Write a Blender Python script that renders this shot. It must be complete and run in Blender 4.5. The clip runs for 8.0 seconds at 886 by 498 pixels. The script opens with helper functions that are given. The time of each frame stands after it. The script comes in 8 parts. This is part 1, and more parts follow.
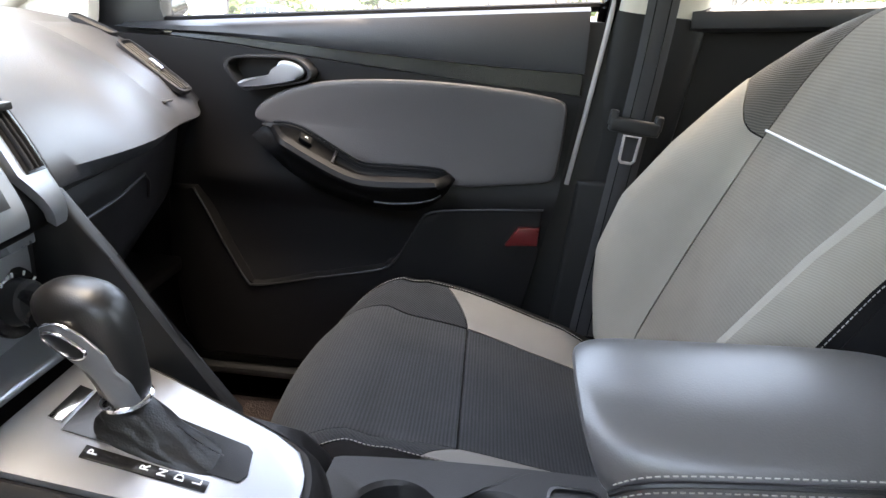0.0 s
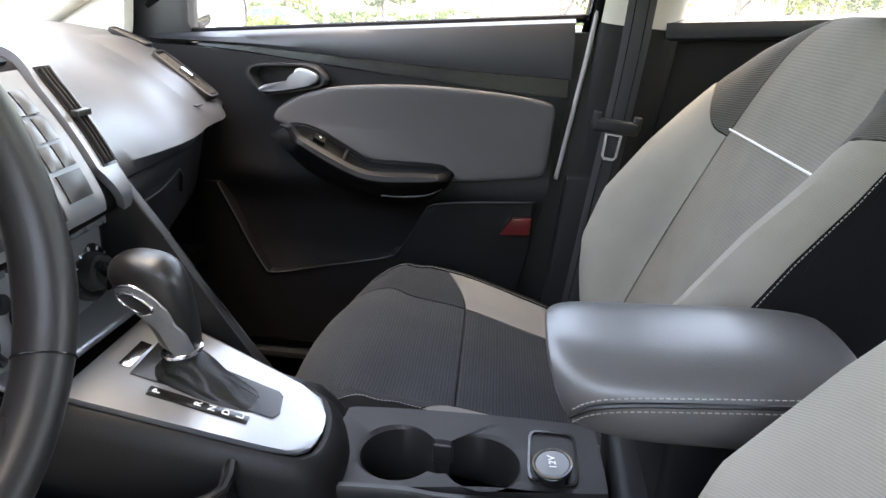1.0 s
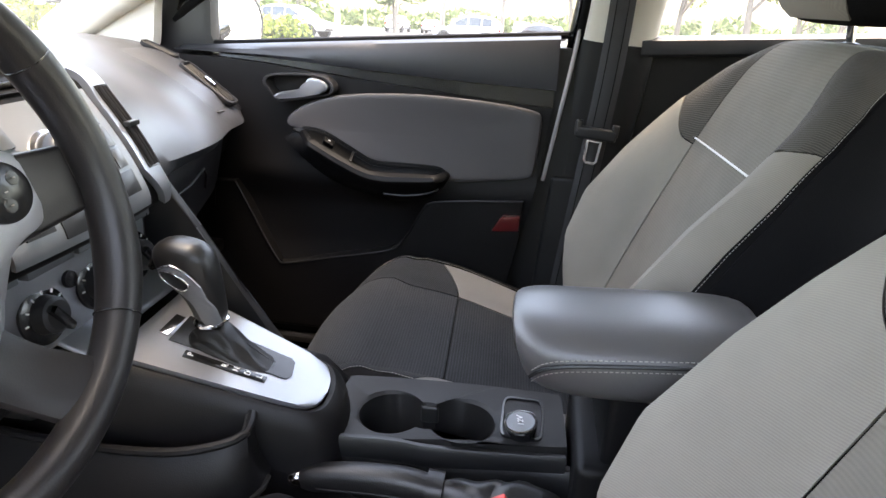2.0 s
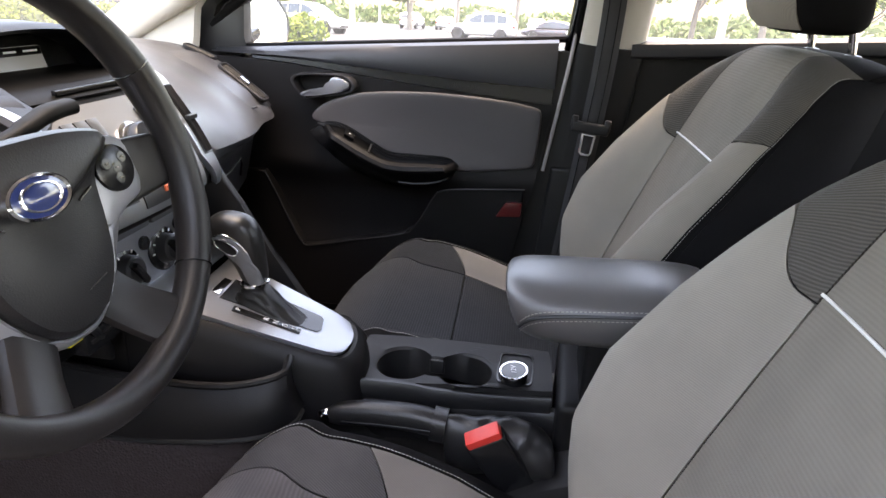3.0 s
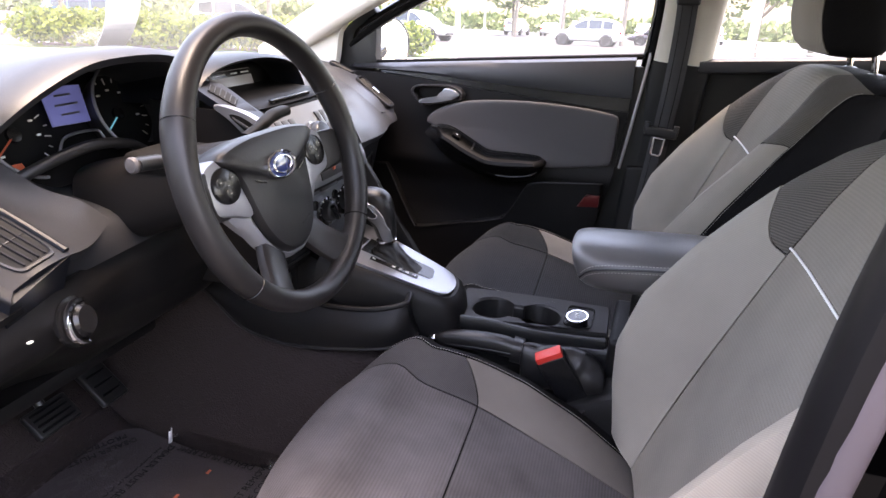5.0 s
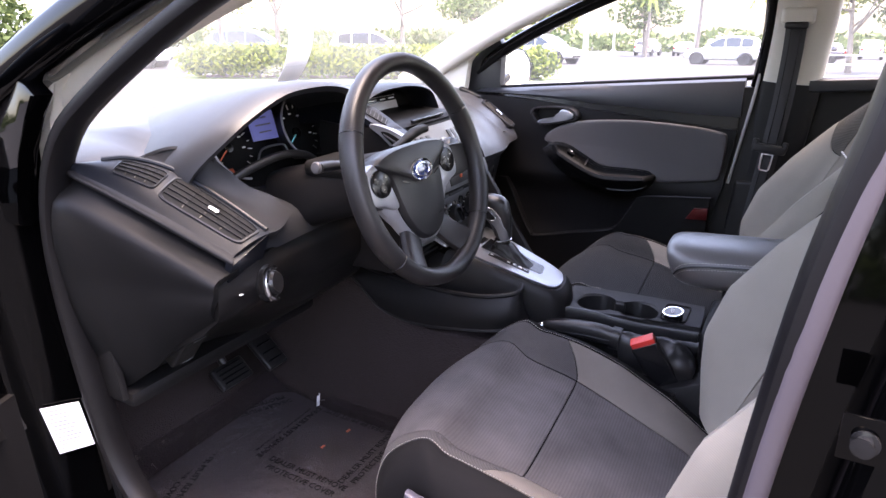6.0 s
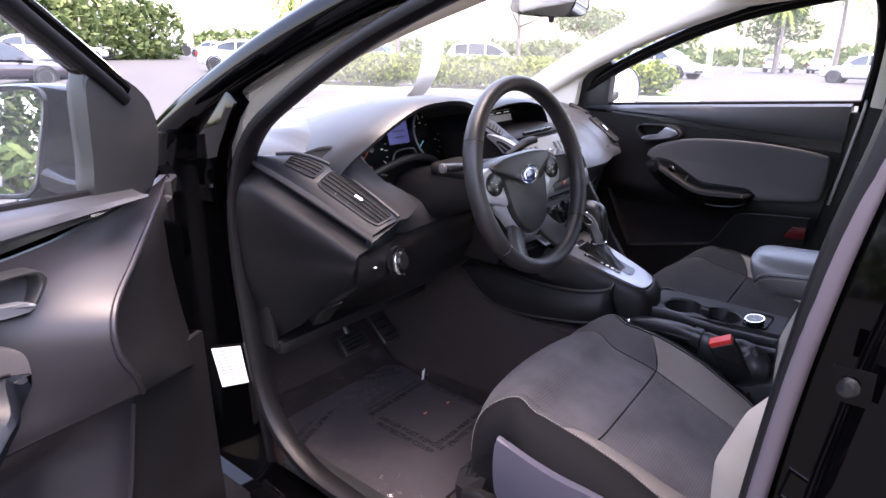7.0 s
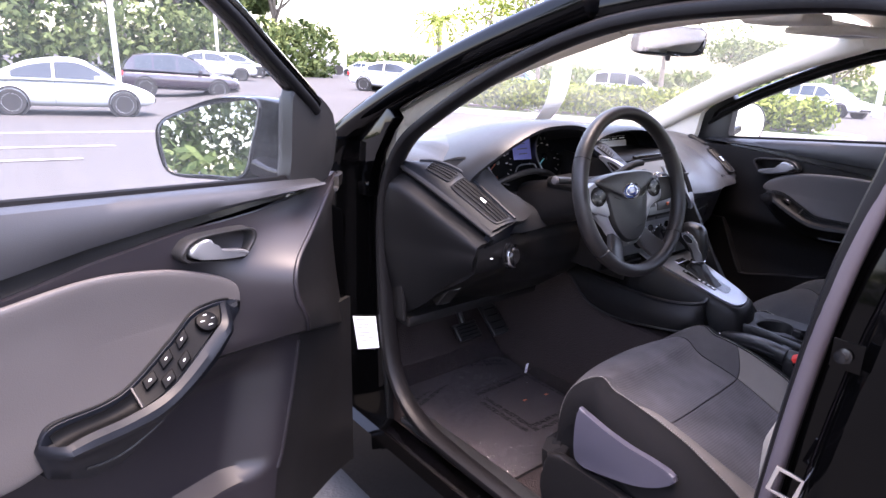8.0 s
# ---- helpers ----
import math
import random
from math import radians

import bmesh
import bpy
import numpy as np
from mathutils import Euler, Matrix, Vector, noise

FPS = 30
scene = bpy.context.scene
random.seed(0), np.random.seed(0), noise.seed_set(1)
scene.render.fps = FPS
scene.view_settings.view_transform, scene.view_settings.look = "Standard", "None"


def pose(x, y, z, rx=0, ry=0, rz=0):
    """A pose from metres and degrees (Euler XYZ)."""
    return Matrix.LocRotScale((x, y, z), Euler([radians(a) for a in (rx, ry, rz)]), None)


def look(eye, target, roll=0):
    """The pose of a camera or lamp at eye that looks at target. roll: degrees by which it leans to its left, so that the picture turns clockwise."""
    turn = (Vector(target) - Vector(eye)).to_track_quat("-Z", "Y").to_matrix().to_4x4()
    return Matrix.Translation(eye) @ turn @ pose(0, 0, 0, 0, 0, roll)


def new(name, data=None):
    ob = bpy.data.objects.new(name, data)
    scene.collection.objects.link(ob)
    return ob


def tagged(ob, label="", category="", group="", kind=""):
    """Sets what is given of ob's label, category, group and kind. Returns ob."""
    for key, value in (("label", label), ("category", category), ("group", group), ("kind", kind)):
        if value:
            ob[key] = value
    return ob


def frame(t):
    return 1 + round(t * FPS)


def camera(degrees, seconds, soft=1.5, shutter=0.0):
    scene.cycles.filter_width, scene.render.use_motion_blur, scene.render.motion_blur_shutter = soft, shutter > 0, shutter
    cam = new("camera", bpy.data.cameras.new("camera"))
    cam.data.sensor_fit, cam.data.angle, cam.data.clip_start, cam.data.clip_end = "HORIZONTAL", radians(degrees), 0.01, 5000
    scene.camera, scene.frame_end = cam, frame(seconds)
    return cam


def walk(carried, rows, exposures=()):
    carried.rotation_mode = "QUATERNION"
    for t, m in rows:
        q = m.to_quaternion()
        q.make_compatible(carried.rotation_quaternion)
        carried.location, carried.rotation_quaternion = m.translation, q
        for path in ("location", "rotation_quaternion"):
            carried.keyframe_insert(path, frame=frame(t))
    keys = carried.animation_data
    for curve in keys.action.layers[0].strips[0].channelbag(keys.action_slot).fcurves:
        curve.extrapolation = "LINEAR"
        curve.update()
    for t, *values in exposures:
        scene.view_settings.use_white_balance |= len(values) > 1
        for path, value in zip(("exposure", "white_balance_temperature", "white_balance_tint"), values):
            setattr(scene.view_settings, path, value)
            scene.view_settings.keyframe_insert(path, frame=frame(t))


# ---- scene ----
cam = camera(70.0, 8.0)
PATH = [
    (0, (0.021, -0.401, 1.088), (-0.193, 1.446, 0.35), 2.1),
    (0.5, (0.031, -0.458, 1.096), (-0.168, 1.39, 0.357), 2.0),
    (1, (0.044, -0.515, 1.11), (-0.187, 1.33, 0.373), 1.8),
    (1.5, (0.061, -0.569, 1.129), (-0.182, 1.274, 0.389), 2.0),
    (3, (0.116, -0.771, 1.171), (-0.18, 1.058, 0.419), 2.1),
    (3.5, (0.109, -0.848, 1.178), (-0.201, 0.975, 0.416), 1.8),
    (4, (0.112, -0.917, 1.192), (-0.191, 0.907, 0.43), 1.5),
    (4.2, (0.118, -0.948, 1.192), (-0.203, 0.874, 0.432), 1.4),
    (5.3, (0.222, -1.126, 1.23), (-0.477, 0.602, 0.503), 0.5),
    (5.5, (0.238, -1.17, 1.226), (-0.525, 0.541, 0.524), -0.1),
    (6, (0.285, -1.255, 1.247), (-0.658, 0.373, 0.569), -1.2),
    (6.5, (0.331, -1.337, 1.276), (-0.737, 0.22, 0.617), -1.1),
    (7, (0.39, -1.427, 1.279), (-0.82, 0.028, 0.634), -0.4),
    (7.5, (0.48, -1.508, 1.273), (-0.915, -0.212, 0.662), 0.3),
    (8, (0.585, -1.595, 1.296), (-0.912, -0.401, 0.718), 1.3),
]
walk(cam, [(t, look(eye, target, roll)) for t, eye, target, roll in PATH], [(0, 4.76, 8200, 11), (1.5, 4.53, 8300, 12), (3, 4.15, 8500, 17), (4.2, 4.1, 8500, 20), (5.5, 4.1, 7700, 25), (6.5, 3.9, 7300, 27), (8, 3.75, 7100, 28)])

# ---- world and light ----
world = bpy.data.worlds.new("sky")
scene.world = world
world.use_nodes = True
wn = world.node_tree
sky = wn.nodes.new("ShaderNodeTexSky")
sky.sky_type = "NISHITA"
sky.sun_disc = False
sky.sun_elevation, sky.sun_rotation = radians(80), radians(90)
sky.air_density, sky.dust_density, sky.ozone_density = 1.0, 3.0, 1.0
wn.links.new(sky.outputs[0], wn.nodes["Background"].inputs[0])
wn.nodes["Background"].inputs[1].default_value = 0.15
sun_lamp = new("sun", bpy.data.lights.new("sun", "SUN"))
sun_lamp.data.energy, sun_lamp.data.angle, sun_lamp.data.color = 0.55, radians(40), (1.0, 0.95, 0.88)
sun_lamp.rotation_euler = Euler((radians(10), 0, radians(90)))


# ---- materials ----
def material(name, colour, rough=0.5, metal=0.0, spec=0.5, grain=0.0, size=0.002, mottle=0.12, blot=0.15, coat=0.0):
    """A painted, moulded or leather surface: base colour varied by stains, fine grain in the relief."""
    m = bpy.data.materials.new(name)
    m.use_nodes = True
    t = m.node_tree
    b = t.nodes["Principled BSDF"]
    b.inputs["Roughness"].default_value, b.inputs["Metallic"].default_value = rough, metal
    b.inputs["Specular IOR Level"].default_value, b.inputs["Coat Weight"].default_value = spec, coat
    b.inputs["Coat Roughness"].default_value = 0.04
    at = t.nodes.new("ShaderNodeNewGeometry")
    n = t.nodes.new("ShaderNodeTexNoise")
    n.inputs["Scale"].default_value, n.inputs["Detail"].default_value = 1 / blot, 6
    t.links.new(at.outputs["Position"], n.inputs["Vector"])
    mix = t.nodes.new("ShaderNodeMix")
    mix.data_type = "RGBA"
    mix.inputs["A"].default_value = (*[c * (1 - mottle) for c in colour], 1)
    mix.inputs["B"].default_value = (*[min(1, c * (1 + mottle)) for c in colour], 1)
    t.links.new(n.outputs["Fac"], mix.inputs["Factor"])
    t.links.new(mix.outputs["Result"], b.inputs["Base Color"])
    ramp = t.nodes.new("ShaderNodeMapRange")
    ramp.inputs["To Min"].default_value, ramp.inputs["To Max"].default_value = max(0.0, rough - 0.12), min(1, rough + 0.12)
    t.links.new(n.outputs["Fac"], ramp.inputs["Value"])
    t.links.new(ramp.outputs["Result"], b.inputs["Roughness"])
    if grain:
        v = t.nodes.new("ShaderNodeTexVoronoi")
        v.inputs["Scale"].default_value = 1 / size
        t.links.new(at.outputs["Position"], v.inputs["Vector"])
        u = t.nodes.new("ShaderNodeBump")
        u.inputs["Strength"].default_value, u.inputs["Distance"].default_value = grain, size * 0.4
        t.links.new(v.outputs["Distance"], u.inputs["Height"])
        t.links.new(u.outputs["Normal"], b.inputs["Normal"])
    return m


def fabric(name, colour, rib=0.0035, way="Y", depth=0.6, stain=0.18, dark=0.55):
    """Woven seat cloth: ribs with thread in them, a little wear and soil."""
    m = material(name, colour, 0.95, spec=0.06, mottle=stain, blot=0.09)
    t = m.node_tree
    b = t.nodes["Principled BSDF"]
    b.inputs["Sheen Weight"].default_value = 0.03
    b.inputs["Sheen Roughness"].default_value = 0.5
    co = t.nodes.new("ShaderNodeTexCoord")
    w = t.nodes.new("ShaderNodeTexWave")
    w.bands_direction = way
    w.inputs["Scale"].default_value = 0.314 / rib
    w.inputs["Distortion"].default_value, w.inputs["Detail"].default_value, w.inputs["Detail Scale"].default_value = 0.6, 2, 30
    t.links.new(co.outputs["Object"], w.inputs["Vector"])
    th = t.nodes.new("ShaderNodeTexNoise")
    th.inputs["Scale"].default_value, th.inputs["Detail"].default_value = 900, 2
    t.links.new(co.outputs["Object"], th.inputs["Vector"])
    add = t.nodes.new("ShaderNodeMath")
    add.operation = "ADD"
    t.links.new(w.outputs["Fac"], add.inputs[0])
    t.links.new(th.outputs["Fac"], add.inputs[1])
    u = t.nodes.new("ShaderNodeBump")
    u.inputs["Strength"].default_value, u.inputs["Distance"].default_value = depth, 0.0012
    t.links.new(add.outputs[0], u.inputs["Height"])
    t.links.new(u.outputs["Normal"], b.inputs["Normal"])
    mix = t.nodes["Mix"]
    shade = t.nodes.new("ShaderNodeMix")
    shade.data_type, shade.blend_type = "RGBA", "MULTIPLY"
    shade.inputs["Factor"].default_value = 1.0
    r = t.nodes.new("ShaderNodeMapRange")
    r.inputs["To Min"].default_value = dark
    t.links.new(w.outputs["Fac"], r.inputs["Value"])
    t.links.new(mix.outputs["Result"], shade.inputs["A"])
    t.links.new(r.outputs["Result"], shade.inputs["B"])
    t.links.new(shade.outputs["Result"], b.inputs["Base Color"])
    return m


def pane(name, tint=(0.92, 0.95, 0.94), gloss=0.06, rough=0.0, haze=0.0):
    """Thin clear sheet: lets light straight through, with a faint even gloss and a pale translucent haze."""
    m = bpy.data.materials.new(name)
    m.use_nodes = True
    t = m.node_tree
    t.nodes.remove(t.nodes["Principled BSDF"])
    a, g, mix = t.nodes.new("ShaderNodeBsdfTransparent"), t.nodes.new("ShaderNodeBsdfGlossy"), t.nodes.new("ShaderNodeMixShader")
    a.inputs["Color"].default_value = (*tint, 1)
    g.inputs["Roughness"].default_value = rough
    mix.inputs[0].default_value = gloss
    t.links.new(a.outputs[0], mix.inputs[1])
    t.links.new(g.outputs[0], mix.inputs[2])
    last = mix
    # pale scatter mixed in for the milky, washed-out view through the glass
    if haze:
        d, b, last = t.nodes.new("ShaderNodeBsdfTranslucent"), t.nodes.new("ShaderNodeTexNoise"), t.nodes.new("ShaderNodeMixShader")
        d.inputs["Color"].default_value = (0.85, 0.85, 0.83, 1)
        b.inputs["Scale"].default_value, b.inputs["Detail"].default_value = 5.0, 5
        r = t.nodes.new("ShaderNodeMapRange")
        r.inputs["From Min"].default_value, r.inputs["From Max"].default_value = 0.3, 0.75
        r.inputs["To Min"].default_value, r.inputs["To Max"].default_value = haze * 0.5, haze * 1.5
        t.links.new(b.outputs["Fac"], r.inputs["Value"])
        t.links.new(r.outputs["Result"], last.inputs[0])
        t.links.new(mix.outputs[0], last.inputs[1])
        t.links.new(d.outputs[0], last.inputs[2])
    t.links.new(last.outputs[0], t.nodes["Material Output"].inputs[0])
    return m


def glow(name, colour, strength):
    m = material(name, colour, 0.3)
    b = m.node_tree.nodes["Principled BSDF"]
    b.inputs["Emission Color"].default_value, b.inputs["Emission Strength"].default_value = (*colour, 1), strength
    return m


PLASTIC = material("charcoal moulded plastic", (0.0062, 0.0058, 0.0060), 0.48, spec=0.22, grain=0.18, size=0.0014)
# PANEL's lighter mauve tone puts the sky's sheen into the colour
PANEL = material("charcoal door plastic, mauve sky sheen in its colour", (0.0100, 0.0085, 0.0108), 0.42, spec=0.36, grain=0.12, size=0.0014)
FACET = material("dark blue-black moulded facet", (0.0034, 0.0044, 0.0068), 0.40, spec=0.24, grain=0.1, size=0.0014)
JET = material("matt jet black plastic", (0.0012, 0.0012, 0.0014), 0.55, spec=0.10)
PAD = material("soft charcoal dash skin", (0.0165, 0.0172, 0.0195), 0.44, grain=0.18, size=0.0018, spec=0.46)
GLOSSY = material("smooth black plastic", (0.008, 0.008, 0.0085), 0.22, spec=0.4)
TRIM = material("charcoal pillar plastic", (0.011, 0.0108, 0.011), 0.5, spec=0.3, grain=0.18, size=0.0014)
SATIN = material("satin black trim", (0.013, 0.013, 0.0135), 0.38, spec=0.4)
SILVER = material("satin silver paint", (0.30, 0.31, 0.325), 0.34, metal=0.75, mottle=0.05)
BRUSHED = material("pale satin silver trim", (0.36, 0.36, 0.37), 0.42, metal=0.65, mottle=0.06)
STEEL = material("dull steel", (0.10, 0.10, 0.105), 0.35, metal=0.9, mottle=0.1)
PALESTRIP = material("pale grey seal strip", (0.34, 0.32, 0.30), 0.5, mottle=0.1)
DARKSILVER = material("dim satin silver", (0.17, 0.175, 0.18), 0.42, metal=0.5, mottle=0.06)
CHROME = material("chrome", (0.78, 0.78, 0.8), 0.12, metal=1.0, mottle=0.03)
LEATHER = material("black leatherette", (0.0105, 0.0100, 0.0102), 0.40, grain=0.22, size=0.0016, spec=0.5)
# base raised to grey for the windscreen's sheen on the worn black pad
ARMPAD = material("worn black armrest leatherette, sheen in its colour", (0.080, 0.075, 0.072), 0.36, spec=0.75, grain=0.12, size=0.0016)
KNOB = material("polished black leather", (0.0075, 0.0073, 0.0073), 0.36, spec=0.5, grain=0.12, size=0.0014)
BOOT = material("soft black gaiter leather", (0.007, 0.0068, 0.0068), 0.42, spec=0.4, grain=0.3, size=0.002)
ARMBLACK = material("satin black arm rest and end panel plastic", (0.005, 0.005, 0.0053), 0.46, spec=0.14, grain=0.1, size=0.0014)
RIM = material("worn wheel leather", (0.0115, 0.0100, 0.0098), 0.40, spec=0.42, grain=0.10, size=0.0014)
SIDE = material("black seat side cloth", (0.0075, 0.0070, 0.0073), 0.9, spec=0.1, grain=0.3, size=0.0012)
CREAM = material("cream pillar plastic", (0.60, 0.56, 0.48), 0.6, grain=0.2, size=0.0015, mottle=0.06)
LINING = material("cream roof lining", (0.62, 0.58, 0.50), 0.95, grain=0.5, size=0.0015, mottle=0.05)
PAINT = material("black car paint", (0.0006, 0.0006, 0.0007), 0.05, spec=0.17, mottle=0.2)
PAINT.node_tree.nodes["Map Range"].inputs["To Min"].default_value, PAINT.node_tree.nodes["Map Range"].inputs["To Max"].default_value = 0.03, 0.09
RUBBER = material("black rubber seal", (0.004, 0.0039, 0.0042), 0.5, spec=0.08)
SHIELD = material("smooth seat plastic with mauve light in its colour", (0.050, 0.047, 0.062), 0.38, spec=0.4, grain=0.08, size=0.0014)
EDGE = material("rubber edge with mauve light in its colour", (0.062, 0.052, 0.060), 0.42, spec=0.4)
GREYRUB = material("greyed rubber seal", (0.0042, 0.0038, 0.0043), 0.45, spec=0.2)
CARPET = material("brown-black carpet", (0.031, 0.024, 0.0235), 1.0, spec=0.1, grain=0.9, size=0.004)
MATPILE = material("charcoal mat pile", (0.060, 0.053, 0.054), 1.0, spec=0.1, grain=0.8, size=0.003)
INLAY = material("grey leatherette inlay", (0.056, 0.051, 0.0505), 0.52, grain=0.25, size=0.0018, mottle=0.10)
RIB_DARK = fabric("charcoal ribbed cloth", (0.034, 0.0365, 0.0405), 0.0048, "X", 0.5, 0.3, 0.60)
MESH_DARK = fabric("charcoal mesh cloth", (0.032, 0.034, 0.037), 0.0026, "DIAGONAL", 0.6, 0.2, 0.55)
# backrest copy of MESH_DARK, lighter than on the cushion
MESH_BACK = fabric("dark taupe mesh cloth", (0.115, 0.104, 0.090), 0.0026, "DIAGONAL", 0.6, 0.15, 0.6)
# darker copy of LIGHT, for the lesser light on the passenger's cushion
PALE_SEAT = fabric("light grey cloth, cushion shade in its colour", (0.160, 0.153, 0.143), 0.0018, "DIAGONAL", 0.2, 0.12, 0.9)
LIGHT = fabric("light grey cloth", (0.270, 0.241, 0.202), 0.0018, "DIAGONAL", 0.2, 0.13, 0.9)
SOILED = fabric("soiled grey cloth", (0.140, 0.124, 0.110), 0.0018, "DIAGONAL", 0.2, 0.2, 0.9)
RIB_WORN = fabric("worn and stained charcoal ribbed cloth", (0.090, 0.082, 0.082), 0.0048, "X", 0.3, 0.7, 0.80)
MESH_WORN = fabric("worn charcoal mesh cloth", (0.068, 0.063, 0.062), 0.0022, "DIAGONAL", 0.4, 0.4, 0.75)
TAUPE = fabric("taupe ribbed cloth", (0.190, 0.169, 0.140), 0.0044, "Z", 0.25, 0.20, 0.93)
PIPING = material("white piping cord", (0.72, 0.70, 0.66), 0.6)
THREAD = material("pale stitching thread", (0.30, 0.28, 0.25), 0.8)
WEB = material("black belt webbing", (0.022, 0.021, 0.022), 0.6, grain=0.5, size=0.0015)
RED = material("red plastic button", (0.62, 0.035, 0.025), 0.4)
REFLECT = material("dark red reflector", (0.07, 0.003, 0.004), 0.25, coat=0.3)
GLASS = pane("clear car glass", (0.97, 0.98, 0.98), 0.025, 0.0, 0.022)
SCREEN_GLASS = pane("windscreen glass", (0.94, 0.955, 0.945), 0.07, 0.02, 0.022)
MIRROR = material("mirror glass", (0.82, 0.84, 0.85), 0.01, metal=1.0, mottle=0.0)
MIRROR.node_tree.nodes["Map Range"].inputs["To Max"].default_value = 0.02
FILM = pane("clear plastic film", (0.94, 0.94, 0.95), 0.06, 0.05)
PRINT = material("black print", (0.006, 0.006, 0.006), 0.6, spec=0.12)
WHITE = material("white print", (0.75, 0.75, 0.74), 0.6)
PAPER = material("white paper", (0.78, 0.78, 0.77), 0.8)
BADGE = material("dark blue enamel", (0.02, 0.035, 0.12), 0.15, coat=1.0)
LCD = glow("lit blue display", (0.09, 0.11, 0.30), 0.035)
LCD2 = material("grey display panel", (0.06, 0.065, 0.07), 0.3)
LCD3 = glow("pale grey display", (0.20, 0.21, 0.22), 0.02)
CYAN = glow("lit cyan pointer", (0.12, 0.5, 0.6), 0.03)
YELLOW = material("yellow label", (0.75, 0.6, 0.03), 0.6)
ORANGE = material("red mark", (0.6, 0.12, 0.05), 0.6)


# ---- shaping helpers ----
BASE = {}


def thing(name, label="", category="", at=(0, 0, 0), group="", kind=""):
    ob = tagged(new(name), label, category, group, kind)
    ob.empty_display_size = 0.05
    ob.location = at
    BASE[ob] = Vector(at)
    return ob


def part(name, bm, mat, parent=None, label="", sharp=38, sub=0, fix=True):
    """Links a bmesh as one mesh object; its vertices are given in the car's axes."""
    if fix:
        bmesh.ops.recalc_face_normals(bm, faces=bm.faces)
    base = BASE.get(parent, Vector())
    bmesh.ops.translate(bm, verts=bm.verts, vec=-base)
    me = bpy.data.meshes.new(name)
    bm.to_mesh(me)
    bm.free()
    me.materials.append(mat)
    for p in me.polygons:
        p.use_smooth = True
    me.set_sharp_from_angle(angle=radians(sharp))
    ob = new(name, me)
    if parent:
        ob.parent = parent
    BASE[ob] = base
    if sub:
        s = ob.modifiers.new("round", "SUBSURF")
        s.levels = s.render_levels = sub
    return tagged(ob, label)


def solo(name, bm, mat, label, category, at=None, group="", kind="", sharp=38, sub=0):
    """A thing of one mesh."""
    ob = part(name, bm, mat, None, label, sharp, sub)
    return tagged(ob, label, category, group, kind)


def spline(pts, n, closed=False):
    """n points evenly along a smooth curve through pts."""
    p = np.array(pts, float)
    k = len(p)
    out = []
    for i in range(k if closed else k - 1):
        a, b, c, d = (p[(i + j) % k] if closed else p[min(max(i + j, 0), k - 1)] for j in (-1, 0, 1, 2))
        for u in np.linspace(0, 1, 12, endpoint=False):
            out.append(0.5 * (2 * b + (c - a) * u + (2 * a - 5 * b + 4 * c - d) * u**2 + (3 * b - a - 3 * c + d) * u**3))
    out.append(p[0] if closed else p[-1])
    out = np.array(out)
    far = np.r_[0, np.cumsum(np.linalg.norm(np.diff(out, axis=0), axis=1))]
    want = np.linspace(0, far[-1], n + 1)[:-1] if closed else np.linspace(0, far[-1], n)
    return np.array([[np.interp(w, far, out[:, c]) for c in range(p.shape[1])] for w in want])


def loft(rings, cap=True, wrap=True, ends=False):
    bm = bmesh.new()
    rows = [[bm.verts.new(p) for p in r] for r in rings]
    n = len(rows[0])
    pairs = list(zip(rows, rows[1:])) + ([(rows[-1], rows[0])] if ends else [])
    for a, b in pairs:
        for i in range(n if wrap else n - 1):
            j = (i + 1) % n
            bm.faces.new((a[i], a[j], b[j], b[i]))
    if cap and not ends:
        bm.faces.new(rows[0][::-1])
        bm.faces.new(rows[-1])
    return bm


def sweep(path, section, up=(0, 0, 1), closed=False, size=None, cap=True):
    """A section of (across, up) points carried along a path."""
    p = [Vector(q) for q in path]
    n = len(p)
    rings = []
    for i in range(n):
        a, b = (p[(i - 1) % n], p[(i + 1) % n]) if closed else (p[max(i - 1, 0)], p[min(i + 1, n - 1)])
        ahead = (b - a).normalized()
        side = ahead.cross(Vector(up)).normalized()
        high = side.cross(ahead)
        k = size[i] if size is not None else 1.0
        rings.append([p[i] + side * s * k + high * h * k for s, h in section])
    return loft(rings, cap, True, closed)


def oval(a, b, n=12, power=2.0):
    out = []
    for i in range(n):
        t = 2 * math.pi * i / n
        c, s = math.cos(t), math.sin(t)
        out.append((a * math.copysign(abs(c) ** (2 / power), c), b * math.copysign(abs(s) ** (2 / power), s)))
    return out


def tube(path, r, n=10, closed=False, up=(0, 0, 1), size=None):
    return sweep(path, oval(r, r, n), up, closed, size)


def rbox(lo, hi, bevel=0.004, seg=2, m=None):
    bm = bmesh.new()
    bmesh.ops.create_cube(bm, size=1)
    for v in bm.verts:
        v.co = Vector(((lo[k] + hi[k]) / 2 + v.co[k] * (hi[k] - lo[k]) for k in range(3)))
    if bevel:
        bmesh.ops.bevel(bm, geom=bm.edges[:], offset=bevel, segments=seg, profile=0.6, affect="EDGES")
    if m is not None:
        bmesh.ops.transform(bm, matrix=m, verts=bm.verts)
    return bm


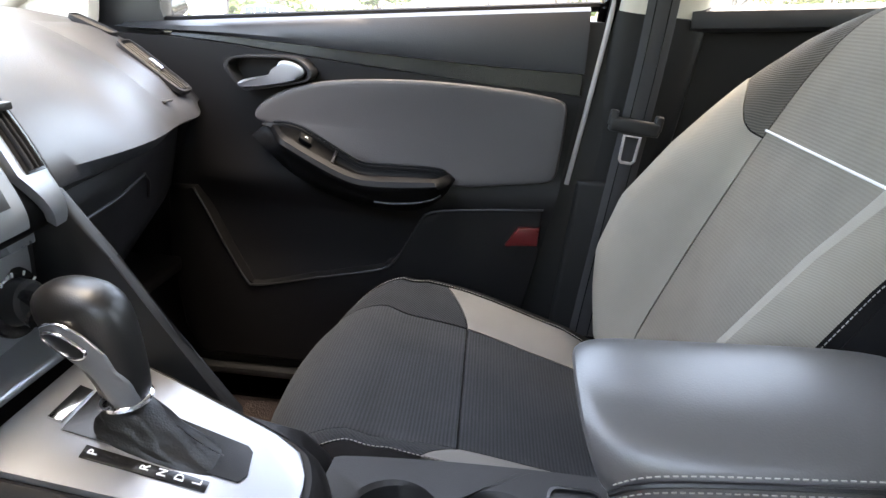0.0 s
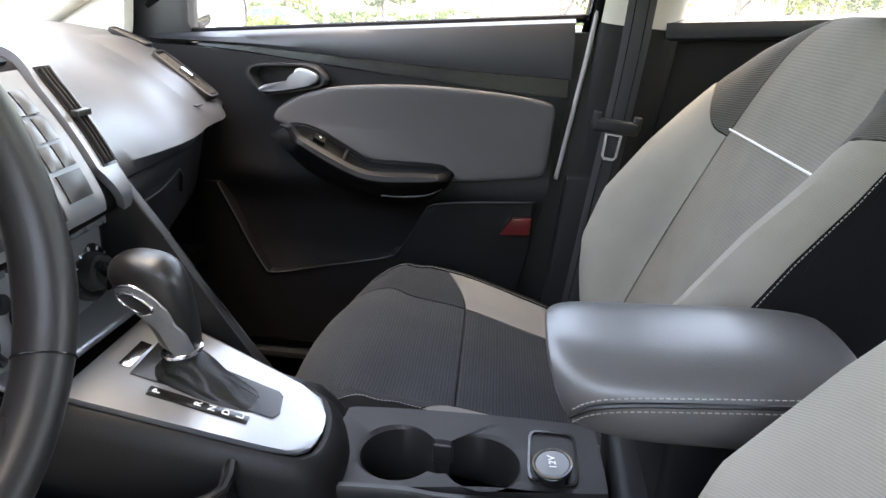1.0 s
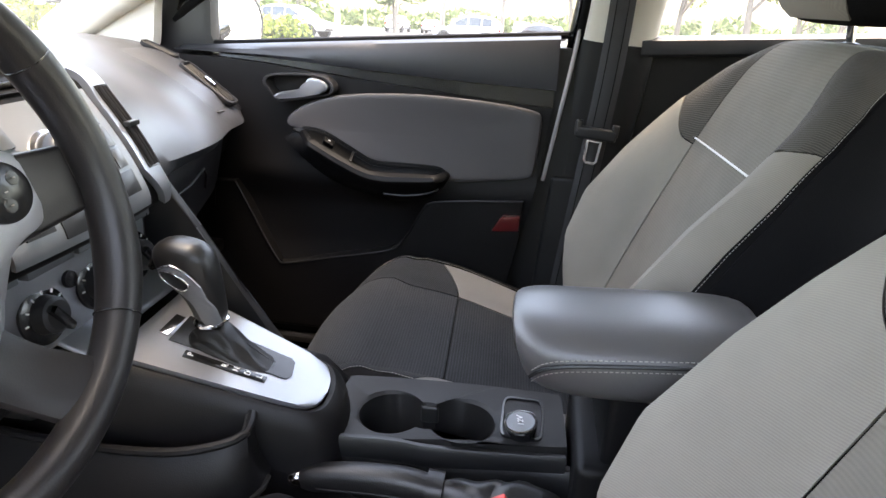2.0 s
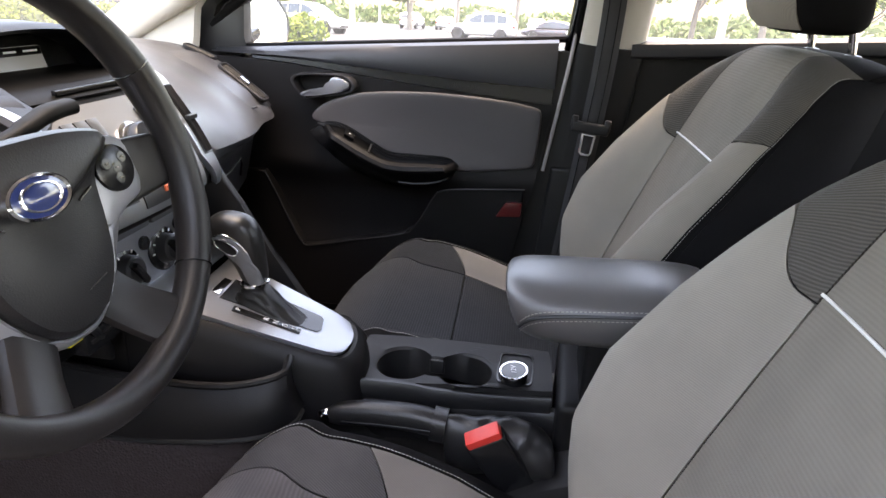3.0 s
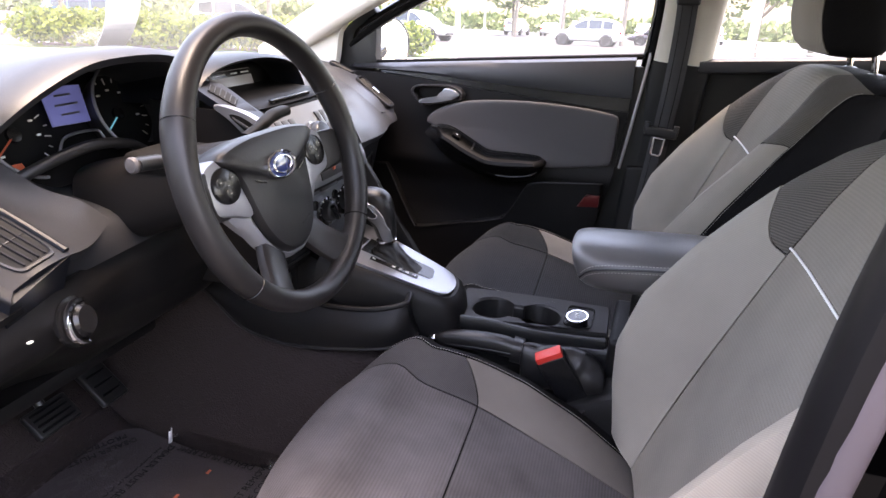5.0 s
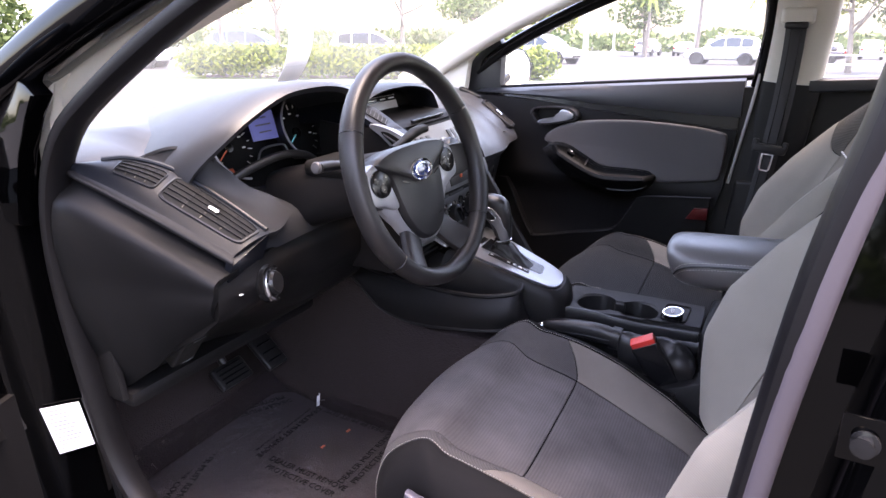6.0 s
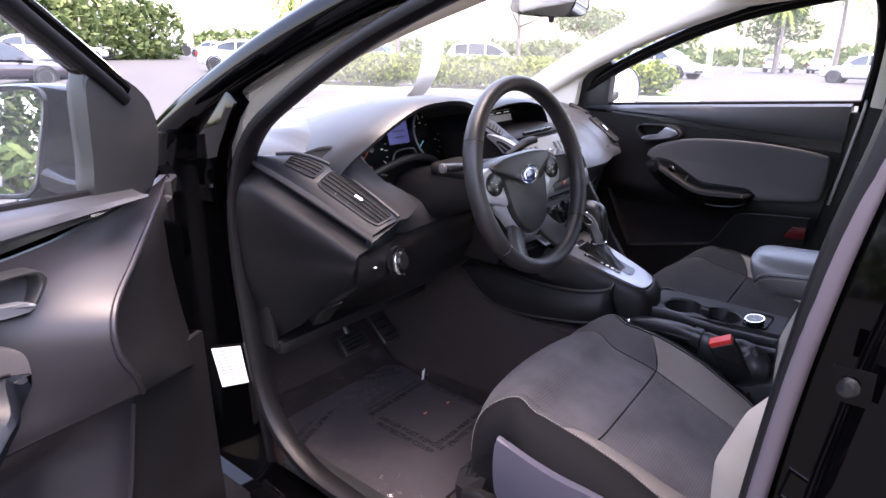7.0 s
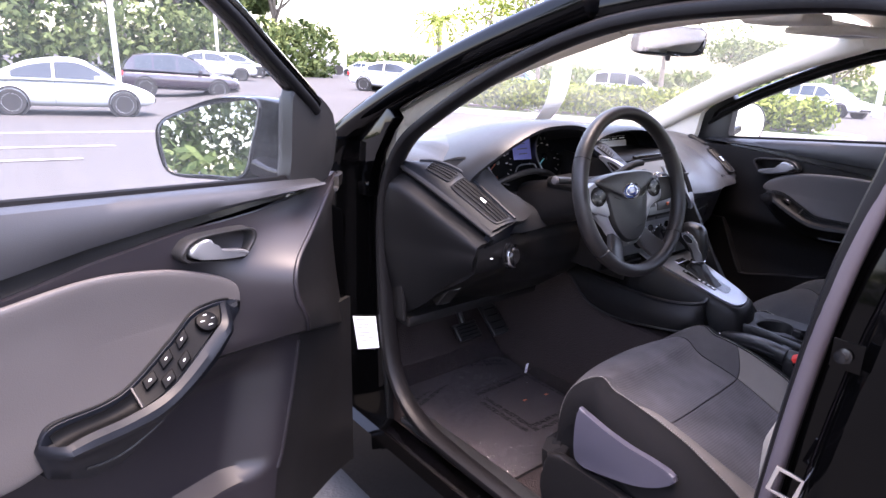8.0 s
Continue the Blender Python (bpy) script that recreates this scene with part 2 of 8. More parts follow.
def slab(pts, vec, bevel=0.003, seg=2):
    """A flat outline given depth along vec."""
    bm = bmesh.new()
    a = [bm.verts.new(Vector(p)) for p in pts]
    b = [bm.verts.new(Vector(p) + Vector(vec)) for p in pts]
    n = len(a)
    bm.faces.new(a[::-1])
    bm.faces.new(b)
    for i in range(n):
        bm.faces.new((a[i], a[(i + 1) % n], b[(i + 1) % n], b[i]))
    if bevel:
        flat = [e for e in bm.edges if any(len(f.verts) == n for f in e.link_faces)]
        bmesh.ops.bevel(bm, geom=flat, offset=bevel, segments=seg, profile=0.6, affect="EDGES")
    return bm


def lathe(profile, origin, axis, n=28):
    """A turned shape: (radius, height) along an axis."""
    turn = Vector(axis).to_track_quat("Z", "Y").to_matrix()
    o = Vector(origin)
    rings = [[o + turn @ Vector((max(r, 1e-4) * math.cos(2 * math.pi * i / n), max(r, 1e-4) * math.sin(2 * math.pi * i / n), h)) for i in range(n)] for r, h in profile]
    return loft(rings)


def skin(fn, nu, nv, thick=0.004, out=(0, 0, 1), u=(0, 1), v=(0, 1)):
    """A closed sheet over fn(u, v), with depth behind it, away from the side that faces out."""
    top, low = [], []
    a, b = (u[0] + u[1]) / 2, (v[0] + v[1]) / 2
    face = (Vector(fn(a + 1e-3, b)) - Vector(fn(a - 1e-3, b))).cross(Vector(fn(a, b + 1e-3)) - Vector(fn(a, b - 1e-3)))
    thick = thick if face.dot(Vector(out)) > 0 else -thick
    for i in range(nu + 1):
        a = u[0] + (u[1] - u[0]) * i / nu
        top.append([]), low.append([])
        for j in range(nv + 1):
            b = v[0] + (v[1] - v[0]) * j / nv
            p = Vector(fn(a, b))
            du = Vector(fn(a + 1e-4, b)) - Vector(fn(a - 1e-4, b))
            dv = Vector(fn(a, b + 1e-4)) - Vector(fn(a, b - 1e-4))
            nrm = du.cross(dv)
            nrm = nrm.normalized() if nrm.length > 1e-12 else Vector((0, 0, 1))
            top[-1].append(p), low[-1].append(p - nrm * thick)
    bm = bmesh.new()
    A = [[bm.verts.new(p) for p in r] for r in top]
    B = [[bm.verts.new(p) for p in r] for r in low]
    for i in range(nu):
        for j in range(nv):
            bm.faces.new((A[i][j], A[i + 1][j], A[i + 1][j + 1], A[i][j + 1]))
            bm.faces.new((B[i][j], B[i][j + 1], B[i + 1][j + 1], B[i + 1][j]))
    for i in range(nu):
        bm.faces.new((A[i][0], B[i][0], B[i + 1][0], A[i + 1][0]))
        bm.faces.new((A[i][nv], A[i + 1][nv], B[i + 1][nv], B[i][nv]))
    for j in range(nv):
        bm.faces.new((A[0][j], A[0][j + 1], B[0][j + 1], B[0][j]))
        bm.faces.new((A[nu][j], B[nu][j], B[nu][j + 1], A[nu][j + 1]))
    return bm


def pillow(outline, normal, steps):
    """A padded panel: rings of the outline drawn towards its middle, each at a height along the normal."""
    o = [Vector(p) for p in outline]
    mid = sum(o, Vector()) / len(o)
    nrm = Vector(normal)
    return loft([[mid + (p - mid) * k + nrm * h for p in o] for k, h in steps])


def lerp(x, xs, ys):
    return float(np.interp(x, xs, ys))


def smooth(x, a, b):
    t = min(1, max(0, (x - a) / (b - a)))
    return t * t * (3 - 2 * t)


def words(text, size, m, mat, parent, name="lettering", depth=0.0004):
    """Lettering from the built-in font, as a mesh."""
    c = bpy.data.curves.new(name, "FONT")
    c.body, c.size, c.extrude, c.align_x, c.align_y = text, size, depth, "CENTER", "CENTER"
    c.resolution_u = 2
    tmp = bpy.data.objects.new(name, c)
    me = bpy.data.meshes.new_from_object(tmp)
    bpy.data.objects.remove(tmp)
    me.transform(m)
    bm = bmesh.new()
    bm.from_mesh(me)
    bpy.data.meshes.remove(me)
    return part(name, bm, mat, parent, fix=False)


def stitches(path, mat, parent, gap=0.005, length=0.0034, r=0.0005, name="stitching"):
    """A row of single thread stitches along a path."""
    p = np.array(path, float)
    far = np.r_[0, np.cumsum(np.linalg.norm(np.diff(p, axis=0), axis=1))]
    verts, faces = [], []
    for d in np.arange(gap / 2, far[-1] - length, gap):
        a, b = (Vector([np.interp(x, far, p[:, c]) for c in range(3)]) for x in (d, d + length))
        ahead = (b - a).normalized()
        s = ahead.orthogonal().normalized() * r
        h = ahead.cross(s)
        k = len(verts)
        for q in (a, b):
            verts += [q + s, q + h, q - s, q - h]
        faces += [(k, k + 1, k + 5, k + 4), (k + 1, k + 2, k + 6, k + 5), (k + 2, k + 3, k + 7, k + 6), (k + 3, k, k + 4, k + 7), (k + 3, k + 2, k + 1, k), (k + 4, k + 5, k + 6, k + 7)]
    me = bpy.data.meshes.new(name)
    base = BASE.get(parent, Vector())
    me.from_pydata([v - base for v in verts], [], faces)
    me.materials.append(mat)
    ob = new(name, me)
    ob.parent = parent
    BASE[ob] = base
    return tagged(ob, kind="stuff")


# ---- the car's shell ----
def floor_height(x):
    return lerp(x, (-1.2, -1.0, -0.86, -0.7, 1.4), (0.62, 0.42, 0.30, 0.275, 0.275))


def build_shell():
    carpet = skin(lambda u, v: (-1.2 + 2.6 * u, -0.71 + 1.42 * v, floor_height(-1.2 + 2.6 * u)), 60, 6, 0.03)
    solo("floor", carpet, CARPET, "brown-black carpet on the car floor", "floor", kind="structure")
    solo("firewall", rbox((-1.24, -0.75, 0.2), (-1.2, 0.75, 1.02), 0.003), PLASTIC, "black bulkhead behind the dashboard", "wall", kind="structure")
    for s, name in ((-1, "sill_driver"), (1, "sill_passenger")):
        sill = thing(name, "black painted door sill with a rubber seal along it", "sill", (0, s * 0.76, 0.2), kind="structure")
        sec = [(-0.07, -0.10), (0.075, -0.10), (0.085, 0.0), (0.06, 0.055), (0.0, 0.075), (-0.05, 0.115), (-0.07, 0.10)]
        path = [(x, s * 0.765, 0.25) for x in (-0.94, -0.76, -0.5, 0.0, 0.6, 1.3)]
        part("sill_beam", sweep(path, [(a * s, b) for a, b in sec]), PAINT, sill)
        plate = sweep([(x, s * 0.70, 0.352) for x in (-0.66, -0.2, 0.3)], oval(0.035, 0.010, 12, 4))
        part("scuff_plate", plate, SATIN, sill)
    # the roof and its lining
    def roof_at(u, v, drop=0.0):
        x = -0.16 + 1.5 * u
        y = -0.60 + 1.2 * v
        return (x - 0.05 * (1 - abs(2 * v - 1) ** 2) * (1 - u), y, 1.435 + 0.05 * math.sin(math.pi * min(1, 0.25 + 0.75 * u)) - 0.05 * (2 * v - 1) ** 4 - drop)
    solo("roof", skin(roof_at, 24, 20, 0.012), PAINT, "black painted car roof panel", "roof", kind="structure")
    solo("ceiling", skin(lambda u, v: roof_at(u, v, 0.022), 24, 20, 0.006, (0, 0, -1)), LINING, "cream cloth roof lining", "ceiling", kind="structure")
    # roof rails over the doors
    for s, name in ((-1, "roof_rail_driver"), (1, "roof_rail_passenger")):
        p = spline([(-0.22, s * 0.60, 1.375), (0.1, s * 0.595, 1.405), (0.6, s * 0.59, 1.41), (1.15, s * 0.58, 1.37), (1.35, s * 0.57, 1.30)], 24)
        rail = thing(name, "roof side rail, black outside and cream inside", "roof rail", (0.3, s * 0.6, 1.4), kind="structure")
        part("outer_rail", sweep(p + np.array([0, s * 0.03, 0.005]), oval(0.035, 0.035, 12, 3)), PAINT, rail)
        part("inner_trim", sweep(p + np.array([0, -s * 0.022, -0.005]), oval(0.02, 0.032, 12, 3)), CREAM, rail)
    # front pillars
    for s, name in ((-1, "front_pillar_driver"), (1, "front_pillar_passenger")):
        pil = thing(name, "windscreen pillar, black outside and cream inside", "pillar", (-0.8, s * 0.7, 1.0), kind="structure")
        p = spline([(-0.98, s * 0.715, 1.03), (-0.80, s * 0.695, 1.135), (-0.6, s * 0.665, 1.235), (-0.4, s * 0.635, 1.315), (-0.18, s * 0.605, 1.385)], 22)
        part("outer_skin", sweep(p + np.array([-0.01, s * 0.04, 0.012]), oval(0.042, 0.034, 14, 3)), PAINT, pil)
        foot = spline([(-1.0, 1.02), (-0.90, 1.012), (-0.758, 1.012), (-0.738, 1.03), (-0.715, 1.14), (-0.665, 1.195), (-0.70, 1.20), (-0.76, 1.18), (-0.86, 1.125), (-0.95, 1.07)], 40, True)
        part("pillar_foot", slab([(a, s * 0.676, b) for a, b in foot], (0, s * 0.03, 0), 0.008, 3), CREAM, pil, "cream foot of the pillar trim")
        part("inner_trim", sweep(p + np.array([-0.0, -s * 0.02, 0.0]), oval(0.030, 0.045, 14, 3)), CREAM, pil)
    # lower front hinge posts beside the footwells
    for s, name in ((-1, "hinge_post_driver"), (1, "hinge_post_passenger")):
        post = thing(name, "black painted hinge post at the front of the door opening", "pillar", (-0.85, s * 0.75, 0.2), kind="structure")
        plan = spline([(-0.93, -0.815), (-0.875, -0.808), (-0.850, -0.784), (-0.818, -0.755), (-0.786, -0.726), (-0.772, -0.705), (-0.80, -0.70), (-0.95, -0.70), (-0.96, -0.76)], 40, True)
        rings = [[Vector((a + dx, s * abs(b + dy), z)) for a, b in plan] for z, dx, dy in ((0.20, 0.045, 0), (0.34, 0.025, 0), (0.50, 0.004, 0), (0.65, -0.004, 0), (0.85, -0.012, 0), (1.0, -0.008, 0.005), (1.09, 0.02, 0.02))]
        part("post_skin", loft(rings), PAINT, post)
        for z in (0.42, 0.86):
            part("hinge", rbox((-0.905, s * 0.80 - 0.02, z - 0.035), (-0.855, s * 0.80 + 0.02, z + 0.035), 0.008, 2), PAINT, post)
        kick = [(-1.15, s * 0.70, 0.28), (-0.74, s * 0.70, 0.28), (-0.765, s * 0.70, 0.6), (-0.775, s * 0.70, 0.95), (-1.15, s * 0.70, 0.95)]
        part("kick_panel", slab(kick, (0, s * 0.02, 0), 0.006), PLASTIC, post)
    # centre pillars: the driver's opening lies further back than the passenger's trim
    pd = spline([(0.30, -0.745, 0.28), (0.325, -0.745, 0.6), (0.35, -0.745, 0.95), (0.385, -0.70, 1.2), (0.42, -0.64, 1.385)], 20)
    pil = thing("centre_pillar_driver", "glossy black centre pillar of the open doorway", "pillar", (0.33, -0.75, 0.25), kind="structure")
    part("pillar_skin", sweep(pd + np.array([0.075, 0.0, 0]), oval(0.06, 0.095, 20, 4), up=(1, 0, 0), size=np.linspace(1.12, 0.62, 20)), PAINT, pil)
    part("pillar_flange", sweep(pd + np.array([0.030, 0.024, 0]), oval(0.012, 0.085, 16, 5), up=(1, 0, 0)), PAINT, pil)
    part("inner_trim", sweep(pd + np.array([0.085, 0.062, 0]), oval(0.018, 0.075, 16, 4), up=(1, 0, 0)), SATIN, pil)
    pp = spline([(0.12, 0.735, 0.28), (0.165, 0.735, 0.6), (0.21, 0.735, 0.9), (0.228, 0.72, 1.075)], 16)
    pil = thing("centre_pillar_passenger", "centre pillar trim, black below and cream above the belt line", "pillar", (0.2, 0.73, 0.28), kind="structure")
    part("lower_trim", sweep(pp, oval(0.030, 0.074, 18, 4), up=(1, 0, 0)), TRIM, pil)
    pu = spline([(0.229, 0.72, 1.079), (0.238, 0.69, 1.2), (0.25, 0.64, 1.36)], 12)
    part("upper_trim", sweep(pu, oval(0.030, 0.072, 18, 4), up=(1, 0, 0)), CREAM, pil)
    seal = [(-0.05, 0.33), (0.10, 0.33), (0.15, 0.6), (0.185, 0.85), (0.20, 1.06), (0.10, 1.06), (0.07, 0.80), (0.02, 0.55), (-0.04, 0.42)]
    part("door_gap_seal", slab([(a, 0.707, b) for a, b in seal], (0, 0.05, 0), 0.004), TRIM, pil, "black trim behind the door edge")
    part("seal_strip", tube(spline([(0.160, 0.690, 1.20), (0.150, 0.700, 1.075), (0.128, 0.700, 0.92), (0.108, 0.698, 0.79)], 14), 0.0042, 8), PALESTRIP, pil, "pale strip on the door seal")
    lower = [(0.09, 0.70, 0.36), (0.36, 0.70, 0.36), (0.33, 0.70, 0.80), (0.125, 0.70, 0.80)]
    part("base_trim", slab(lower, (0, 0.02, 0), 0.012, 3), TRIM, pil)
    # rubber seals round the driver's doorway
    ring = spline([(-0.10, -0.655, 1.365), (-0.346, -0.69, 1.285), (-0.60, -0.705, 1.155), (-0.70, -0.71, 1.075), (-0.752, -0.715, 0.96), (-0.768, -0.715, 0.80), (-0.745, -0.715, 0.56), (-0.70, -0.715, 0.44),
                   (-0.60, -0.715, 0.372), (-0.45, -0.715, 0.352), (0.0, -0.715, 0.35), (0.20, -0.715, 0.365), (0.255, -0.72, 0.45), (0.275, -0.735, 0.70), (0.292, -0.735, 0.90), (0.310, -0.728, 1.06), (0.338, -0.712, 1.21), (0.345, -0.675, 1.325), (0.24, -0.645, 1.375)], 120, True)
    solo("door_seal_driver", sweep(ring, oval(0.014, 0.024, 12, 2.6), up=(0, 1, 0), closed=True), GREYRUB, "worn dark rubber seal round the open doorway", "door seal", kind="structure")
    # paler copy of the seal, with the light along the pillar in its colour
    band = spline([(0.262, -0.735, 0.45), (0.279, -0.748, 0.70), (0.296, -0.748, 0.90), (0.316, -0.741, 1.06), (0.342, -0.722, 1.21), (0.352, -0.688, 1.31)], 40)
    solo("pillar_seal", sweep(band, oval(0.011, 0.012, 14, 2.6), up=(0, 1, 0)), EDGE, "rubber edge of the centre pillar, light put into its colour", "door seal", kind="structure")
    gusset = [(-1.0, 0.95), (-0.785, 0.95), (-0.78, 1.0), (-0.748, 1.07), (-0.70, 1.125), (-0.66, 1.16), (-0.70, 1.19), (-0.80, 1.15), (-1.0, 1.05)]
    solo("pillar_gusset", slab([(a, -0.724, b) for a, b in gusset], (0, -0.03, 0), 0.006), PAINT, "black painted foot of the windscreen pillar", "pillar", kind="structure")
    # rear: side walls, bulkhead and closing panels
    for s, name in ((-1, "rear_side_driver"), (1, "rear_side_passenger")):
        wall = thing(name, "black rear door with a charcoal inner panel", "door", (0.9, s * 0.75, 0.3), kind="structure")
        x0 = 0.46 if s < 0 else 0.262
        o = [(x0, s * 0.74, 0.30), (1.30, s * 0.74, 0.36), (1.30, s * 0.74, 1.13), (x0, s * 0.74, 1.082)]
        part("inner_panel", slab(o, (0, s * 0.05, 0), 0.01, 3), PLASTIC, wall)
        part("outer_panel", slab([(a, s * 0.80, c) for a, _, c in o], (0, s * 0.02, 0), 0.006), PAINT, wall)
        top = [(x, s * 0.715, 1.07 + 0.055 * (x - 0.3)) for x in np.linspace(x0 + 0.01, 1.29, 10)]
        part("belt_trim", sweep(top, oval(0.028, 0.020, 12, 3)), PAD, wall)
        rear_post = spline([(1.30, s * 0.74, 0.35), (1.32, s * 0.73, 1.1), (1.25, s * 0.62, 1.36)], 10)
        part("rear_pillar", sweep(rear_post, oval(0.05, 0.12, 12, 4), up=(1, 0, 0)), CREAM, wall)
        pane_o = [(x0 + 0.0, s * 0.735, 1.08), (1.22, s * 0.735, 1.13), (1.16, s * 0.63, 1.36), (x0 + 0.02, s * 0.635, 1.38)]
        g = part("pane", slab(pane_o, (0, s * 0.004, 0), 0), GLASS, wall, "tinted side glass")
        g.visible_shadow = False
    solo("rear_wall", rbox((1.38, -0.78, 0.25), (1.42, 0.78, 1.08), 0.005), PLASTIC, "black panel closing the rear of the cabin", "wall", kind="structure")
    bench = thing("rear_bench", "black cloth rear bench seat", "seat", (1.1, 0, 0.28))
    part("seat_cushion", rbox((0.82, -0.66, 0.30), (1.34, 0.66, 0.52), 0.05, 4), SIDE, bench)
    part("backrest", rbox((1.22, -0.66, 0.50), (1.37, 0.66, 1.02), 0.05, 4), SIDE, bench)
    # bonnet, wings and lower body outside
    def bonnet(u, v):
        y = -0.74 + 1.48 * v
        return (-1.0 - 0.85 * u + 0.10 * (2 * v - 1) ** 2 * (1 - u), y, 1.015 - 0.06 * (2 * v - 1) ** 2 - 0.16 * u * u - 0.05 * u)
    solo("bonnet", skin(bonnet, 20, 20, 0.01), PAINT, "black painted car bonnet", "bonnet", kind="structure")
    for s, name in ((-1, "wing_driver"), (1, "wing_passenger")):
        o = [(-0.90, s * 0.84, 0.24), (-0.90, s * 0.84, 0.94), (-1.3, s * 0.84, 0.90), (-1.85, s * 0.80, 0.74), (-1.95, s * 0.78, 0.45), (-1.9, s * 0.80, 0.24), (-1.72, s * 0.84, 0.24), (-1.66, s * 0.84, 0.50), (-1.50, s * 0.84, 0.62), (-1.30, s * 0.84, 0.60), (-1.14, s * 0.84, 0.45), (-1.10, s * 0.84, 0.24)]
        w = thing(name, "black painted front wing", "wing", (-1.4, s * 0.84, 0.24), kind="structure")
        part("wing_panel", slab(o, (0, s * 0.03, 0), 0.01), PAINT, w)
        part("wing_top", sweep([(-0.86, s * 0.80, 1.0), (-1.0, s * 0.80, 0.965), (-1.3, s * 0.80, 0.915), (-1.8, s * 0.77, 0.765)], oval(0.06, 0.03, 12, 3)), PAINT, w)
    solo("nose", rbox((-2.0, -0.8, 0.25), (-1.84, 0.8, 0.78), 0.06, 4), PAINT, "black painted front bumper", "bumper", kind="structure")
    solo("tail", rbox((1.43, -0.8, 0.28), (2.1, 0.8, 1.0), 0.08, 4), PAINT, "black painted car tail", "car tail", kind="structure")
    solo("underbody", rbox((-1.9, -0.72, 0.20), (2.0, 0.72, 0.24), 0.01), PLASTIC, "black car underbody", "underbody", kind="structure")
    # the wheels that carry the car
    for x in (-1.40, 1.25):
        for s in (-1, 1):
            z = ground_z(x, s * 0.77) + 0.315
            w = thing("car_wheel", "black tyre on a grey alloy wheel under the car", "wheel", (x, s * 0.77, z - 0.315), "wheels of the black car")
            part("tyre", lathe([(0.21, -0.09), (0.29, -0.10), (0.315, -0.07), (0.315, 0.07), (0.29, 0.10), (0.21, 0.09)], (x, s * 0.74, z), (0, 1, 0), 32), RUBBER, w)
            part("rim", lathe([(0.0, -0.05), (0.20, -0.04), (0.215, -0.085), (0.215, 0.085), (0.20, 0.04), (0.0, 0.05)], (x, s * 0.74, z), (0, 1, 0), 24), SILVER, w)
    # windscreen
    def screen(u, v):
        y = (-0.69 + 1.38 * v) * (1 - 0.13 * u)
        bow = 1 - (2 * v - 1) ** 2
        return (-0.95 + 0.79 * u - 0.10 * bow, y, 1.055 + 0.345 * u + 0.02 * bow * u)
    ws = part("windscreen", skin(screen, 16, 20, 0.005), SCREEN_GLASS, None, "clear raked windscreen")
    tagged(ws, category="windscreen", kind="structure")
    ws.visible_shadow = False


def ground_z(x, y):
    """The car park falls gently away, with a shallow dip ahead of the bonnet on the driver's side."""
    dip = 0.55 * smooth(-x, 6, 18) * (1 - smooth(y, 6, 11))
    return -0.0104 * x - 0.040 * y - dip


# ---- seats ----
CROSS = [(0, 0), (0.08, 0.0), (0.135, 0.002), (0.158, 0.006), (0.185, 0.028), (0.215, 0.043), (0.242, 0.040), (0.262, 0.014), (0.272, -0.035), (0.268, -0.10)]
BACK = [(0.215, 0.53), (0.245, 0.61), (0.28, 0.70), (0.32, 0.80), (0.367, 0.915), (0.410, 1.015), (0.440, 1.072), (0.470, 1.100), (0.505, 1.104)]
WING = [(0, 0, 0), (0.08, 0, 0), (0.13, 0, 0.003), (0.162, 0.02, 0.007), (0.188, 0.42, 0.008), (0.215, 0.80, 0.004), (0.240, 1.0, 0), (0.260, 0.88, -0.006), (0.272, 0.55, -0.018)]


FWD = (-1, 0, 0.3)


class Curve:
    def __init__(self, pts, n=160):
        self.p = spline(pts, n)
        self.u = np.linspace(0, 1, n)

    def __call__(self, u):
        return [float(np.interp(u, self.u, self.p[:, c])) for c in range(self.p.shape[1])]

    def find(self, axis, value):
        d = self.p[:, axis] - value
        k = int(np.argmin(np.abs(d)))
        for a, b in ((k, k + 1), (k - 1, k)):
            if 0 <= a and b < len(d) and d[a] * d[b] <= 0 and d[a] != d[b]:
                return float(self.u[a] + (self.u[b] - self.u[a]) * d[a] / (d[a] - d[b]))
        return float(self.u[k])


def cushion_line(rear, mid, fore, front, back):
    """The cushion's profile from the backrest to its rounded front edge."""
    line = [(0.27, rear), (0.17, rear + 0.35 * (mid - rear)), (0.06, rear + 0.68 * (mid - rear)), (-0.05, mid), (-0.15, fore)]
    return line + [(x + back, front - d) for x, d in ((-0.22, 0), (-0.275, 0.013), (-0.318, 0.045), (-0.34, 0.093), (-0.345, 0.15), (-0.335, 0.2))]


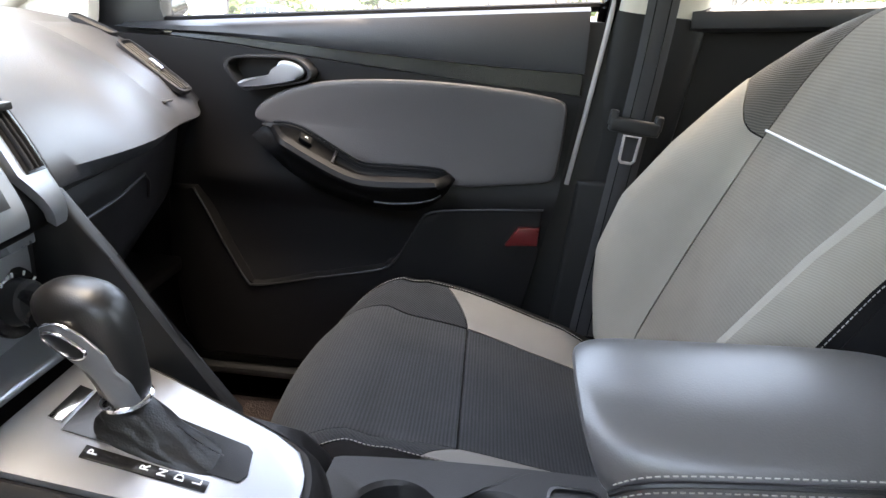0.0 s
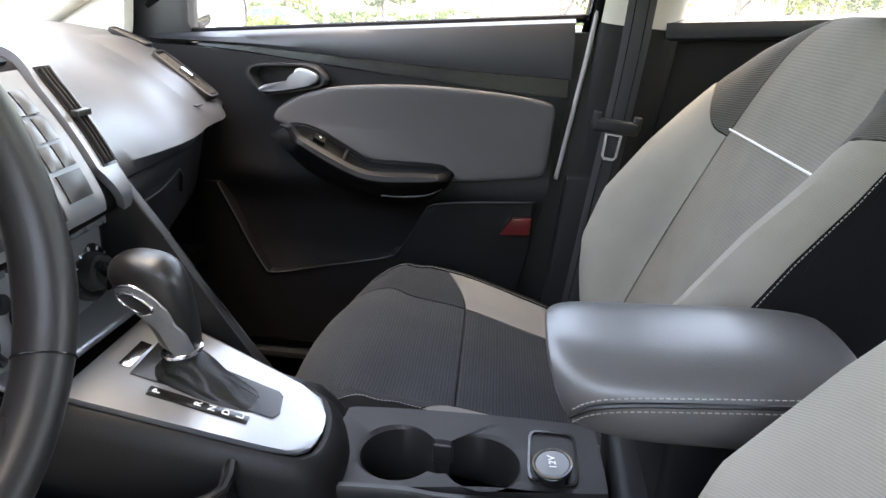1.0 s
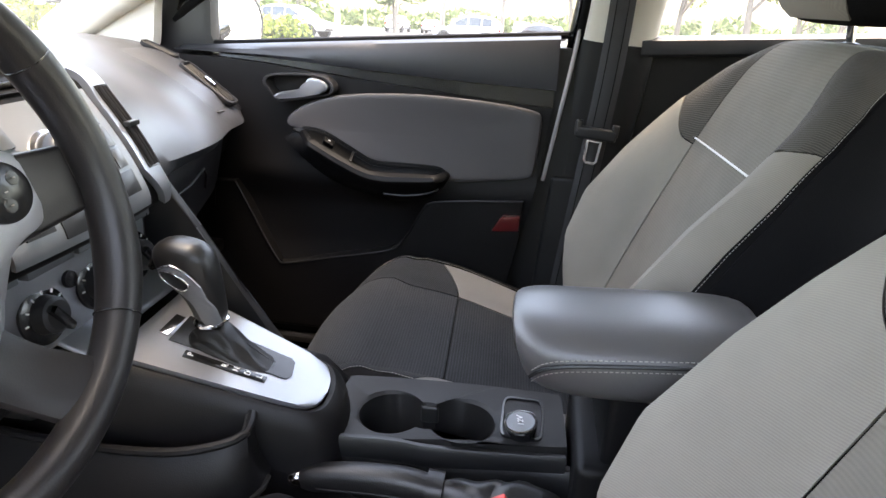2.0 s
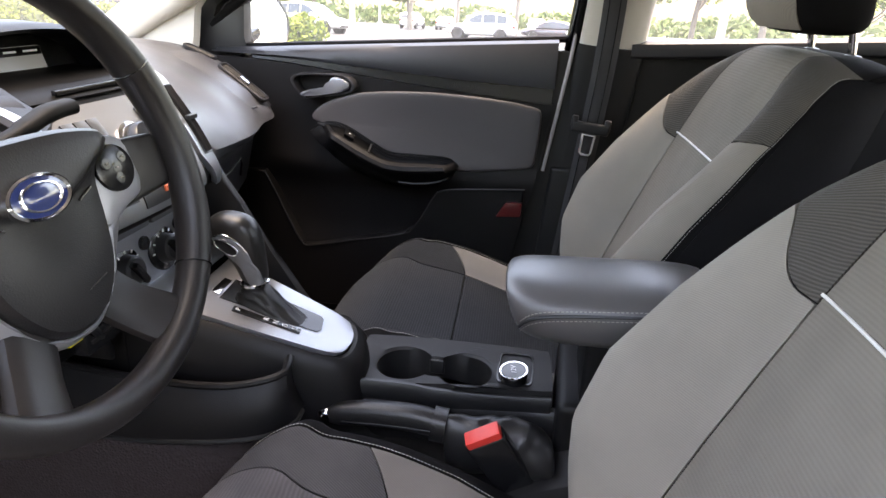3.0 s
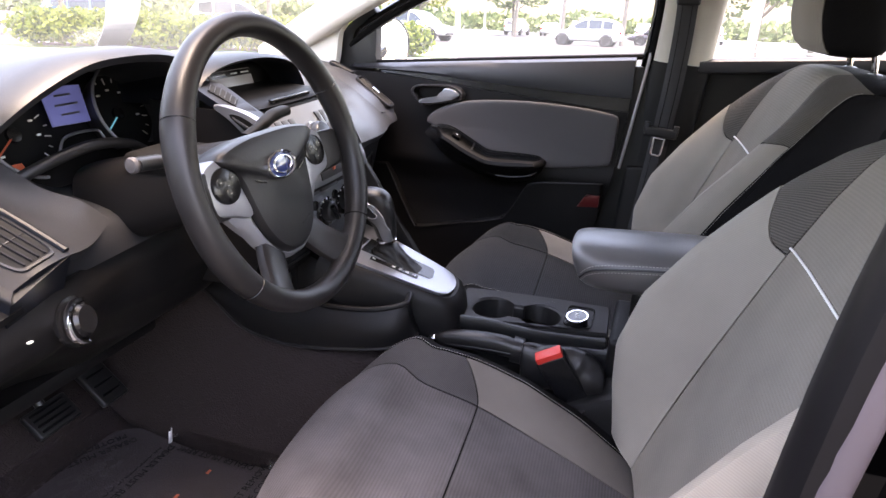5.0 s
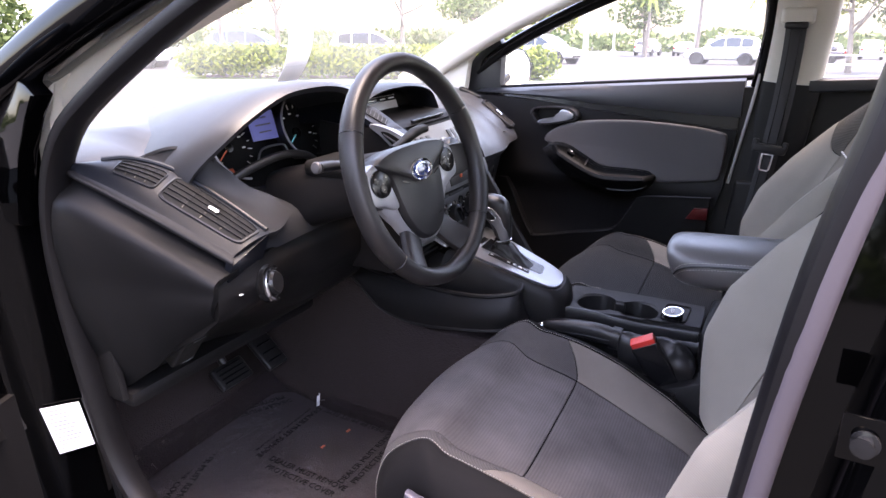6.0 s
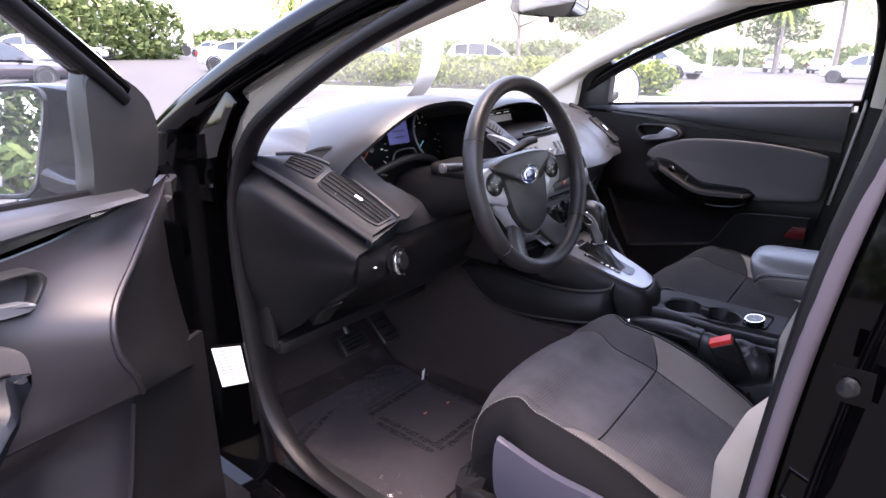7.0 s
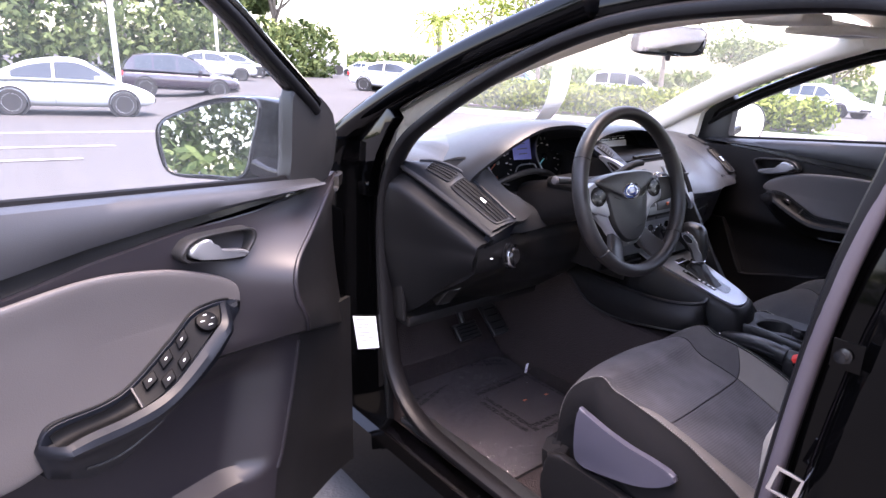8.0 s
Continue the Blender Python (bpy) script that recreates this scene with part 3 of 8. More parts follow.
def build_seat(yc, lift=0.0):
    """A front seat; lift raises its cushion, as a driver sets it."""
    driver = yc < 0
    line = cushion_line(0.455, 0.580, 0.601, 0.628, 0.021) if driver else cushion_line(0.483, 0.578, 0.592, 0.606, 0.024)
    bolster = (0.15, 0.32, 0.58, 1.0, 1.10, 0.78, 0.05) if driver else (0.10, 0.32, 0.55, 0.97, 0.80, 0.66, 0.05)
    seat = thing("front_seat", "front car seat in light grey and charcoal cloth with black sides", "car seat", (0, yc, 0.278), "front seats")
    cu, cr, ba, wi = Curve(line), Curve(CROSS), Curve(BACK), Curve(WING)

    def cushion(s, q):
        x, z = cu(min(max(s, 0), 1))
        y, dz = cr(min(abs(q), 1))
        side = 1 if q >= 0 else -1
        ahead = smooth(-x, 0.04, 0.34) if s > 0.2 else 0
        amp = lerp(x, (-0.34, -0.28, -0.22, -0.13, 0.03, 0.12, 0.22), bolster)
        dz = dz * (amp if dz > 0 else (1 - 0.45 * ahead))
        inner = 0.158 * lerp(x, (-0.34, -0.25, -0.05, 0.17, 0.27), (1.06, 1.05, 0.95, 0.80, 0.76))
        y = lerp(y, (0, 0.158, 0.272), (0, inner, 0.272 * (1 - 0.12 * ahead)))
        return (x + 0.075 * ahead * (y / 0.25) ** 2.5, yc + side * y, z + dz + lift)

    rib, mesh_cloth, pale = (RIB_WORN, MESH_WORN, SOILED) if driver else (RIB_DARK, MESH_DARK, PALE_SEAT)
    seam = cr.find(0, 0.158)
    cut = cu.find(0, -0.045)
    part("seat_pad", skin(lambda u, v: Vector(cushion(u, -1 + 2 * v)) - Vector((0, 0, 0.007)), 50, 44, 0.03), SIDE, seat)
    g = 0.0018
    part("front_panel", skin(lambda u, v: cushion(cut + g + (1 - cut - g) * u, -seam + 0.003 + (2 * seam - 0.006) * v), 26, 20, 0.012), rib, seat, "charcoal ribbed cloth, slightly soiled")
    part("rear_panel", skin(lambda u, v: cushion(0.0 + (cut - g) * u, -seam + 0.003 + (2 * seam - 0.006) * v), 22, 20, 0.012), rib, seat, "charcoal ribbed cloth")

    def arc(k):
        return cu.find(0, -0.045 - 0.078 * min(1.0, max(0.0, k) / 0.45) ** 1.6)

    for side in (1, -1):
        part("front_bolster", skin(lambda u, v: cushion(arc(v * (0.575 - seam) / (1 - seam)) + g + (1 - arc(v * (0.575 - seam) / (1 - seam)) - g) * u, side * (seam + 0.004 + (0.575 - seam - 0.004) * v)), 26, 14, 0.012), mesh_cloth, seat, "charcoal mesh cloth")
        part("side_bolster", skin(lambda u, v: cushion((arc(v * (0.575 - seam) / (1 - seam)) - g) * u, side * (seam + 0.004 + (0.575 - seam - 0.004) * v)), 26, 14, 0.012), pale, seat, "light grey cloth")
        part("bolster_skirt", skin(lambda u, v: cushion(u, side * (0.587 + 0.411 * v)), 40, 10, 0.012, (0, side, 0.5)), SIDE, seat)
        edge = [Vector(cushion(u, side * 0.581)) + Vector((0, side * 0.001, 0.0015)) for u in np.linspace(0.02, 0.93, 60)]
        stitches(edge, THREAD, seat)
        # plastic side cover and floor track
        cover = spline([(-0.25, 0.46), (-0.10, 0.475), (0.10, 0.465), (0.27, 0.52), (0.33, 0.49), (0.30, 0.39), (0.10, 0.345), (-0.10, 0.355), (-0.22, 0.40)], 40, True)
        if driver:
            cover = spline([(-0.245, 0.475), (-0.16, 0.480), (0.02, 0.468), (0.12, 0.468), (0.27, 0.52), (0.33, 0.49), (0.30, 0.34), (0.10, 0.305), (-0.10, 0.30), (-0.22, 0.30), (-0.258, 0.37)], 48, True)
        part("side_cover", slab([(a, yc + side * 0.262, b) for a, b in cover], (0, side * 0.022, 0), 0.008, 3), PLASTIC, seat)
        if driver and side < 0:
            # wedge draws the lit patch of the side cover in a paler mauve
            wedge = spline([(-0.176, 0.622), (-0.16, 0.616), (-0.11, 0.601), (-0.055, 0.591), (0.0, 0.587), (0.046, 0.576), (0.022, 0.547), (-0.025, 0.521), (-0.08, 0.506), (-0.150, 0.494), (-0.174, 0.50), (-0.182, 0.56)], 48, True)
            part("side_shield", slab([(a, yc - 0.270, b) for a, b in wedge], (0, -0.014, 0), 0.005, 3), SHIELD, seat, "plastic shield on the seat side, mauve light in its colour")

        part("seat_track", rbox((-0.24, yc + side * 0.20 - 0.02, 0.278), (0.30, yc + side * 0.20 + 0.02, 0.335), 0.006), SATIN, seat)
        part("seat_frame", rbox((-0.20, yc + side * 0.215 - 0.012, 0.33), (0.28, yc + side * 0.215 + 0.012, 0.47), 0.006), SATIN, seat)
    for side in (1, -1):
        def wall(u, v):
            a = Vector(cushion(0.02 + 0.98 * u, side * 0.99))
            b = Vector((max(a.x, -0.20), yc + side * 0.228, 0.34))
            return a.lerp(b, v) + Vector((0, -side * 0.010 * math.sin(math.pi * min(1, max(0, v))), 0))
        part("cushion_side", skin(wall, 40, 6, 0.010, (0, side, 0)), SIDE, seat, "black cloth side of the cushion")
    part("cushion_front", skin(lambda u, v: Vector(cushion(1.0, -0.99 + 1.98 * u)).lerp(Vector((-0.20, yc - 0.228 + 0.456 * u, 0.34)), v), 24, 6, 0.010, FWD), SIDE, seat, "black cloth front of the cushion")
    part("front_valance", skin(lambda u, v: Vector(cushion(0.97 + 0.03 * u, -0.95 + 1.9 * v)) + Vector((0.012, 0, -0.002 - 0.09 * u)), 6, 24, 0.01, FWD), SIDE, seat)

    def back(h, q):
        x, z = ba(min(max(h, 0), 1))
        y, a, c = wi(min(abs(q), 1))
        side = 1 if q >= 0 else -1
        amp = lerp(z, (0.53, 0.60, 0.66, 0.75, 0.85, 0.93, 1.0, 1.06, 1.10), (0.045, 0.085, 0.112, 0.118, 0.092, 0.062, 0.036, 0.016, 0.0))
        k = lerp(z, (0.53, 0.62, 0.75, 0.92, 1.0, 1.05, 1.085, 1.105), (0.93, 0.98, 1.0, 0.98, 0.93, 0.86, 0.76, 0.66))
        f = a * amp + c
        return (x - 0.91 * f, yc + side * y * k, z + 0.41 * f - 0.02 * smooth(z, 0.95, 1.10) * (y / 0.27) ** 3)

    seam2 = wi.find(0, 0.160)
    cut2 = ba.find(1, 0.925)
    part("back_pad", skin(lambda u, v: Vector(back(u, -1 + 2 * v)) + Vector((0.007, 0, -0.002)), 50, 44, 0.03, FWD), SIDE, seat)
    part("lower_back_panel", skin(lambda u, v: back((cut2 - g) * u, -seam2 + 0.003 + (2 * seam2 - 0.006) * v), 30, 20, 0.012, FWD), TAUPE, seat, "taupe ribbed cloth")
    part("upper_back_panel", skin(lambda u, v: back(cut2 + g + (1 - cut2 - g) * u, -seam2 + 0.003 + (2 * seam2 - 0.006) * v), 22, 20, 0.012, FWD), TAUPE, seat, "taupe ribbed cloth")
    pipe = [Vector(back(cut2, q)) + Vector((-0.002, 0, 0.001)) for q in np.linspace(-seam2, seam2, 24)]
    part("piping", tube(pipe, 0.0018, 8), PIPING, seat, "white piping cord")

    def arc2(k):
        return ba.find(1, 0.915 + 0.0 * k + 0.075 * smooth(k, 0.1, 1.0))

    for side in (1, -1):
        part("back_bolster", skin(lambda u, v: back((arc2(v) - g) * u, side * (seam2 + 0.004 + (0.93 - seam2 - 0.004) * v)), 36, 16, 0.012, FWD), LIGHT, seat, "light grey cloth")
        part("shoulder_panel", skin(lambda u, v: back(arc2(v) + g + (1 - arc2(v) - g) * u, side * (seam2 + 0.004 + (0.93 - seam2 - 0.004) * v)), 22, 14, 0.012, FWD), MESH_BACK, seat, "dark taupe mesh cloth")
        edge = [Vector(back(u, side * 0.95)) + Vector((-0.001, side * 0.001, 0.001)) for u in np.linspace(0.02, 0.98, 80)]
        stitches(edge, THREAD, seat)

        def flank(u, v):
            a = Vector(back(u, side))
            b = Vector(back(u, side * 0.80))
            x, z = ba(u)
            k = a.y - yc
            r = Vector((x + 0.105, yc + k * (0.97 - 0.05 * v), z - 0.035))
            t = v
            p = a.lerp(r, t)
            return (p.x, p.y + side * 0.012 * math.sin(math.pi * t), p.z)
        part("back_side", skin(flank, 36, 10, 0.008, (0, side, 0)), SIDE, seat, "black cloth side of the backrest")

    def rear(u, v):
        x, z = ba(u)
        q = -1 + 2 * v
        k = back(u, 1)[1] - yc
        return (x + 0.105 + 0.03 * (1 - q * q), yc + q * k * 0.92, z - 0.035)
    part("back_shell", skin(rear, 30, 16, 0.008, (1, 0, 0)), SIDE, seat)

    def crest(u, v):
        q = -1 + 2 * v
        a, b = Vector(back(1, q)), Vector(rear(1, v))
        p = a.lerp(b, u)
        return (p.x, p.y, p.z + 0.012 * math.sin(math.pi * u))
    part("back_crest", skin(crest, 8, 24, 0.008), SIDE, seat)
    # headrest on two chrome posts
    for side in (1, -1):
        post = [(0.545, yc + side * 0.075, 1.06), (0.54, yc + side * 0.075, 1.12), (0.525, yc + side * 0.075, 1.18)]
        part("headrest_post", tube(spline(post, 8), 0.0065, 12), CHROME, seat, "chrome post")
        part("post_collar", lathe([(0.014, 0), (0.017, 0.004), (0.014, 0.014), (0.007, 0.016)], (0.542, yc + side * 0.075, 1.088), (0, 0, 1), 18), SATIN, seat)

    def head_ring(z, k, n=32):
        cx, a, b = k
        return [Vector((cx + p, yc + q, z)) for p, q in oval(a, b, n, 3.2)]
    levels = [(1.128, (0.50, 0.030, 0.08)), (1.135, (0.50, 0.055, 0.115)), (1.155, (0.492, 0.068, 0.132)), (1.20, (0.482, 0.070, 0.138)), (1.26, (0.478, 0.066, 0.136)), (1.30, (0.48, 0.055, 0.125)), (1.318, (0.485, 0.03, 0.095))]
    part("headrest", loft([head_ring(z, k) for z, k in levels]), SIDE, seat, "black padded headrest", sub=1)

    def face(u, v):
        z = 1.136 + 0.168 * u
        cx, a, b = (lerp(z, [l[0] for l in levels], [l[1][i] for l in levels]) for i in range(3))
        w = -1 + 2 * v
        return (cx - a * (1 - 0.25 * abs(w) ** 4) - 0.004, yc + w * b * 0.80, z)
    part("headrest_face", skin(face, 12, 14, 0.01, FWD), LIGHT, seat, "light grey cloth front of the headrest")
    # reclining lever hinge
    part("recliner", lathe([(0.0, 0.0), (0.035, 0.0), (0.04, 0.006), (0.032, 0.014), (0, 0.016)], (0.255, yc - 0.283, 0.515), (0, -1, 0), 24), SATIN, seat)
    return seat


# ---- centre console ----
def plate_z(x):
    return 0.70 + 0.33 * (-0.18 - x)


def build_console():
    con = thing("centre_console", "charcoal centre console with a silver shift plate and cup holders", "console", (0, 0.03, 0.278))
    # tunnel sides
    def body(x):
        top = lerp(x, (-0.62, -0.50, -0.36, -0.16, -0.12, 0.17, 0.19, 0.34), (0.80, 0.78, 0.735, 0.672, 0.555, 0.555, 0.55, 0.55))
        lo = lerp(x, (-0.62, -0.36, -0.13, -0.06, 0.34), (-0.105, -0.098, -0.050, -0.018, -0.006))
        hi = lerp(x, (-0.62, -0.36, -0.13, 0.34), (0.125, 0.10, 0.13, 0.14))
        return top, lo, hi
    rings = []
    for x in np.linspace(-0.62, 0.34, 40):
        top, lo, hi = body(x)
        rings.append([Vector(p) for p in ((x, lo - 0.03, 0.275), (x, lo - 0.012, 0.45), (x, lo, top - 0.04), (x, lo + 0.006, top - 0.012), (x, lo + 0.02, top), (x, hi - 0.02, top), (x, hi - 0.006, top - 0.012), (x, hi, top - 0.04), (x, hi + 0.012, 0.45), (x, hi + 0.03, 0.275))])
    part("console_body", loft(rings), PLASTIC, con)
    # low tunnel side on the driver's side: carpet ahead, a plastic shelf carrying the brake behind
    def low_side(x0, x1, n):
        rings = []
        for x in np.linspace(x0, x1, n):
            t = lerp(x, (-0.75, -0.60, -0.526, -0.43, -0.245, -0.20, -0.12, 0.10, 0.20, 0.34), (0.735, 0.672, 0.608, 0.585, 0.575, 0.562, 0.545, 0.555, 0.60, 0.60))
            y = lerp(x, (-1.12, -0.75, -0.30, -0.18, -0.10, 0.34), (-0.16, -0.145, -0.140, -0.128, -0.115, -0.115))
            rings.append([Vector(p) for p in ((x, y - 0.020, 0.265), (x, y - 0.006, 0.40), (x, y, t - 0.03), (x, y + 0.008, t - 0.008), (x, y + 0.022, t), (x, 0.05, t), (x, 0.05, 0.265))])
        return loft(rings)
    part("tunnel_carpet", low_side(-1.12, -0.23, 28), CARPET, con, "brown-black carpet up the tunnel side")
    part("tunnel_side", low_side(-0.229, 0.34, 20), PLASTIC, con)
    # open side pocket ahead of the brake: a rounded lip that curls in at its rear end, over a lower edge that sweeps up ahead
    lip = Curve([(-0.74, -0.132, 0.735), (-0.62, -0.132, 0.708), (-0.50, -0.132, 0.688), (-0.37, -0.132, 0.680), (-0.28, -0.131, 0.684), (-0.225, -0.120, 0.692), (-0.198, -0.100, 0.698), (-0.204, -0.070, 0.702)])
    foot = Curve([(-0.70, -0.148, 0.722), (-0.60, -0.152, 0.672), (-0.526, -0.154, 0.612), (-0.43, -0.154, 0.594), (-0.31, -0.152, 0.606), (-0.225, -0.140, 0.618), (-0.186, -0.112, 0.626), (-0.184, -0.075, 0.632)])

    def pocket(u, v):
        p, q = Vector(lip(u)), Vector(foot(u))
        return p.lerp(q, v) + Vector((0, -0.010 * math.sin(math.pi * min(1, max(0, v))), 0))
    part("pocket_wall", skin(pocket, 40, 14, 0.008, (0, -1, 0)), PLASTIC, con, "rounded wall of the open side pocket")
    part("pocket_lip", tube([Vector(lip(u)) for u in np.linspace(0, 1, 40)], 0.0052, 8), PLASTIC, con)
    part("pocket_edge", tube([Vector(foot(u)) for u in np.linspace(0.02, 0.98, 40)], 0.0038, 8), TRIM, con, "paler lower edge of the console side")
    # pocket's inner shade put in as a flat black plate
    part("pocket_floor", slab([(-0.70, -0.138, 0.618), (-0.24, -0.130, 0.618), (-0.21, -0.11, 0.618), (-0.22, -0.05, 0.618), (-0.70, -0.05, 0.618)], (0, 0, 0.003), 0), PRINT, con)
    # raised collar round the shift plate
    def rim(k, dz, x1=0.0):
        q = [(-0.365, -0.083), (-0.25, -0.062), (-0.165, -0.045), (-0.143, -0.030), (-0.140, 0.005), (-0.150, 0.040), (-0.172, 0.056), (-0.26, 0.072), (-0.37, 0.088)]
        q = spline(q, 40)
        mx, my = -0.27, 0.004
        return [Vector((mx + (a - mx) * k[0] + x1, my + (b - my) * k[1], plate_z(mx + (a - mx) * k[0]) + dz)) for a, b in q]
    part("shift_collar", loft([rim((1.20, 1.35), -0.075), rim((1.20, 1.33), -0.05), rim((1.17, 1.25), -0.018), rim((1.12, 1.16), -0.002), rim((1.05, 1.06), 0.003), rim((1.0, 1.0), 0.001), rim((0.98, 0.97), -0.008)], wrap=False, cap=False), PLASTIC, con)
    plate = rim((0.985, 0.98), 0.0)
    part("shift_plate", slab(plate, (0.0025, 0, 0.006), 0.0025, 2), SILVER, con, "satin silver shift plate")
    step = [(-0.375, -0.10, plate_z(-0.375) + 0.004), (-0.43, -0.11, plate_z(-0.43) + 0.015), (-0.43, 0.10, plate_z(-0.43) + 0.015), (-0.375, 0.092, plate_z(-0.375) + 0.004)]
    part("front_plate", slab(step, (0, 0, 0.008), 0.004, 3), SILVER, con, "satin silver ledge before the shift plate")
    slot = [(-0.326, -0.024), (-0.188, -0.010), (-0.184, 0.0), (-0.190, 0.026), (-0.196, 0.031), (-0.33, 0.034)]
    part("shift_slot", slab([(a, b, plate_z(a) + 0.007) for a, b in slot], (0.0004, 0, 0.0012), 0), GLOSSY, con, "black slot")
    tag = [(-0.342, -0.018), (-0.330, -0.018), (-0.332, 0.026), (-0.344, 0.026)]
    part("plate_tag", slab([(a, b, plate_z(a) + 0.006) for a, b in tag], (0.001, 0, 0.003), 0.0008), CHROME, con, "small bright tag")
    lbl = [(-0.300, -0.042), (-0.206, -0.031), (-0.207, -0.020), (-0.302, -0.029)]
    strip = part("gear_strip", slab([(a, b, plate_z(a) + 0.0062) for a, b in lbl], (0.0006, 0, 0.002), 0.0006), GLOSSY, con, "black strip with gear letters")
    for ch, k in (("P", 0.09), ("R", 0.50), ("N", 0.64), ("D", 0.78), ("L", 0.92)):
        x, y = -0.301 + 0.095 * k, -0.0355 + 0.0105 * k
        m = Matrix.Translation((x, y, plate_z(x) + 0.0092)) @ Euler((0, radians(18.3), 0)).to_matrix().to_4x4() @ Euler((0, 0, radians(7 + 90))).to_matrix().to_4x4()
        words(ch, 0.0105, m, WHITE, con, "gear_letter")
    # cup holder deck: a plate with two round wells
    z = 0.645
    outer = spline([(-0.138, -0.022), (-0.05, -0.014), (0.03, 0.000), (0.10, 0.004), (0.150, 0.010), (0.158, 0.02), (0.152, 0.115), (0.14, 0.125), (0.0, 0.125), (-0.13, 0.115), (-0.145, 0.10), (-0.146, -0.01)], 72, True)
    well = []
    for i in range(72):
        t = 2 * math.pi * i / 72
        c, s = math.cos(t), math.sin(t)
        # two overlapping circles, seen from their middle
        cx = 0.045 if c > 0 else -0.045
        r = 0.043
        b = c * cx
        d = b + math.sqrt(max(0, b * b - (cx * cx - r * r)))if b * b - (cx * cx - r * r) > 0 else abs(0.012 / max(0.2, abs(s)))
        d = max(d, 0.026)
        well.append((-0.022 + d * c, 0.041 + d * s))
    order = np.argsort([math.atan2(b - 0.041, a + 0.022) for a, b in well])
    w = np.array(well)[order]
    ang_o = np.array([math.atan2(b - 0.041, a + 0.022) for a, b in outer])
    o = np.array(outer)[np.argsort(ang_o)]
    rings = [[Vector((a, b, z - 0.10)) for a, b in o], [Vector((a, b, z - 0.012)) for a, b in o], [Vector((-0.0 + a * 0.985, 0.05 + (b - 0.05) * 0.965, z)) for a, b in o],
             [Vector((-0.022 + (a + 0.022) * 1.06, 0.041 + (b - 0.041) * 1.08, z)) for a, b in w], [Vector((a, b, z - 0.004)) for a, b in w], [Vector((-0.022 + (a + 0.022) * 0.97, 0.041 + (b - 0.041) * 0.95, z - 0.075)) for a, b in w]]
    deck = part("cup_deck", loft(rings, cap=False), TRIM, con, "satin charcoal deck with two cup wells")
    part("well_floor", slab([Vector((-0.022 + (a + 0.022) * 0.98, 0.041 + (b - 0.041) * 0.97, z - 0.075)) for a, b in w], (0, 0, 0.004), 0), GLOSSY, con)
    part("divider_tab", rbox((-0.034, 0.064, z - 0.03), (-0.010, 0.084, z - 0.004), 0.004, 3), SATIN, con, "black tab between the cup wells")
    part("side_rail", sweep(spline([(-0.135, -0.026, z - 0.010), (-0.06, -0.020, z - 0.010), (-0.02, -0.014, z - 0.018), (0.04, -0.006, z - 0.022), (0.155, 0.004, z - 0.022)], 24), oval(0.006, 0.016, 10, 3)), SATIN, con)
    part("deck_edge", sweep([(-0.14, -0.02, z - 0.045), (0.0, -0.004, z - 0.05), (0.165, 0.006, z - 0.05)], oval(0.012, 0.024, 10, 3)), SATIN, con)
    # bright edge lines behind the deck
    part("edge_strip", tube([(0.166, 0.0, 0.650), (0.175, -0.012, 0.625), (0.19, -0.03, 0.56)], 0.003, 8), SATIN, con)
    # power outlet
    sock = part("socket_frame", loft([[Vector((0.1 + a * k, 0.058 + b * k2, z + h)) for a, b in oval(0.026, 0.042, 28, 6)] for k, k2, h in ((1.06, 1.04, -0.002), (1.04, 1.03, 0.003), (0.93, 0.95, 0.003), (0.90, 0.93, -0.006), (0.88, 0.92, -0.03))], cap=False), GLOSSY, con)
    part("socket_floor", rbox((0.078, 0.02, z - 0.03), (0.122, 0.096, z - 0.026), 0), GLOSSY, con)
    cap = part("socket_cap", lathe([(0.0, -0.02), (0.018, -0.02), (0.0195, 0.008), (0.0205, 0.012), (0.0205, 0.015), (0.0185, 0.017), (0.0, 0.0175)], (0.100, 0.030, z), (-0.12, -0.12, 1), 30), GLOSSY, con, "round cap of the power socket")
    part("cap_face", lathe([(0, 0.0170), (0.0178, 0.0170), (0.0172, 0.0184), (0, 0.0186)], (0.100, 0.030, z), (-0.12, -0.12, 1), 30), DARKSILVER, con, "dull metal face of the cap")
    part("cap_ring", lathe([(0.0185, 0.0165), (0.0208, 0.0165), (0.0208, 0.0185), (0.0185, 0.0185), (0.0185, 0.0165)], (0.100, 0.030, z), (-0.12, -0.12, 1), 30), CHROME, con, "bright ring")
    words("12V", 0.011, Matrix.Translation((0.0978, 0.0278, z + 0.0196)) @ Euler((radians(7), radians(-7), radians(100))).to_matrix().to_4x4(), WHITE, con, "lettering")
    return con


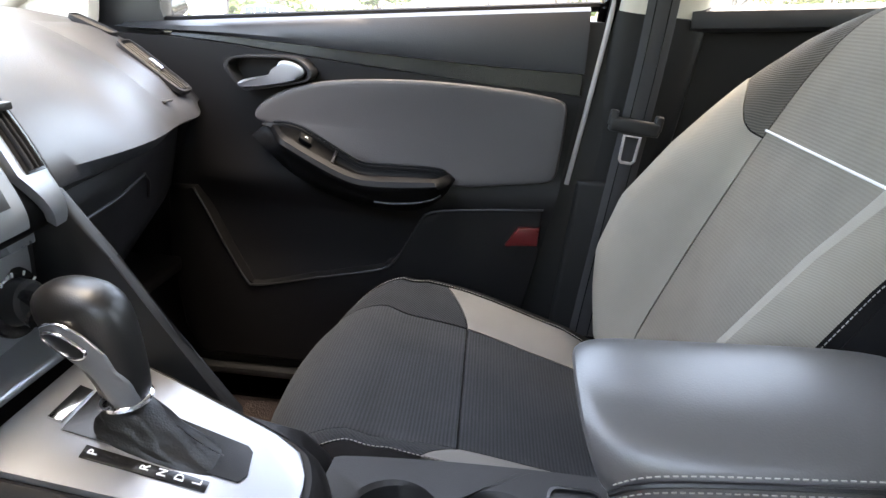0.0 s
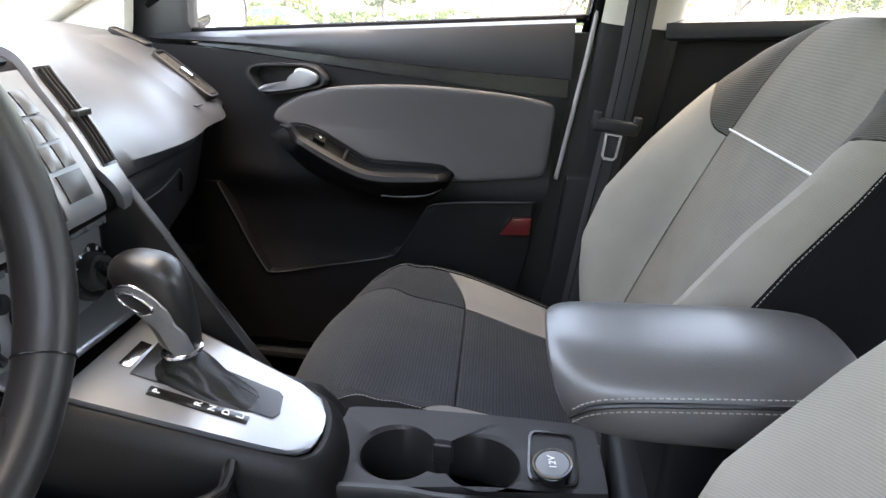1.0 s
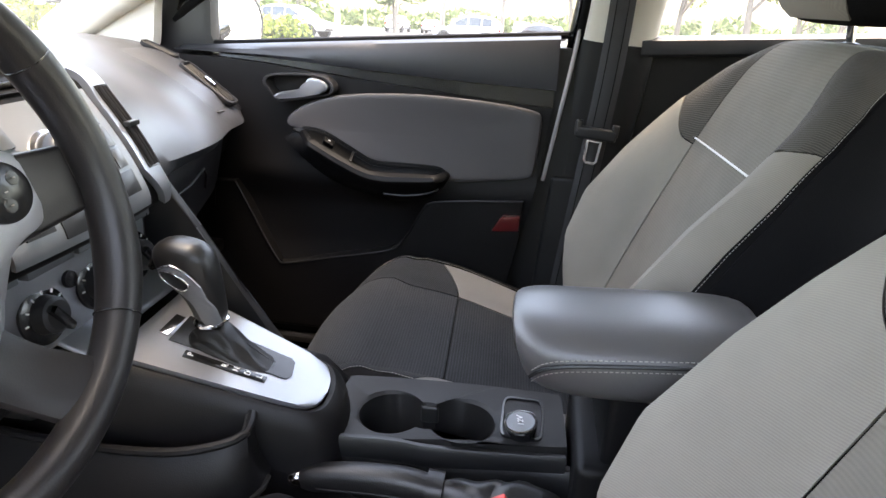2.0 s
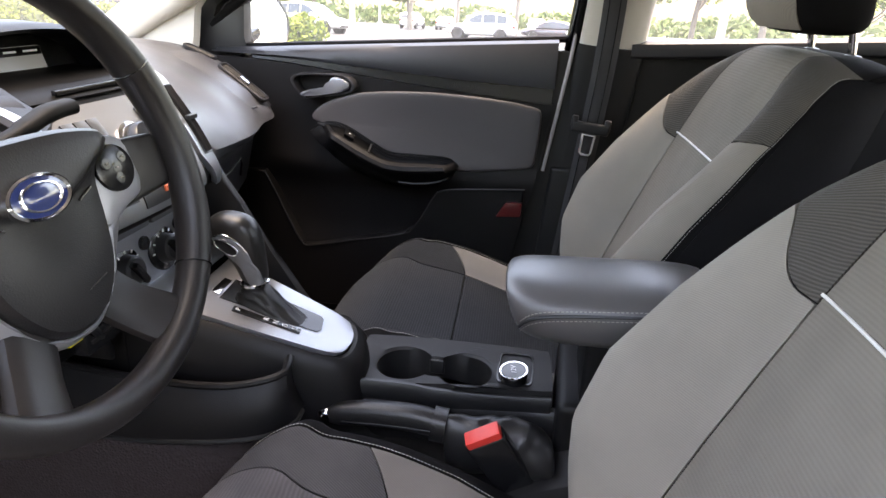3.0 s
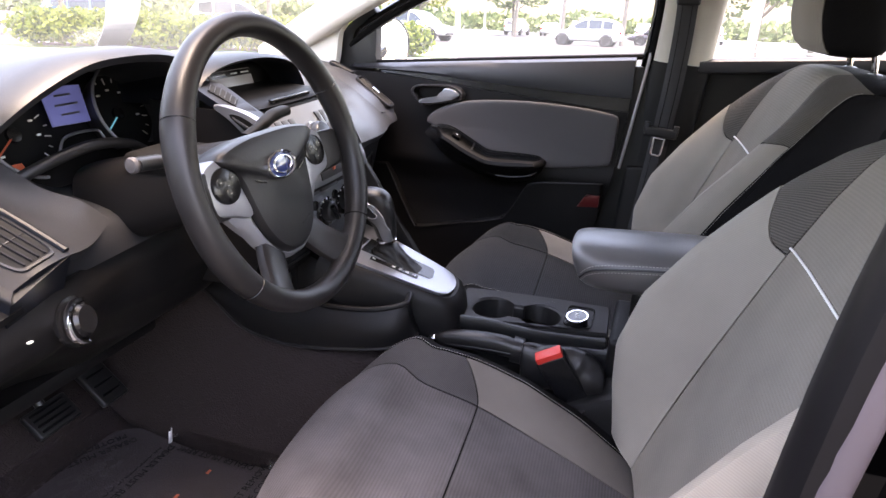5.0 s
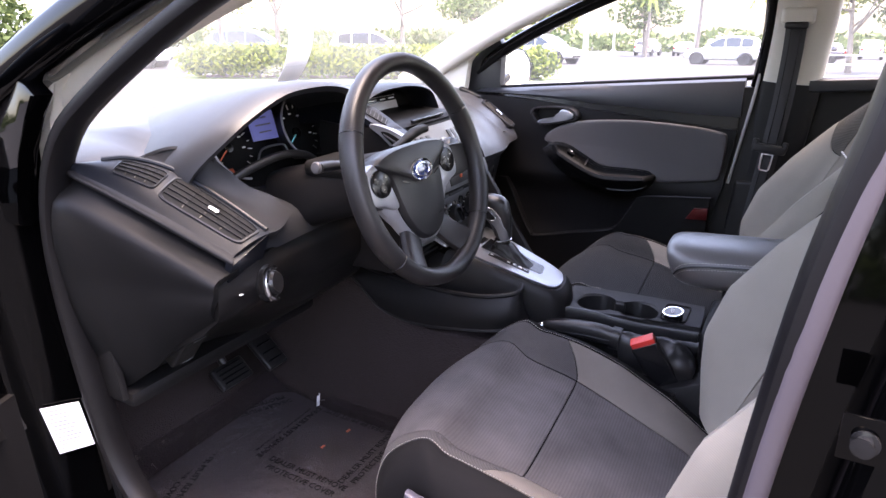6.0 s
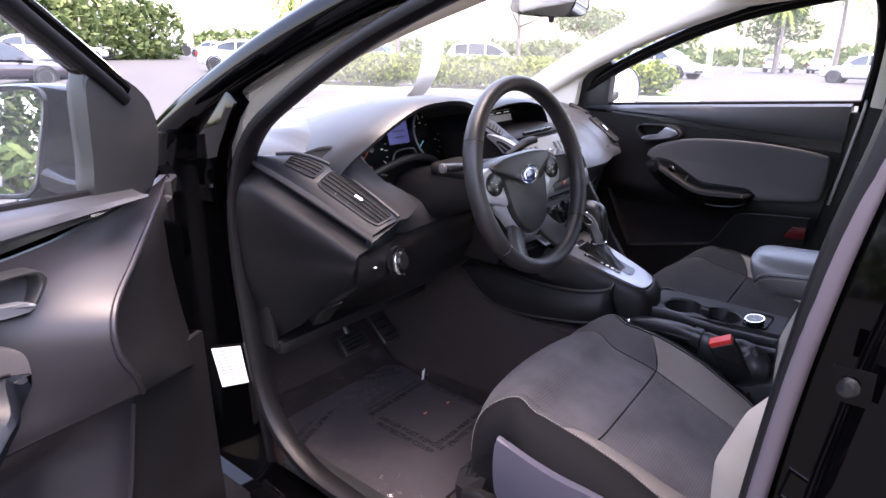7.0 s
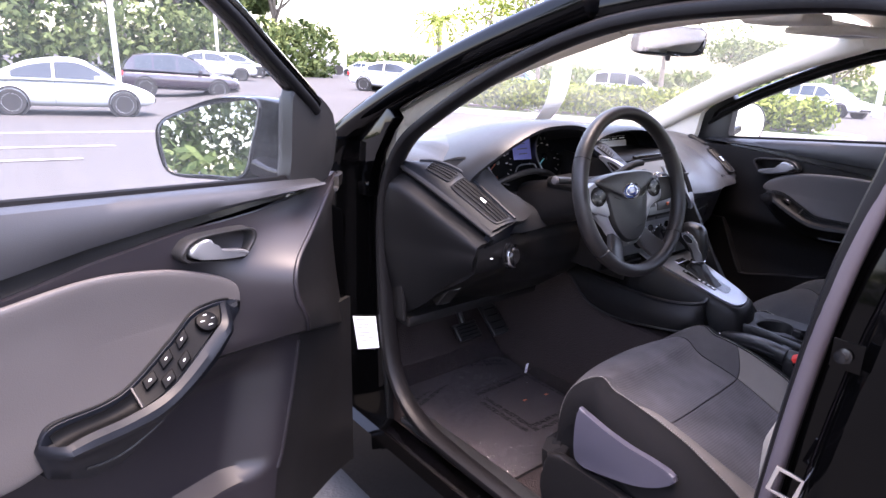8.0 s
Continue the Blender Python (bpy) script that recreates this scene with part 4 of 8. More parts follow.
def build_shifter():
    sh = thing("gear_shifter", "black leather gear shifter with a silver badge face", "gear lever", (-0.26, 0.004, 0.70))
    y0 = 0.003
    ring_at = Vector((-0.283, y0, 0.772))
    axis = Vector((-0.10, 0.0, 1)).normalized()
    # leather boot: folds spread from the collar over the slot
    rings = []
    foot = oval(1, 1, 44, 3.0)
    for k, f in enumerate(np.linspace(0, 1, 8)):
        g = f ** 0.62
        a, b = 0.069 + (0.0165 - 0.069) * g, 0.026 + (0.0155 - 0.026) * f
        cx = -0.256 + (ring_at.x + 0.256) * f ** 0.8
        ring = []
        for q, (p, r) in enumerate(foot):
            t = 2 * math.pi * q / 44
            fold = 1 + (0.07 * math.sin(4 * t + 2.1 * k) + 0.04 * math.sin(7 * t - k)) * math.sin(math.pi * f)
            px = cx + a * p * fold
            base = plate_z(px) + 0.004
            ring.append(Vector((px, y0 + b * r * fold, base + (ring_at.z - 0.002 - base) * f ** 1.15 - 0.006 * math.sin(math.pi * f) * (p > 0))))
        rings.append(ring)
    part("boot", loft(rings), BOOT, sh, "creased black leather boot", sub=1)
    stitches([Vector((-0.205 - 0.055 * u, y0 + 0.004, plate_z(-0.205 - 0.055 * u) + 0.012 + 0.020 * u ** 1.5)) for u in np.linspace(0, 1, 14)], SATIN, sh, 0.004, 0.003, 0.0008)
    part("collar", lathe([(0.0165, -0.003), (0.0205, -0.001), (0.021, 0.0025), (0.0175, 0.005)], ring_at, axis, 28), CHROME, sh, "chrome collar")
    # knob: a thick neck that swells into a head leaning forward
    shape = [(0.000, 0.0190, 0.0165, 0.000), (0.018, 0.0205, 0.0180, 0.001), (0.036, 0.0250, 0.0200, -0.003), (0.052, 0.0325, 0.0225, -0.010), (0.066, 0.0375, 0.0240, -0.015), (0.080, 0.0385, 0.0245, -0.017), (0.092, 0.0345, 0.0230, -0.016), (0.101, 0.0250, 0.0175, -0.014), (0.1055, 0.011, 0.008, -0.012)]
    hs = [k[0] for k in shape]

    def at(p, q, out=0.0):
        """p: along the car, q: up the knob; a point on its driver's side."""
        a, b, d = (lerp(q, hs, [k[i] for k in shape]) for i in (1, 2, 3))
        y = -b * (1 - min(0.985, abs((p - d) / a)) ** 2.5) ** (1 / 2.5)
        return ring_at + axis * q + Vector((p, y - out, -0.10 * (p - d)))
    rings = []
    for h, a, b, d in shape:
        o = ring_at + axis * h
        rings.append([o + Vector((p + d, q, -0.10 * p)) for p, q in oval(a, b, 32, 2.5)])
    part("knob", loft(rings), KNOB, sh, "black leather shifter knob", sub=1)
    fo = spline([(-0.040, 0.072), (-0.022, 0.080), (-0.004, 0.074), (0.008, 0.058), (0.012, 0.040), (0.0165, 0.032), (0.0185, 0.020), (0.0165, 0.004), (0.002, 0.003), (-0.002, 0.018), (-0.010, 0.034), (-0.026, 0.046), (-0.040, 0.058)], 44, True)
    mid = (-0.012, 0.052)
    grow = lambda k, out: [at(mid[0] + (p - mid[0]) * k, mid[1] + (q - mid[1]) * k, out) for p, q in fo]
    part("face", loft([grow(1.0, -0.003), grow(0.99, 0.0010), grow(0.93, 0.0020), grow(0.6, 0.0022), grow(0.2, 0.0022)]), DARKSILVER, sh, "dark metal side face of the knob")
    bright = [at(p, q, 0.0022) for p, q in spline([(-0.041, 0.071), (-0.022, 0.0805), (-0.003, 0.0745), (0.009, 0.058)], 20)]
    part("face_edge", tube(bright, 0.0011, 8, up=(0, 1, 0)), CHROME, sh, "bright upper edge of the face")
    bo = lambda k: [(-0.020 + k * 0.0150 * math.cos(t) * (1 + 0.15 * math.cos(2 * t)), 0.0615 - k * 0.003 * math.cos(t) + k * 0.0105 * math.sin(t)) for t in np.linspace(0, 2 * math.pi, 30, endpoint=False)]
    part("badge_ring", tube([at(p, q, 0.0034) for p, q in bo(1.0)], 0.0013, 8, True, up=(0, 1, 0)), CHROME, sh, "chrome badge outline")
    part("badge", loft([[at(p, q, 0.0028) for p, q in bo(k)] for k in (0.92, 0.5, 0.1)]), SATIN, sh, "dark badge panel")
    part("button", lathe([(0, 0), (0.008, 0), (0.0075, 0.003), (0, 0.0035)], at(-0.052, 0.070), (-1, 0, 0.2), 16), GLOSSY, sh, "black release button")
    return sh


def build_armrest():
    arm = thing("armrest", "padded black leatherette console armrest with double stitching", "armrest", (0.22, 0.03, 0.55))
    def ring(x, k=1.0):
        lift = lerp(x, (0.07, 0.40), (0.0, 0.018))
        y0, y1 = lerp(x, (0.07, 0.14, 0.42), (-0.048, -0.062, -0.062)), 0.112
        zb, zt = 0.744 + lift * 0.4, 0.822 + lift
        cy, cz = (y0 + y1) / 2, (zb + zt) / 2
        a, b = (y1 - y0) / 2 * k, (zt - zb) / 2 * k
        fade = 1 - smooth(x, 0.08, 0.22)
        out = []
        for p, q in oval(a, b, 44, 3.4):
            z = cz + q + 0.007 * (1 - (p / a) ** 2) * (q > 0)
            out.append(Vector((x + 0.38 * (0.82 - z) * fade, cy + p + 0.010 * (z < cz) * (cz - z) / b * (1 if p < 0 else -1), z)))
        return out
    xs = [(0.079, 0.50), (0.075, 0.70), (0.078, 0.85), (0.090, 0.955), (0.112, 1.0), (0.15, 1.0), (0.19, 1.0), (0.23, 1.0), (0.27, 1.0), (0.31, 0.98), (0.336, 0.90), (0.346, 0.72)]
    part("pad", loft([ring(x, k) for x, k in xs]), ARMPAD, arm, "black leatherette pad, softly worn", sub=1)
    seam = spline([(0.101, -0.047, 0.776), (0.115, -0.057, 0.793), (0.144, -0.0612, 0.803), (0.217, -0.0625, 0.812), (0.33, -0.061, 0.822)], 50)
    part("seam", tube(seam, 0.0022, 6), LEATHER, arm)
    stitches(seam + np.array([0, 0.0006, 0.0065]), THREAD, arm, 0.0055, 0.0034, 0.0006)
    stitches(seam + np.array([0.001, 0.0003, -0.0065]), THREAD, arm, 0.0055, 0.0034, 0.0006)
    part("box_front", rbox((0.162, -0.045, 0.50), (0.215, 0.138, 0.662), 0.012, 3), PLASTIC, arm, "black front of the storage box")
    part("riser", rbox((0.19, -0.03, 0.50), (0.38, 0.105, 0.755), 0.01, 3), PLASTIC, arm, "black plastic storage box under the pad")
    return arm


def build_brake():
    hb = thing("parking_brake", "black leather parking brake lever lying low beside the console", "parking brake", (0.0, -0.06, 0.55))
    path = spline([(-0.152, -0.062, 0.612), (-0.10, -0.063, 0.622), (-0.04, -0.064, 0.626), (0.0, -0.065, 0.622)], 20)
    sz = [lerp(i, (0, 1, 2, 10, 17, 19), (0.7, 0.85, 0.95, 1.05, 1.1, 1.0)) for i in range(20)]
    part("grip", sweep(path, oval(0.0155, 0.017, 16, 2.6), size=sz), LEATHER, hb, "black leather grip")
    part("button", lathe([(0.0, 0.0), (0.009, 0.0), (0.0115, 0.004), (0.0118, 0.016), (0.0105, 0.018)], (-0.167, -0.0618, 0.609), (1, 0, 0.2), 20), CHROME, hb, "chrome button")
    part("grip_seam", tube(spline([(-0.13, -0.0795, 0.614), (-0.06, -0.0815, 0.620), (-0.005, -0.0815, 0.620)], 12), 0.0009, 6), SATIN, hb)
    part("cuff", sweep(spline([(-0.004, -0.065, 0.622), (0.015, -0.065, 0.620)], 4), oval(0.021, 0.022, 18, 3)), LEATHER, hb)
    rings = []
    for k, x in enumerate(np.linspace(0.012, 0.165, 16)):
        a = lerp(x, (0.012, 0.05, 0.12, 0.165), (0.019, 0.026, 0.036, 0.028))
        zt = lerp(x, (0.012, 0.06, 0.12, 0.165), (0.640, 0.642, 0.645, 0.615))
        zb = 0.553
        ring = []
        for i in range(24):
            t = 2 * math.pi * i / 24
            w = 1 + 0.10 * math.sin(3 * t + k * 1.9) * (0.4 + 0.6 * math.sin(k * 1.3) ** 2)
            ring.append(Vector((x + 0.004 * math.sin(t * 2 + k), -0.066 + a * w * math.cos(t), (zt + zb) / 2 + (zt - zb) / 2 * w * math.sin(t))))
        rings.append(ring)
    part("boot", loft(rings), LEATHER, hb, "creased black leather gaiter", sub=1)
    return hb


def build_buckle():
    b = thing("belt_buckle", "seat belt buckle with a red release button", "belt buckle", (0.10, -0.115, 0.5))
    m = Matrix.Translation((0.092, -0.105, 0.612)) @ Euler((radians(14), radians(-28), radians(8))).to_matrix().to_4x4()
    part("housing", rbox((-0.026, -0.012, -0.07), (0.026, 0.012, 0.048), 0.006, 3, m), GLOSSY, b)
    part("button", rbox((-0.0235, -0.0105, 0.044), (0.0235, 0.0105, 0.058), 0.003, 2, m), RED, b, "bright red release button")
    part("stalk", tube(spline([(0.125, -0.112, 0.55), (0.145, -0.118, 0.47), (0.15, -0.12, 0.40)], 10), 0.016, 10), SATIN, b)
    return b


# ---- steering wheel and column ----
WHEEL_C = Vector((-0.273, -0.352, 1.009))
WHEEL_N = Vector((math.cos(radians(16)), 0, math.sin(radians(16))))
WHEEL_U = Vector((-math.sin(radians(16)), 0, math.cos(radians(16))))


def on_wheel(a, b, d=0.0):
    """a: to the passenger's side, b: up the wheel, d: towards the driver."""
    return WHEEL_C + Vector((0, a, 0)) + WHEEL_U * b + WHEEL_N * d


def build_wheel():
    sw = thing("steering_wheel", "worn black leather steering wheel with silver spoke trim", "steering wheel", tuple(WHEEL_C))
    n = 96
    path, size = [], []
    for i in range(n):
        t = 2 * math.pi * i / n
        path.append(on_wheel(0.183 * math.cos(t), 0.183 * math.sin(t)))
        k = abs(abs(math.degrees(math.atan2(math.sin(t), abs(math.cos(t))))) - 25)
        size.append(1.0 + 0.10 * math.exp(-((k / 14) ** 2)))
    rings = []
    for p, k, i in zip(path, size, range(n)):
        t = 2 * math.pi * i / n
        out = Vector((0, math.cos(t), 0)) + WHEEL_U * math.sin(t)
        rings.append([p + out * a * k + WHEEL_N * b * k for a, b in oval(0.0150, 0.0170, 16, 2.3)])
    part("rim", loft(rings, ends=True), RIM, sw, "black leather rim, rubbed smooth")
    inner = [on_wheel(0.169 * math.cos(t), 0.169 * math.sin(t), 0.004) for t in np.linspace(0, 2 * math.pi, 140, endpoint=False)]
    stitches(inner, SATIN, sw, 0.007, 0.004, 0.0006)
    for t in (28, 152, -40, -140):
        a = [on_wheel(0.183 * math.cos(radians(t)) + r * math.cos(radians(t)) * 0.0168, 0.183 * math.sin(radians(t)) + r * math.sin(radians(t)) * 0.0168, 0.0186 * h) for r, h in oval(1, 1, 20)]
        part("rim_seam", tube(a, 0.0007, 6, True, up=WHEEL_N), GLOSSY, sw)
    hub = lambda a, b, d=0.0: on_wheel(a, b, d - 0.024)
    # horn pad
    half = [(0.0, 0.050), (0.050, 0.049), (0.088, 0.044), (0.106, 0.038), (0.109, 0.029), (0.099, 0.022), (0.085, 0.013), (0.076, -0.006), (0.071, -0.034), (0.061, -0.071), (0.041, -0.101), (0.018, -0.115), (0.0, -0.117)]
    outline = spline(half + [(-a, b) for a, b in half[-2:0:-1]], 72, True)
    rings = []
    for k, d in ((0.985, -0.030), (1.0, -0.002), (0.985, 0.006), (0.94, 0.0115), (0.80, 0.0145), (0.5, 0.016), (0.2, 0.0165)):
        rings.append([hub(a * k, -0.020 + (b + 0.020) * k, d + 0.004 * smooth(b, 0.0, 0.05)) for a, b in outline])
    part("horn_pad", loft(rings), LEATHER, sw, "grained black horn pad")
    part("pad_mark", tube([hub(0.012, -0.085, 0.0157), hub(0.036, -0.080, 0.0150)], 0.0007, 6, up=WHEEL_N), SATIN, sw)
    for s in (-1, 1):
        part("pad_crease", tube([hub(s * 0.040, -0.013, 0.0168), hub(s * 0.058, -0.006, 0.0163)], 0.0012, 6, up=WHEEL_N), GLOSSY, sw)
    # maker's oval, unlettered
    def el(k, d):
        return [hub(-0.002 + 0.0335 * k * math.cos(t), 0.002 + 0.0185 * k * math.sin(t), d + 0.004) for t in np.linspace(0, 2 * math.pi, 40, endpoint=False)]
    part("badge_rim", loft([el(1.0, 0.012), el(1.0, 0.0195), el(0.93, 0.0205), el(0.85, 0.019)], cap=False), CHROME, sw, "chrome oval rim")
    part("badge", loft([el(0.9, 0.014), el(0.88, 0.0190), el(0.5, 0.0205), el(0.1, 0.0208)]), BADGE, sw, "dark blue oval badge")
    part("badge_line", loft([el(0.66, 0.0196), el(0.64, 0.0212), el(0.58, 0.0213), el(0.56, 0.0200)], cap=False), CHROME, sw, "bright inner oval line")
    # silver trim: two button pods and the strips below the pad
    for s in (-1, 1):
        pod = spline([(a - 0.016, b) for a, b in [(0.088, 0.050), (0.120, 0.047), (0.150, 0.036), (0.158, 0.010), (0.150, -0.016), (0.120, -0.026), (0.094, -0.036), (0.084, -0.030), (0.092, 0.006), (0.095, 0.034)]], 44, True)
        mid = (0.106, 0.01)
        rings = [[hub(s * (mid[0] + (a - mid[0]) * k), mid[1] - 0.012 + (b - mid[1]) * k, d) for a, b in pod] for k, d in ((1.0, -0.020), (1.0, 0.002), (0.96, 0.006), (0.85, 0.0075), (0.4, 0.008), (0.1, 0.008))]
        part("spoke_trim", loft(rings), BRUSHED, sw, "satin silver spoke trim")
        ear = [hub(s * (0.105 + 0.026 * math.cos(t)), 0.001 + 0.023 * math.sin(t), 0.0082) for t in np.linspace(0, 2 * math.pi, 30, endpoint=False)]
        c = sum(ear, Vector()) / len(ear)
        part("button_pad", loft([[c + (p - c) * k + WHEEL_N * d for p in ear] for k, d in ((1.0, -0.003), (0.97, 0.002), (0.85, 0.003), (0.1, 0.0035))]), GLOSSY, sw, "black button pad")
        for da, db in ((-0.012, 0.006), (0.011, 0.008), (0.0, -0.010), (0.0, 0.0)):
            o = hub(s * 0.105 + da, 0.001 + db, 0.0115)
            part("button", lathe([(0.0, 0), (0.0056, 0), (0.0052, 0.0006), (0.0, 0.0007)], o, WHEEL_N, 14), GLOSSY, sw)
            part("button_mark", rbox((-0.0004, -0.0014, -0.0005), (0.0004, 0.0014, 0.0005), 0, 1, Matrix.Translation(o + WHEEL_N * 0.0015) @ WHEEL_N.to_track_quat("X", "Z").to_matrix().to_4x4()), THREAD, sw)
        strip = spline([(0.0800, -0.006), (0.0755, -0.032), (0.0635, -0.071), (0.0415, -0.1015), (0.018, -0.1155), (0.0, -0.1175)], 30)
        rings = []
        for k, (a, b) in enumerate(strip):
            p, q = strip[max(k - 1, 0)], strip[min(k + 1, 29)]
            nx, ny = -(q[1] - p[1]), q[0] - p[0]
            ln = math.hypot(nx, ny)
            w = lerp(k, (0, 6, 12, 20, 29), (0.040, 0.030, 0.014, 0.010, 0.0065)) / ln
            rings.append([hub(s * (a - nx * f * w * -1), b + ny * f * w, d) for f, d in ((0, -0.014), (0, 0.0015), (0.25, 0.0035), (0.8, -0.001), (1.0, -0.006), (1.0, -0.016))])
        part("lower_trim", loft(rings), BRUSHED, sw, "satin silver strip beside the horn pad")
        # dark web behind the pod reaching the rim, and the lower spoke
        web = [on_wheel(s * a, b, -0.052 + 0.028 * (a > 0.1)) for a, b in ((0.06, 0.030), (0.168, 0.022), (0.172, -0.032), (0.07, -0.045))]
        part("spoke", slab(web, WHEEL_N * 0.017, 0.005, 3), RIM, sw)
        low = spline([on_wheel(s * 0.034, -0.080, -0.036), on_wheel(s * 0.060, -0.122, -0.024), on_wheel(s * 0.088, -0.158, -0.004)], 12)
        part("lower_spoke", sweep(low, oval(0.025, 0.010, 14, 3), up=WHEEL_N, size=[1.15, 1.1, 1.05, 1, 1, 1, 1, 1.02, 1.05, 1.08, 1.1, 1.12]), RIM, sw, "black lower spoke")
    part("hub_back", lathe([(0.0, -0.075), (0.045, -0.075), (0.052, -0.06), (0.055, -0.045), (0.0, -0.04)], on_wheel(0, -0.02), WHEEL_N, 32), PLASTIC, sw)
    # column shroud behind the wheel
    col = thing("steering_column", "black plastic steering column shroud with two stalks", "steering column", (-0.45, -0.352, 0.95))
    ax = (WHEEL_C - WHEEL_N * 0.06, WHEEL_C - WHEEL_N * 0.32)
    rings = []
    for k in np.linspace(0, 1, 8):
        o = ax[0].lerp(ax[1], k)
        rings.append([o + Vector((0, a, 0)) + WHEEL_U * b for a, b in oval(0.046 + 0.016 * k, 0.046 + 0.018 * k, 28, 3)])
    part("shroud", loft(rings), PLASTIC, col)
    part("cowl", rbox((-0.50, -0.405, 0.985), (-0.37, -0.30, 1.016), 0.015, 3), PRINT, col, "black cowl over the column")
    st = spline([on_wheel(-0.05, 0.035, -0.085), on_wheel(-0.10, 0.045, -0.085), on_wheel(-0.135, 0.050, -0.088), on_wheel(-0.155, 0.052, -0.088)], 16)
    part("indicator_stalk", sweep(st, oval(0.0115, 0.0085, 14, 2.6), size=[0.65] * 6 + [0.85] * 4 + [1.0] * 6), SATIN, col, "black indicator stalk")
    part("stalk_end", lathe([(0, 0), (0.0095, 0.0), (0.010, 0.004), (0.008, 0.007), (0, 0.008)], st[-1], (0, -1, 0.1), 18), INLAY, col, "grey stalk end")
    st = spline([on_wheel(0.05, 0.045, -0.085), on_wheel(0.09, 0.055, -0.080), on_wheel(0.125, 0.064, -0.078), on_wheel(0.155, 0.066, -0.078)], 16)
    part("wiper_stalk", sweep(st, oval(0.012, 0.008, 14, 2.6), size=[0.7] * 6 + [0.9] * 4 + [1.0] * 6), PRINT, col, "black wiper stalk")
    part("ignition", lathe([(0.0, 0), (0.02, 0), (0.022, 0.008), (0.014, 0.012), (0, 0.012)], on_wheel(0.075, -0.05, -0.16), (0.9, 0.4, 0), 20), SATIN, col)
    part("warning_tag", rbox((-0.372, -0.262, 0.806), (-0.364, -0.242, 0.815), 0.001), YELLOW, col, "small yellow tag")
    return sw


# ---- dashboard ----
def build_vent(dash, o, along, across, length, width, slats, tab=True, name="side_vent"):
    """A louvred outlet: dark throat, frame, slats and a bright thumb tab."""
    o, along, across = Vector(o), Vector(along).normalized(), Vector(across).normalized()
    nrm = along.cross(across).normalized()
    if nrm.z < 0:
        nrm = -nrm
    out = [(a * length / 2, b * width / 2) for a, b in oval(1, 1, 36, 5)]
    at = lambda k, k2, d: [o + along * a * k + across * b * k2 + nrm * d for a, b in out]
    v = part(name, loft([at(1.10, 1.30, -0.004), at(1.09, 1.26, 0.0035), at(1.02, 1.06, 0.0045), at(0.98, 0.95, 0.0), at(0.94, 0.9, -0.016)], cap=False), PLASTIC, dash, "black louvred air vent")
    part("throat", slab(at(0.985, 0.97, -0.006), nrm * 0.001, 0), PRINT, v)
    for i in range(slats):
        c = (i + 1) / (slats + 1) - 0.5
        p = [o + along * a * length * 0.47 + across * c * width + nrm * -0.001 for a in (-1, 0, 1)]
        part("slat", sweep(p, oval(0.0012, 0.0035, 8, 3), up=nrm), PLASTIC, v)
    for a in (-0.22, 0.24):
        part("louvre", sweep([o + along * a * length + across * b * width * 0.45 - nrm * 0.007 for b in (-1, 1)], oval(0.001, 0.006, 8, 3), up=nrm), GLOSSY, v)
    if tab:
        m = Matrix((along, across, nrm)).transposed().to_4x4()
        m.translation = o + nrm * 0.003
        part("thumb_tab", rbox((-0.012, -0.0045, -0.002), (0.012, 0.0045, 0.005), 0.0015, 2, m), CHROME, v, "bright thumb tab")
    return v


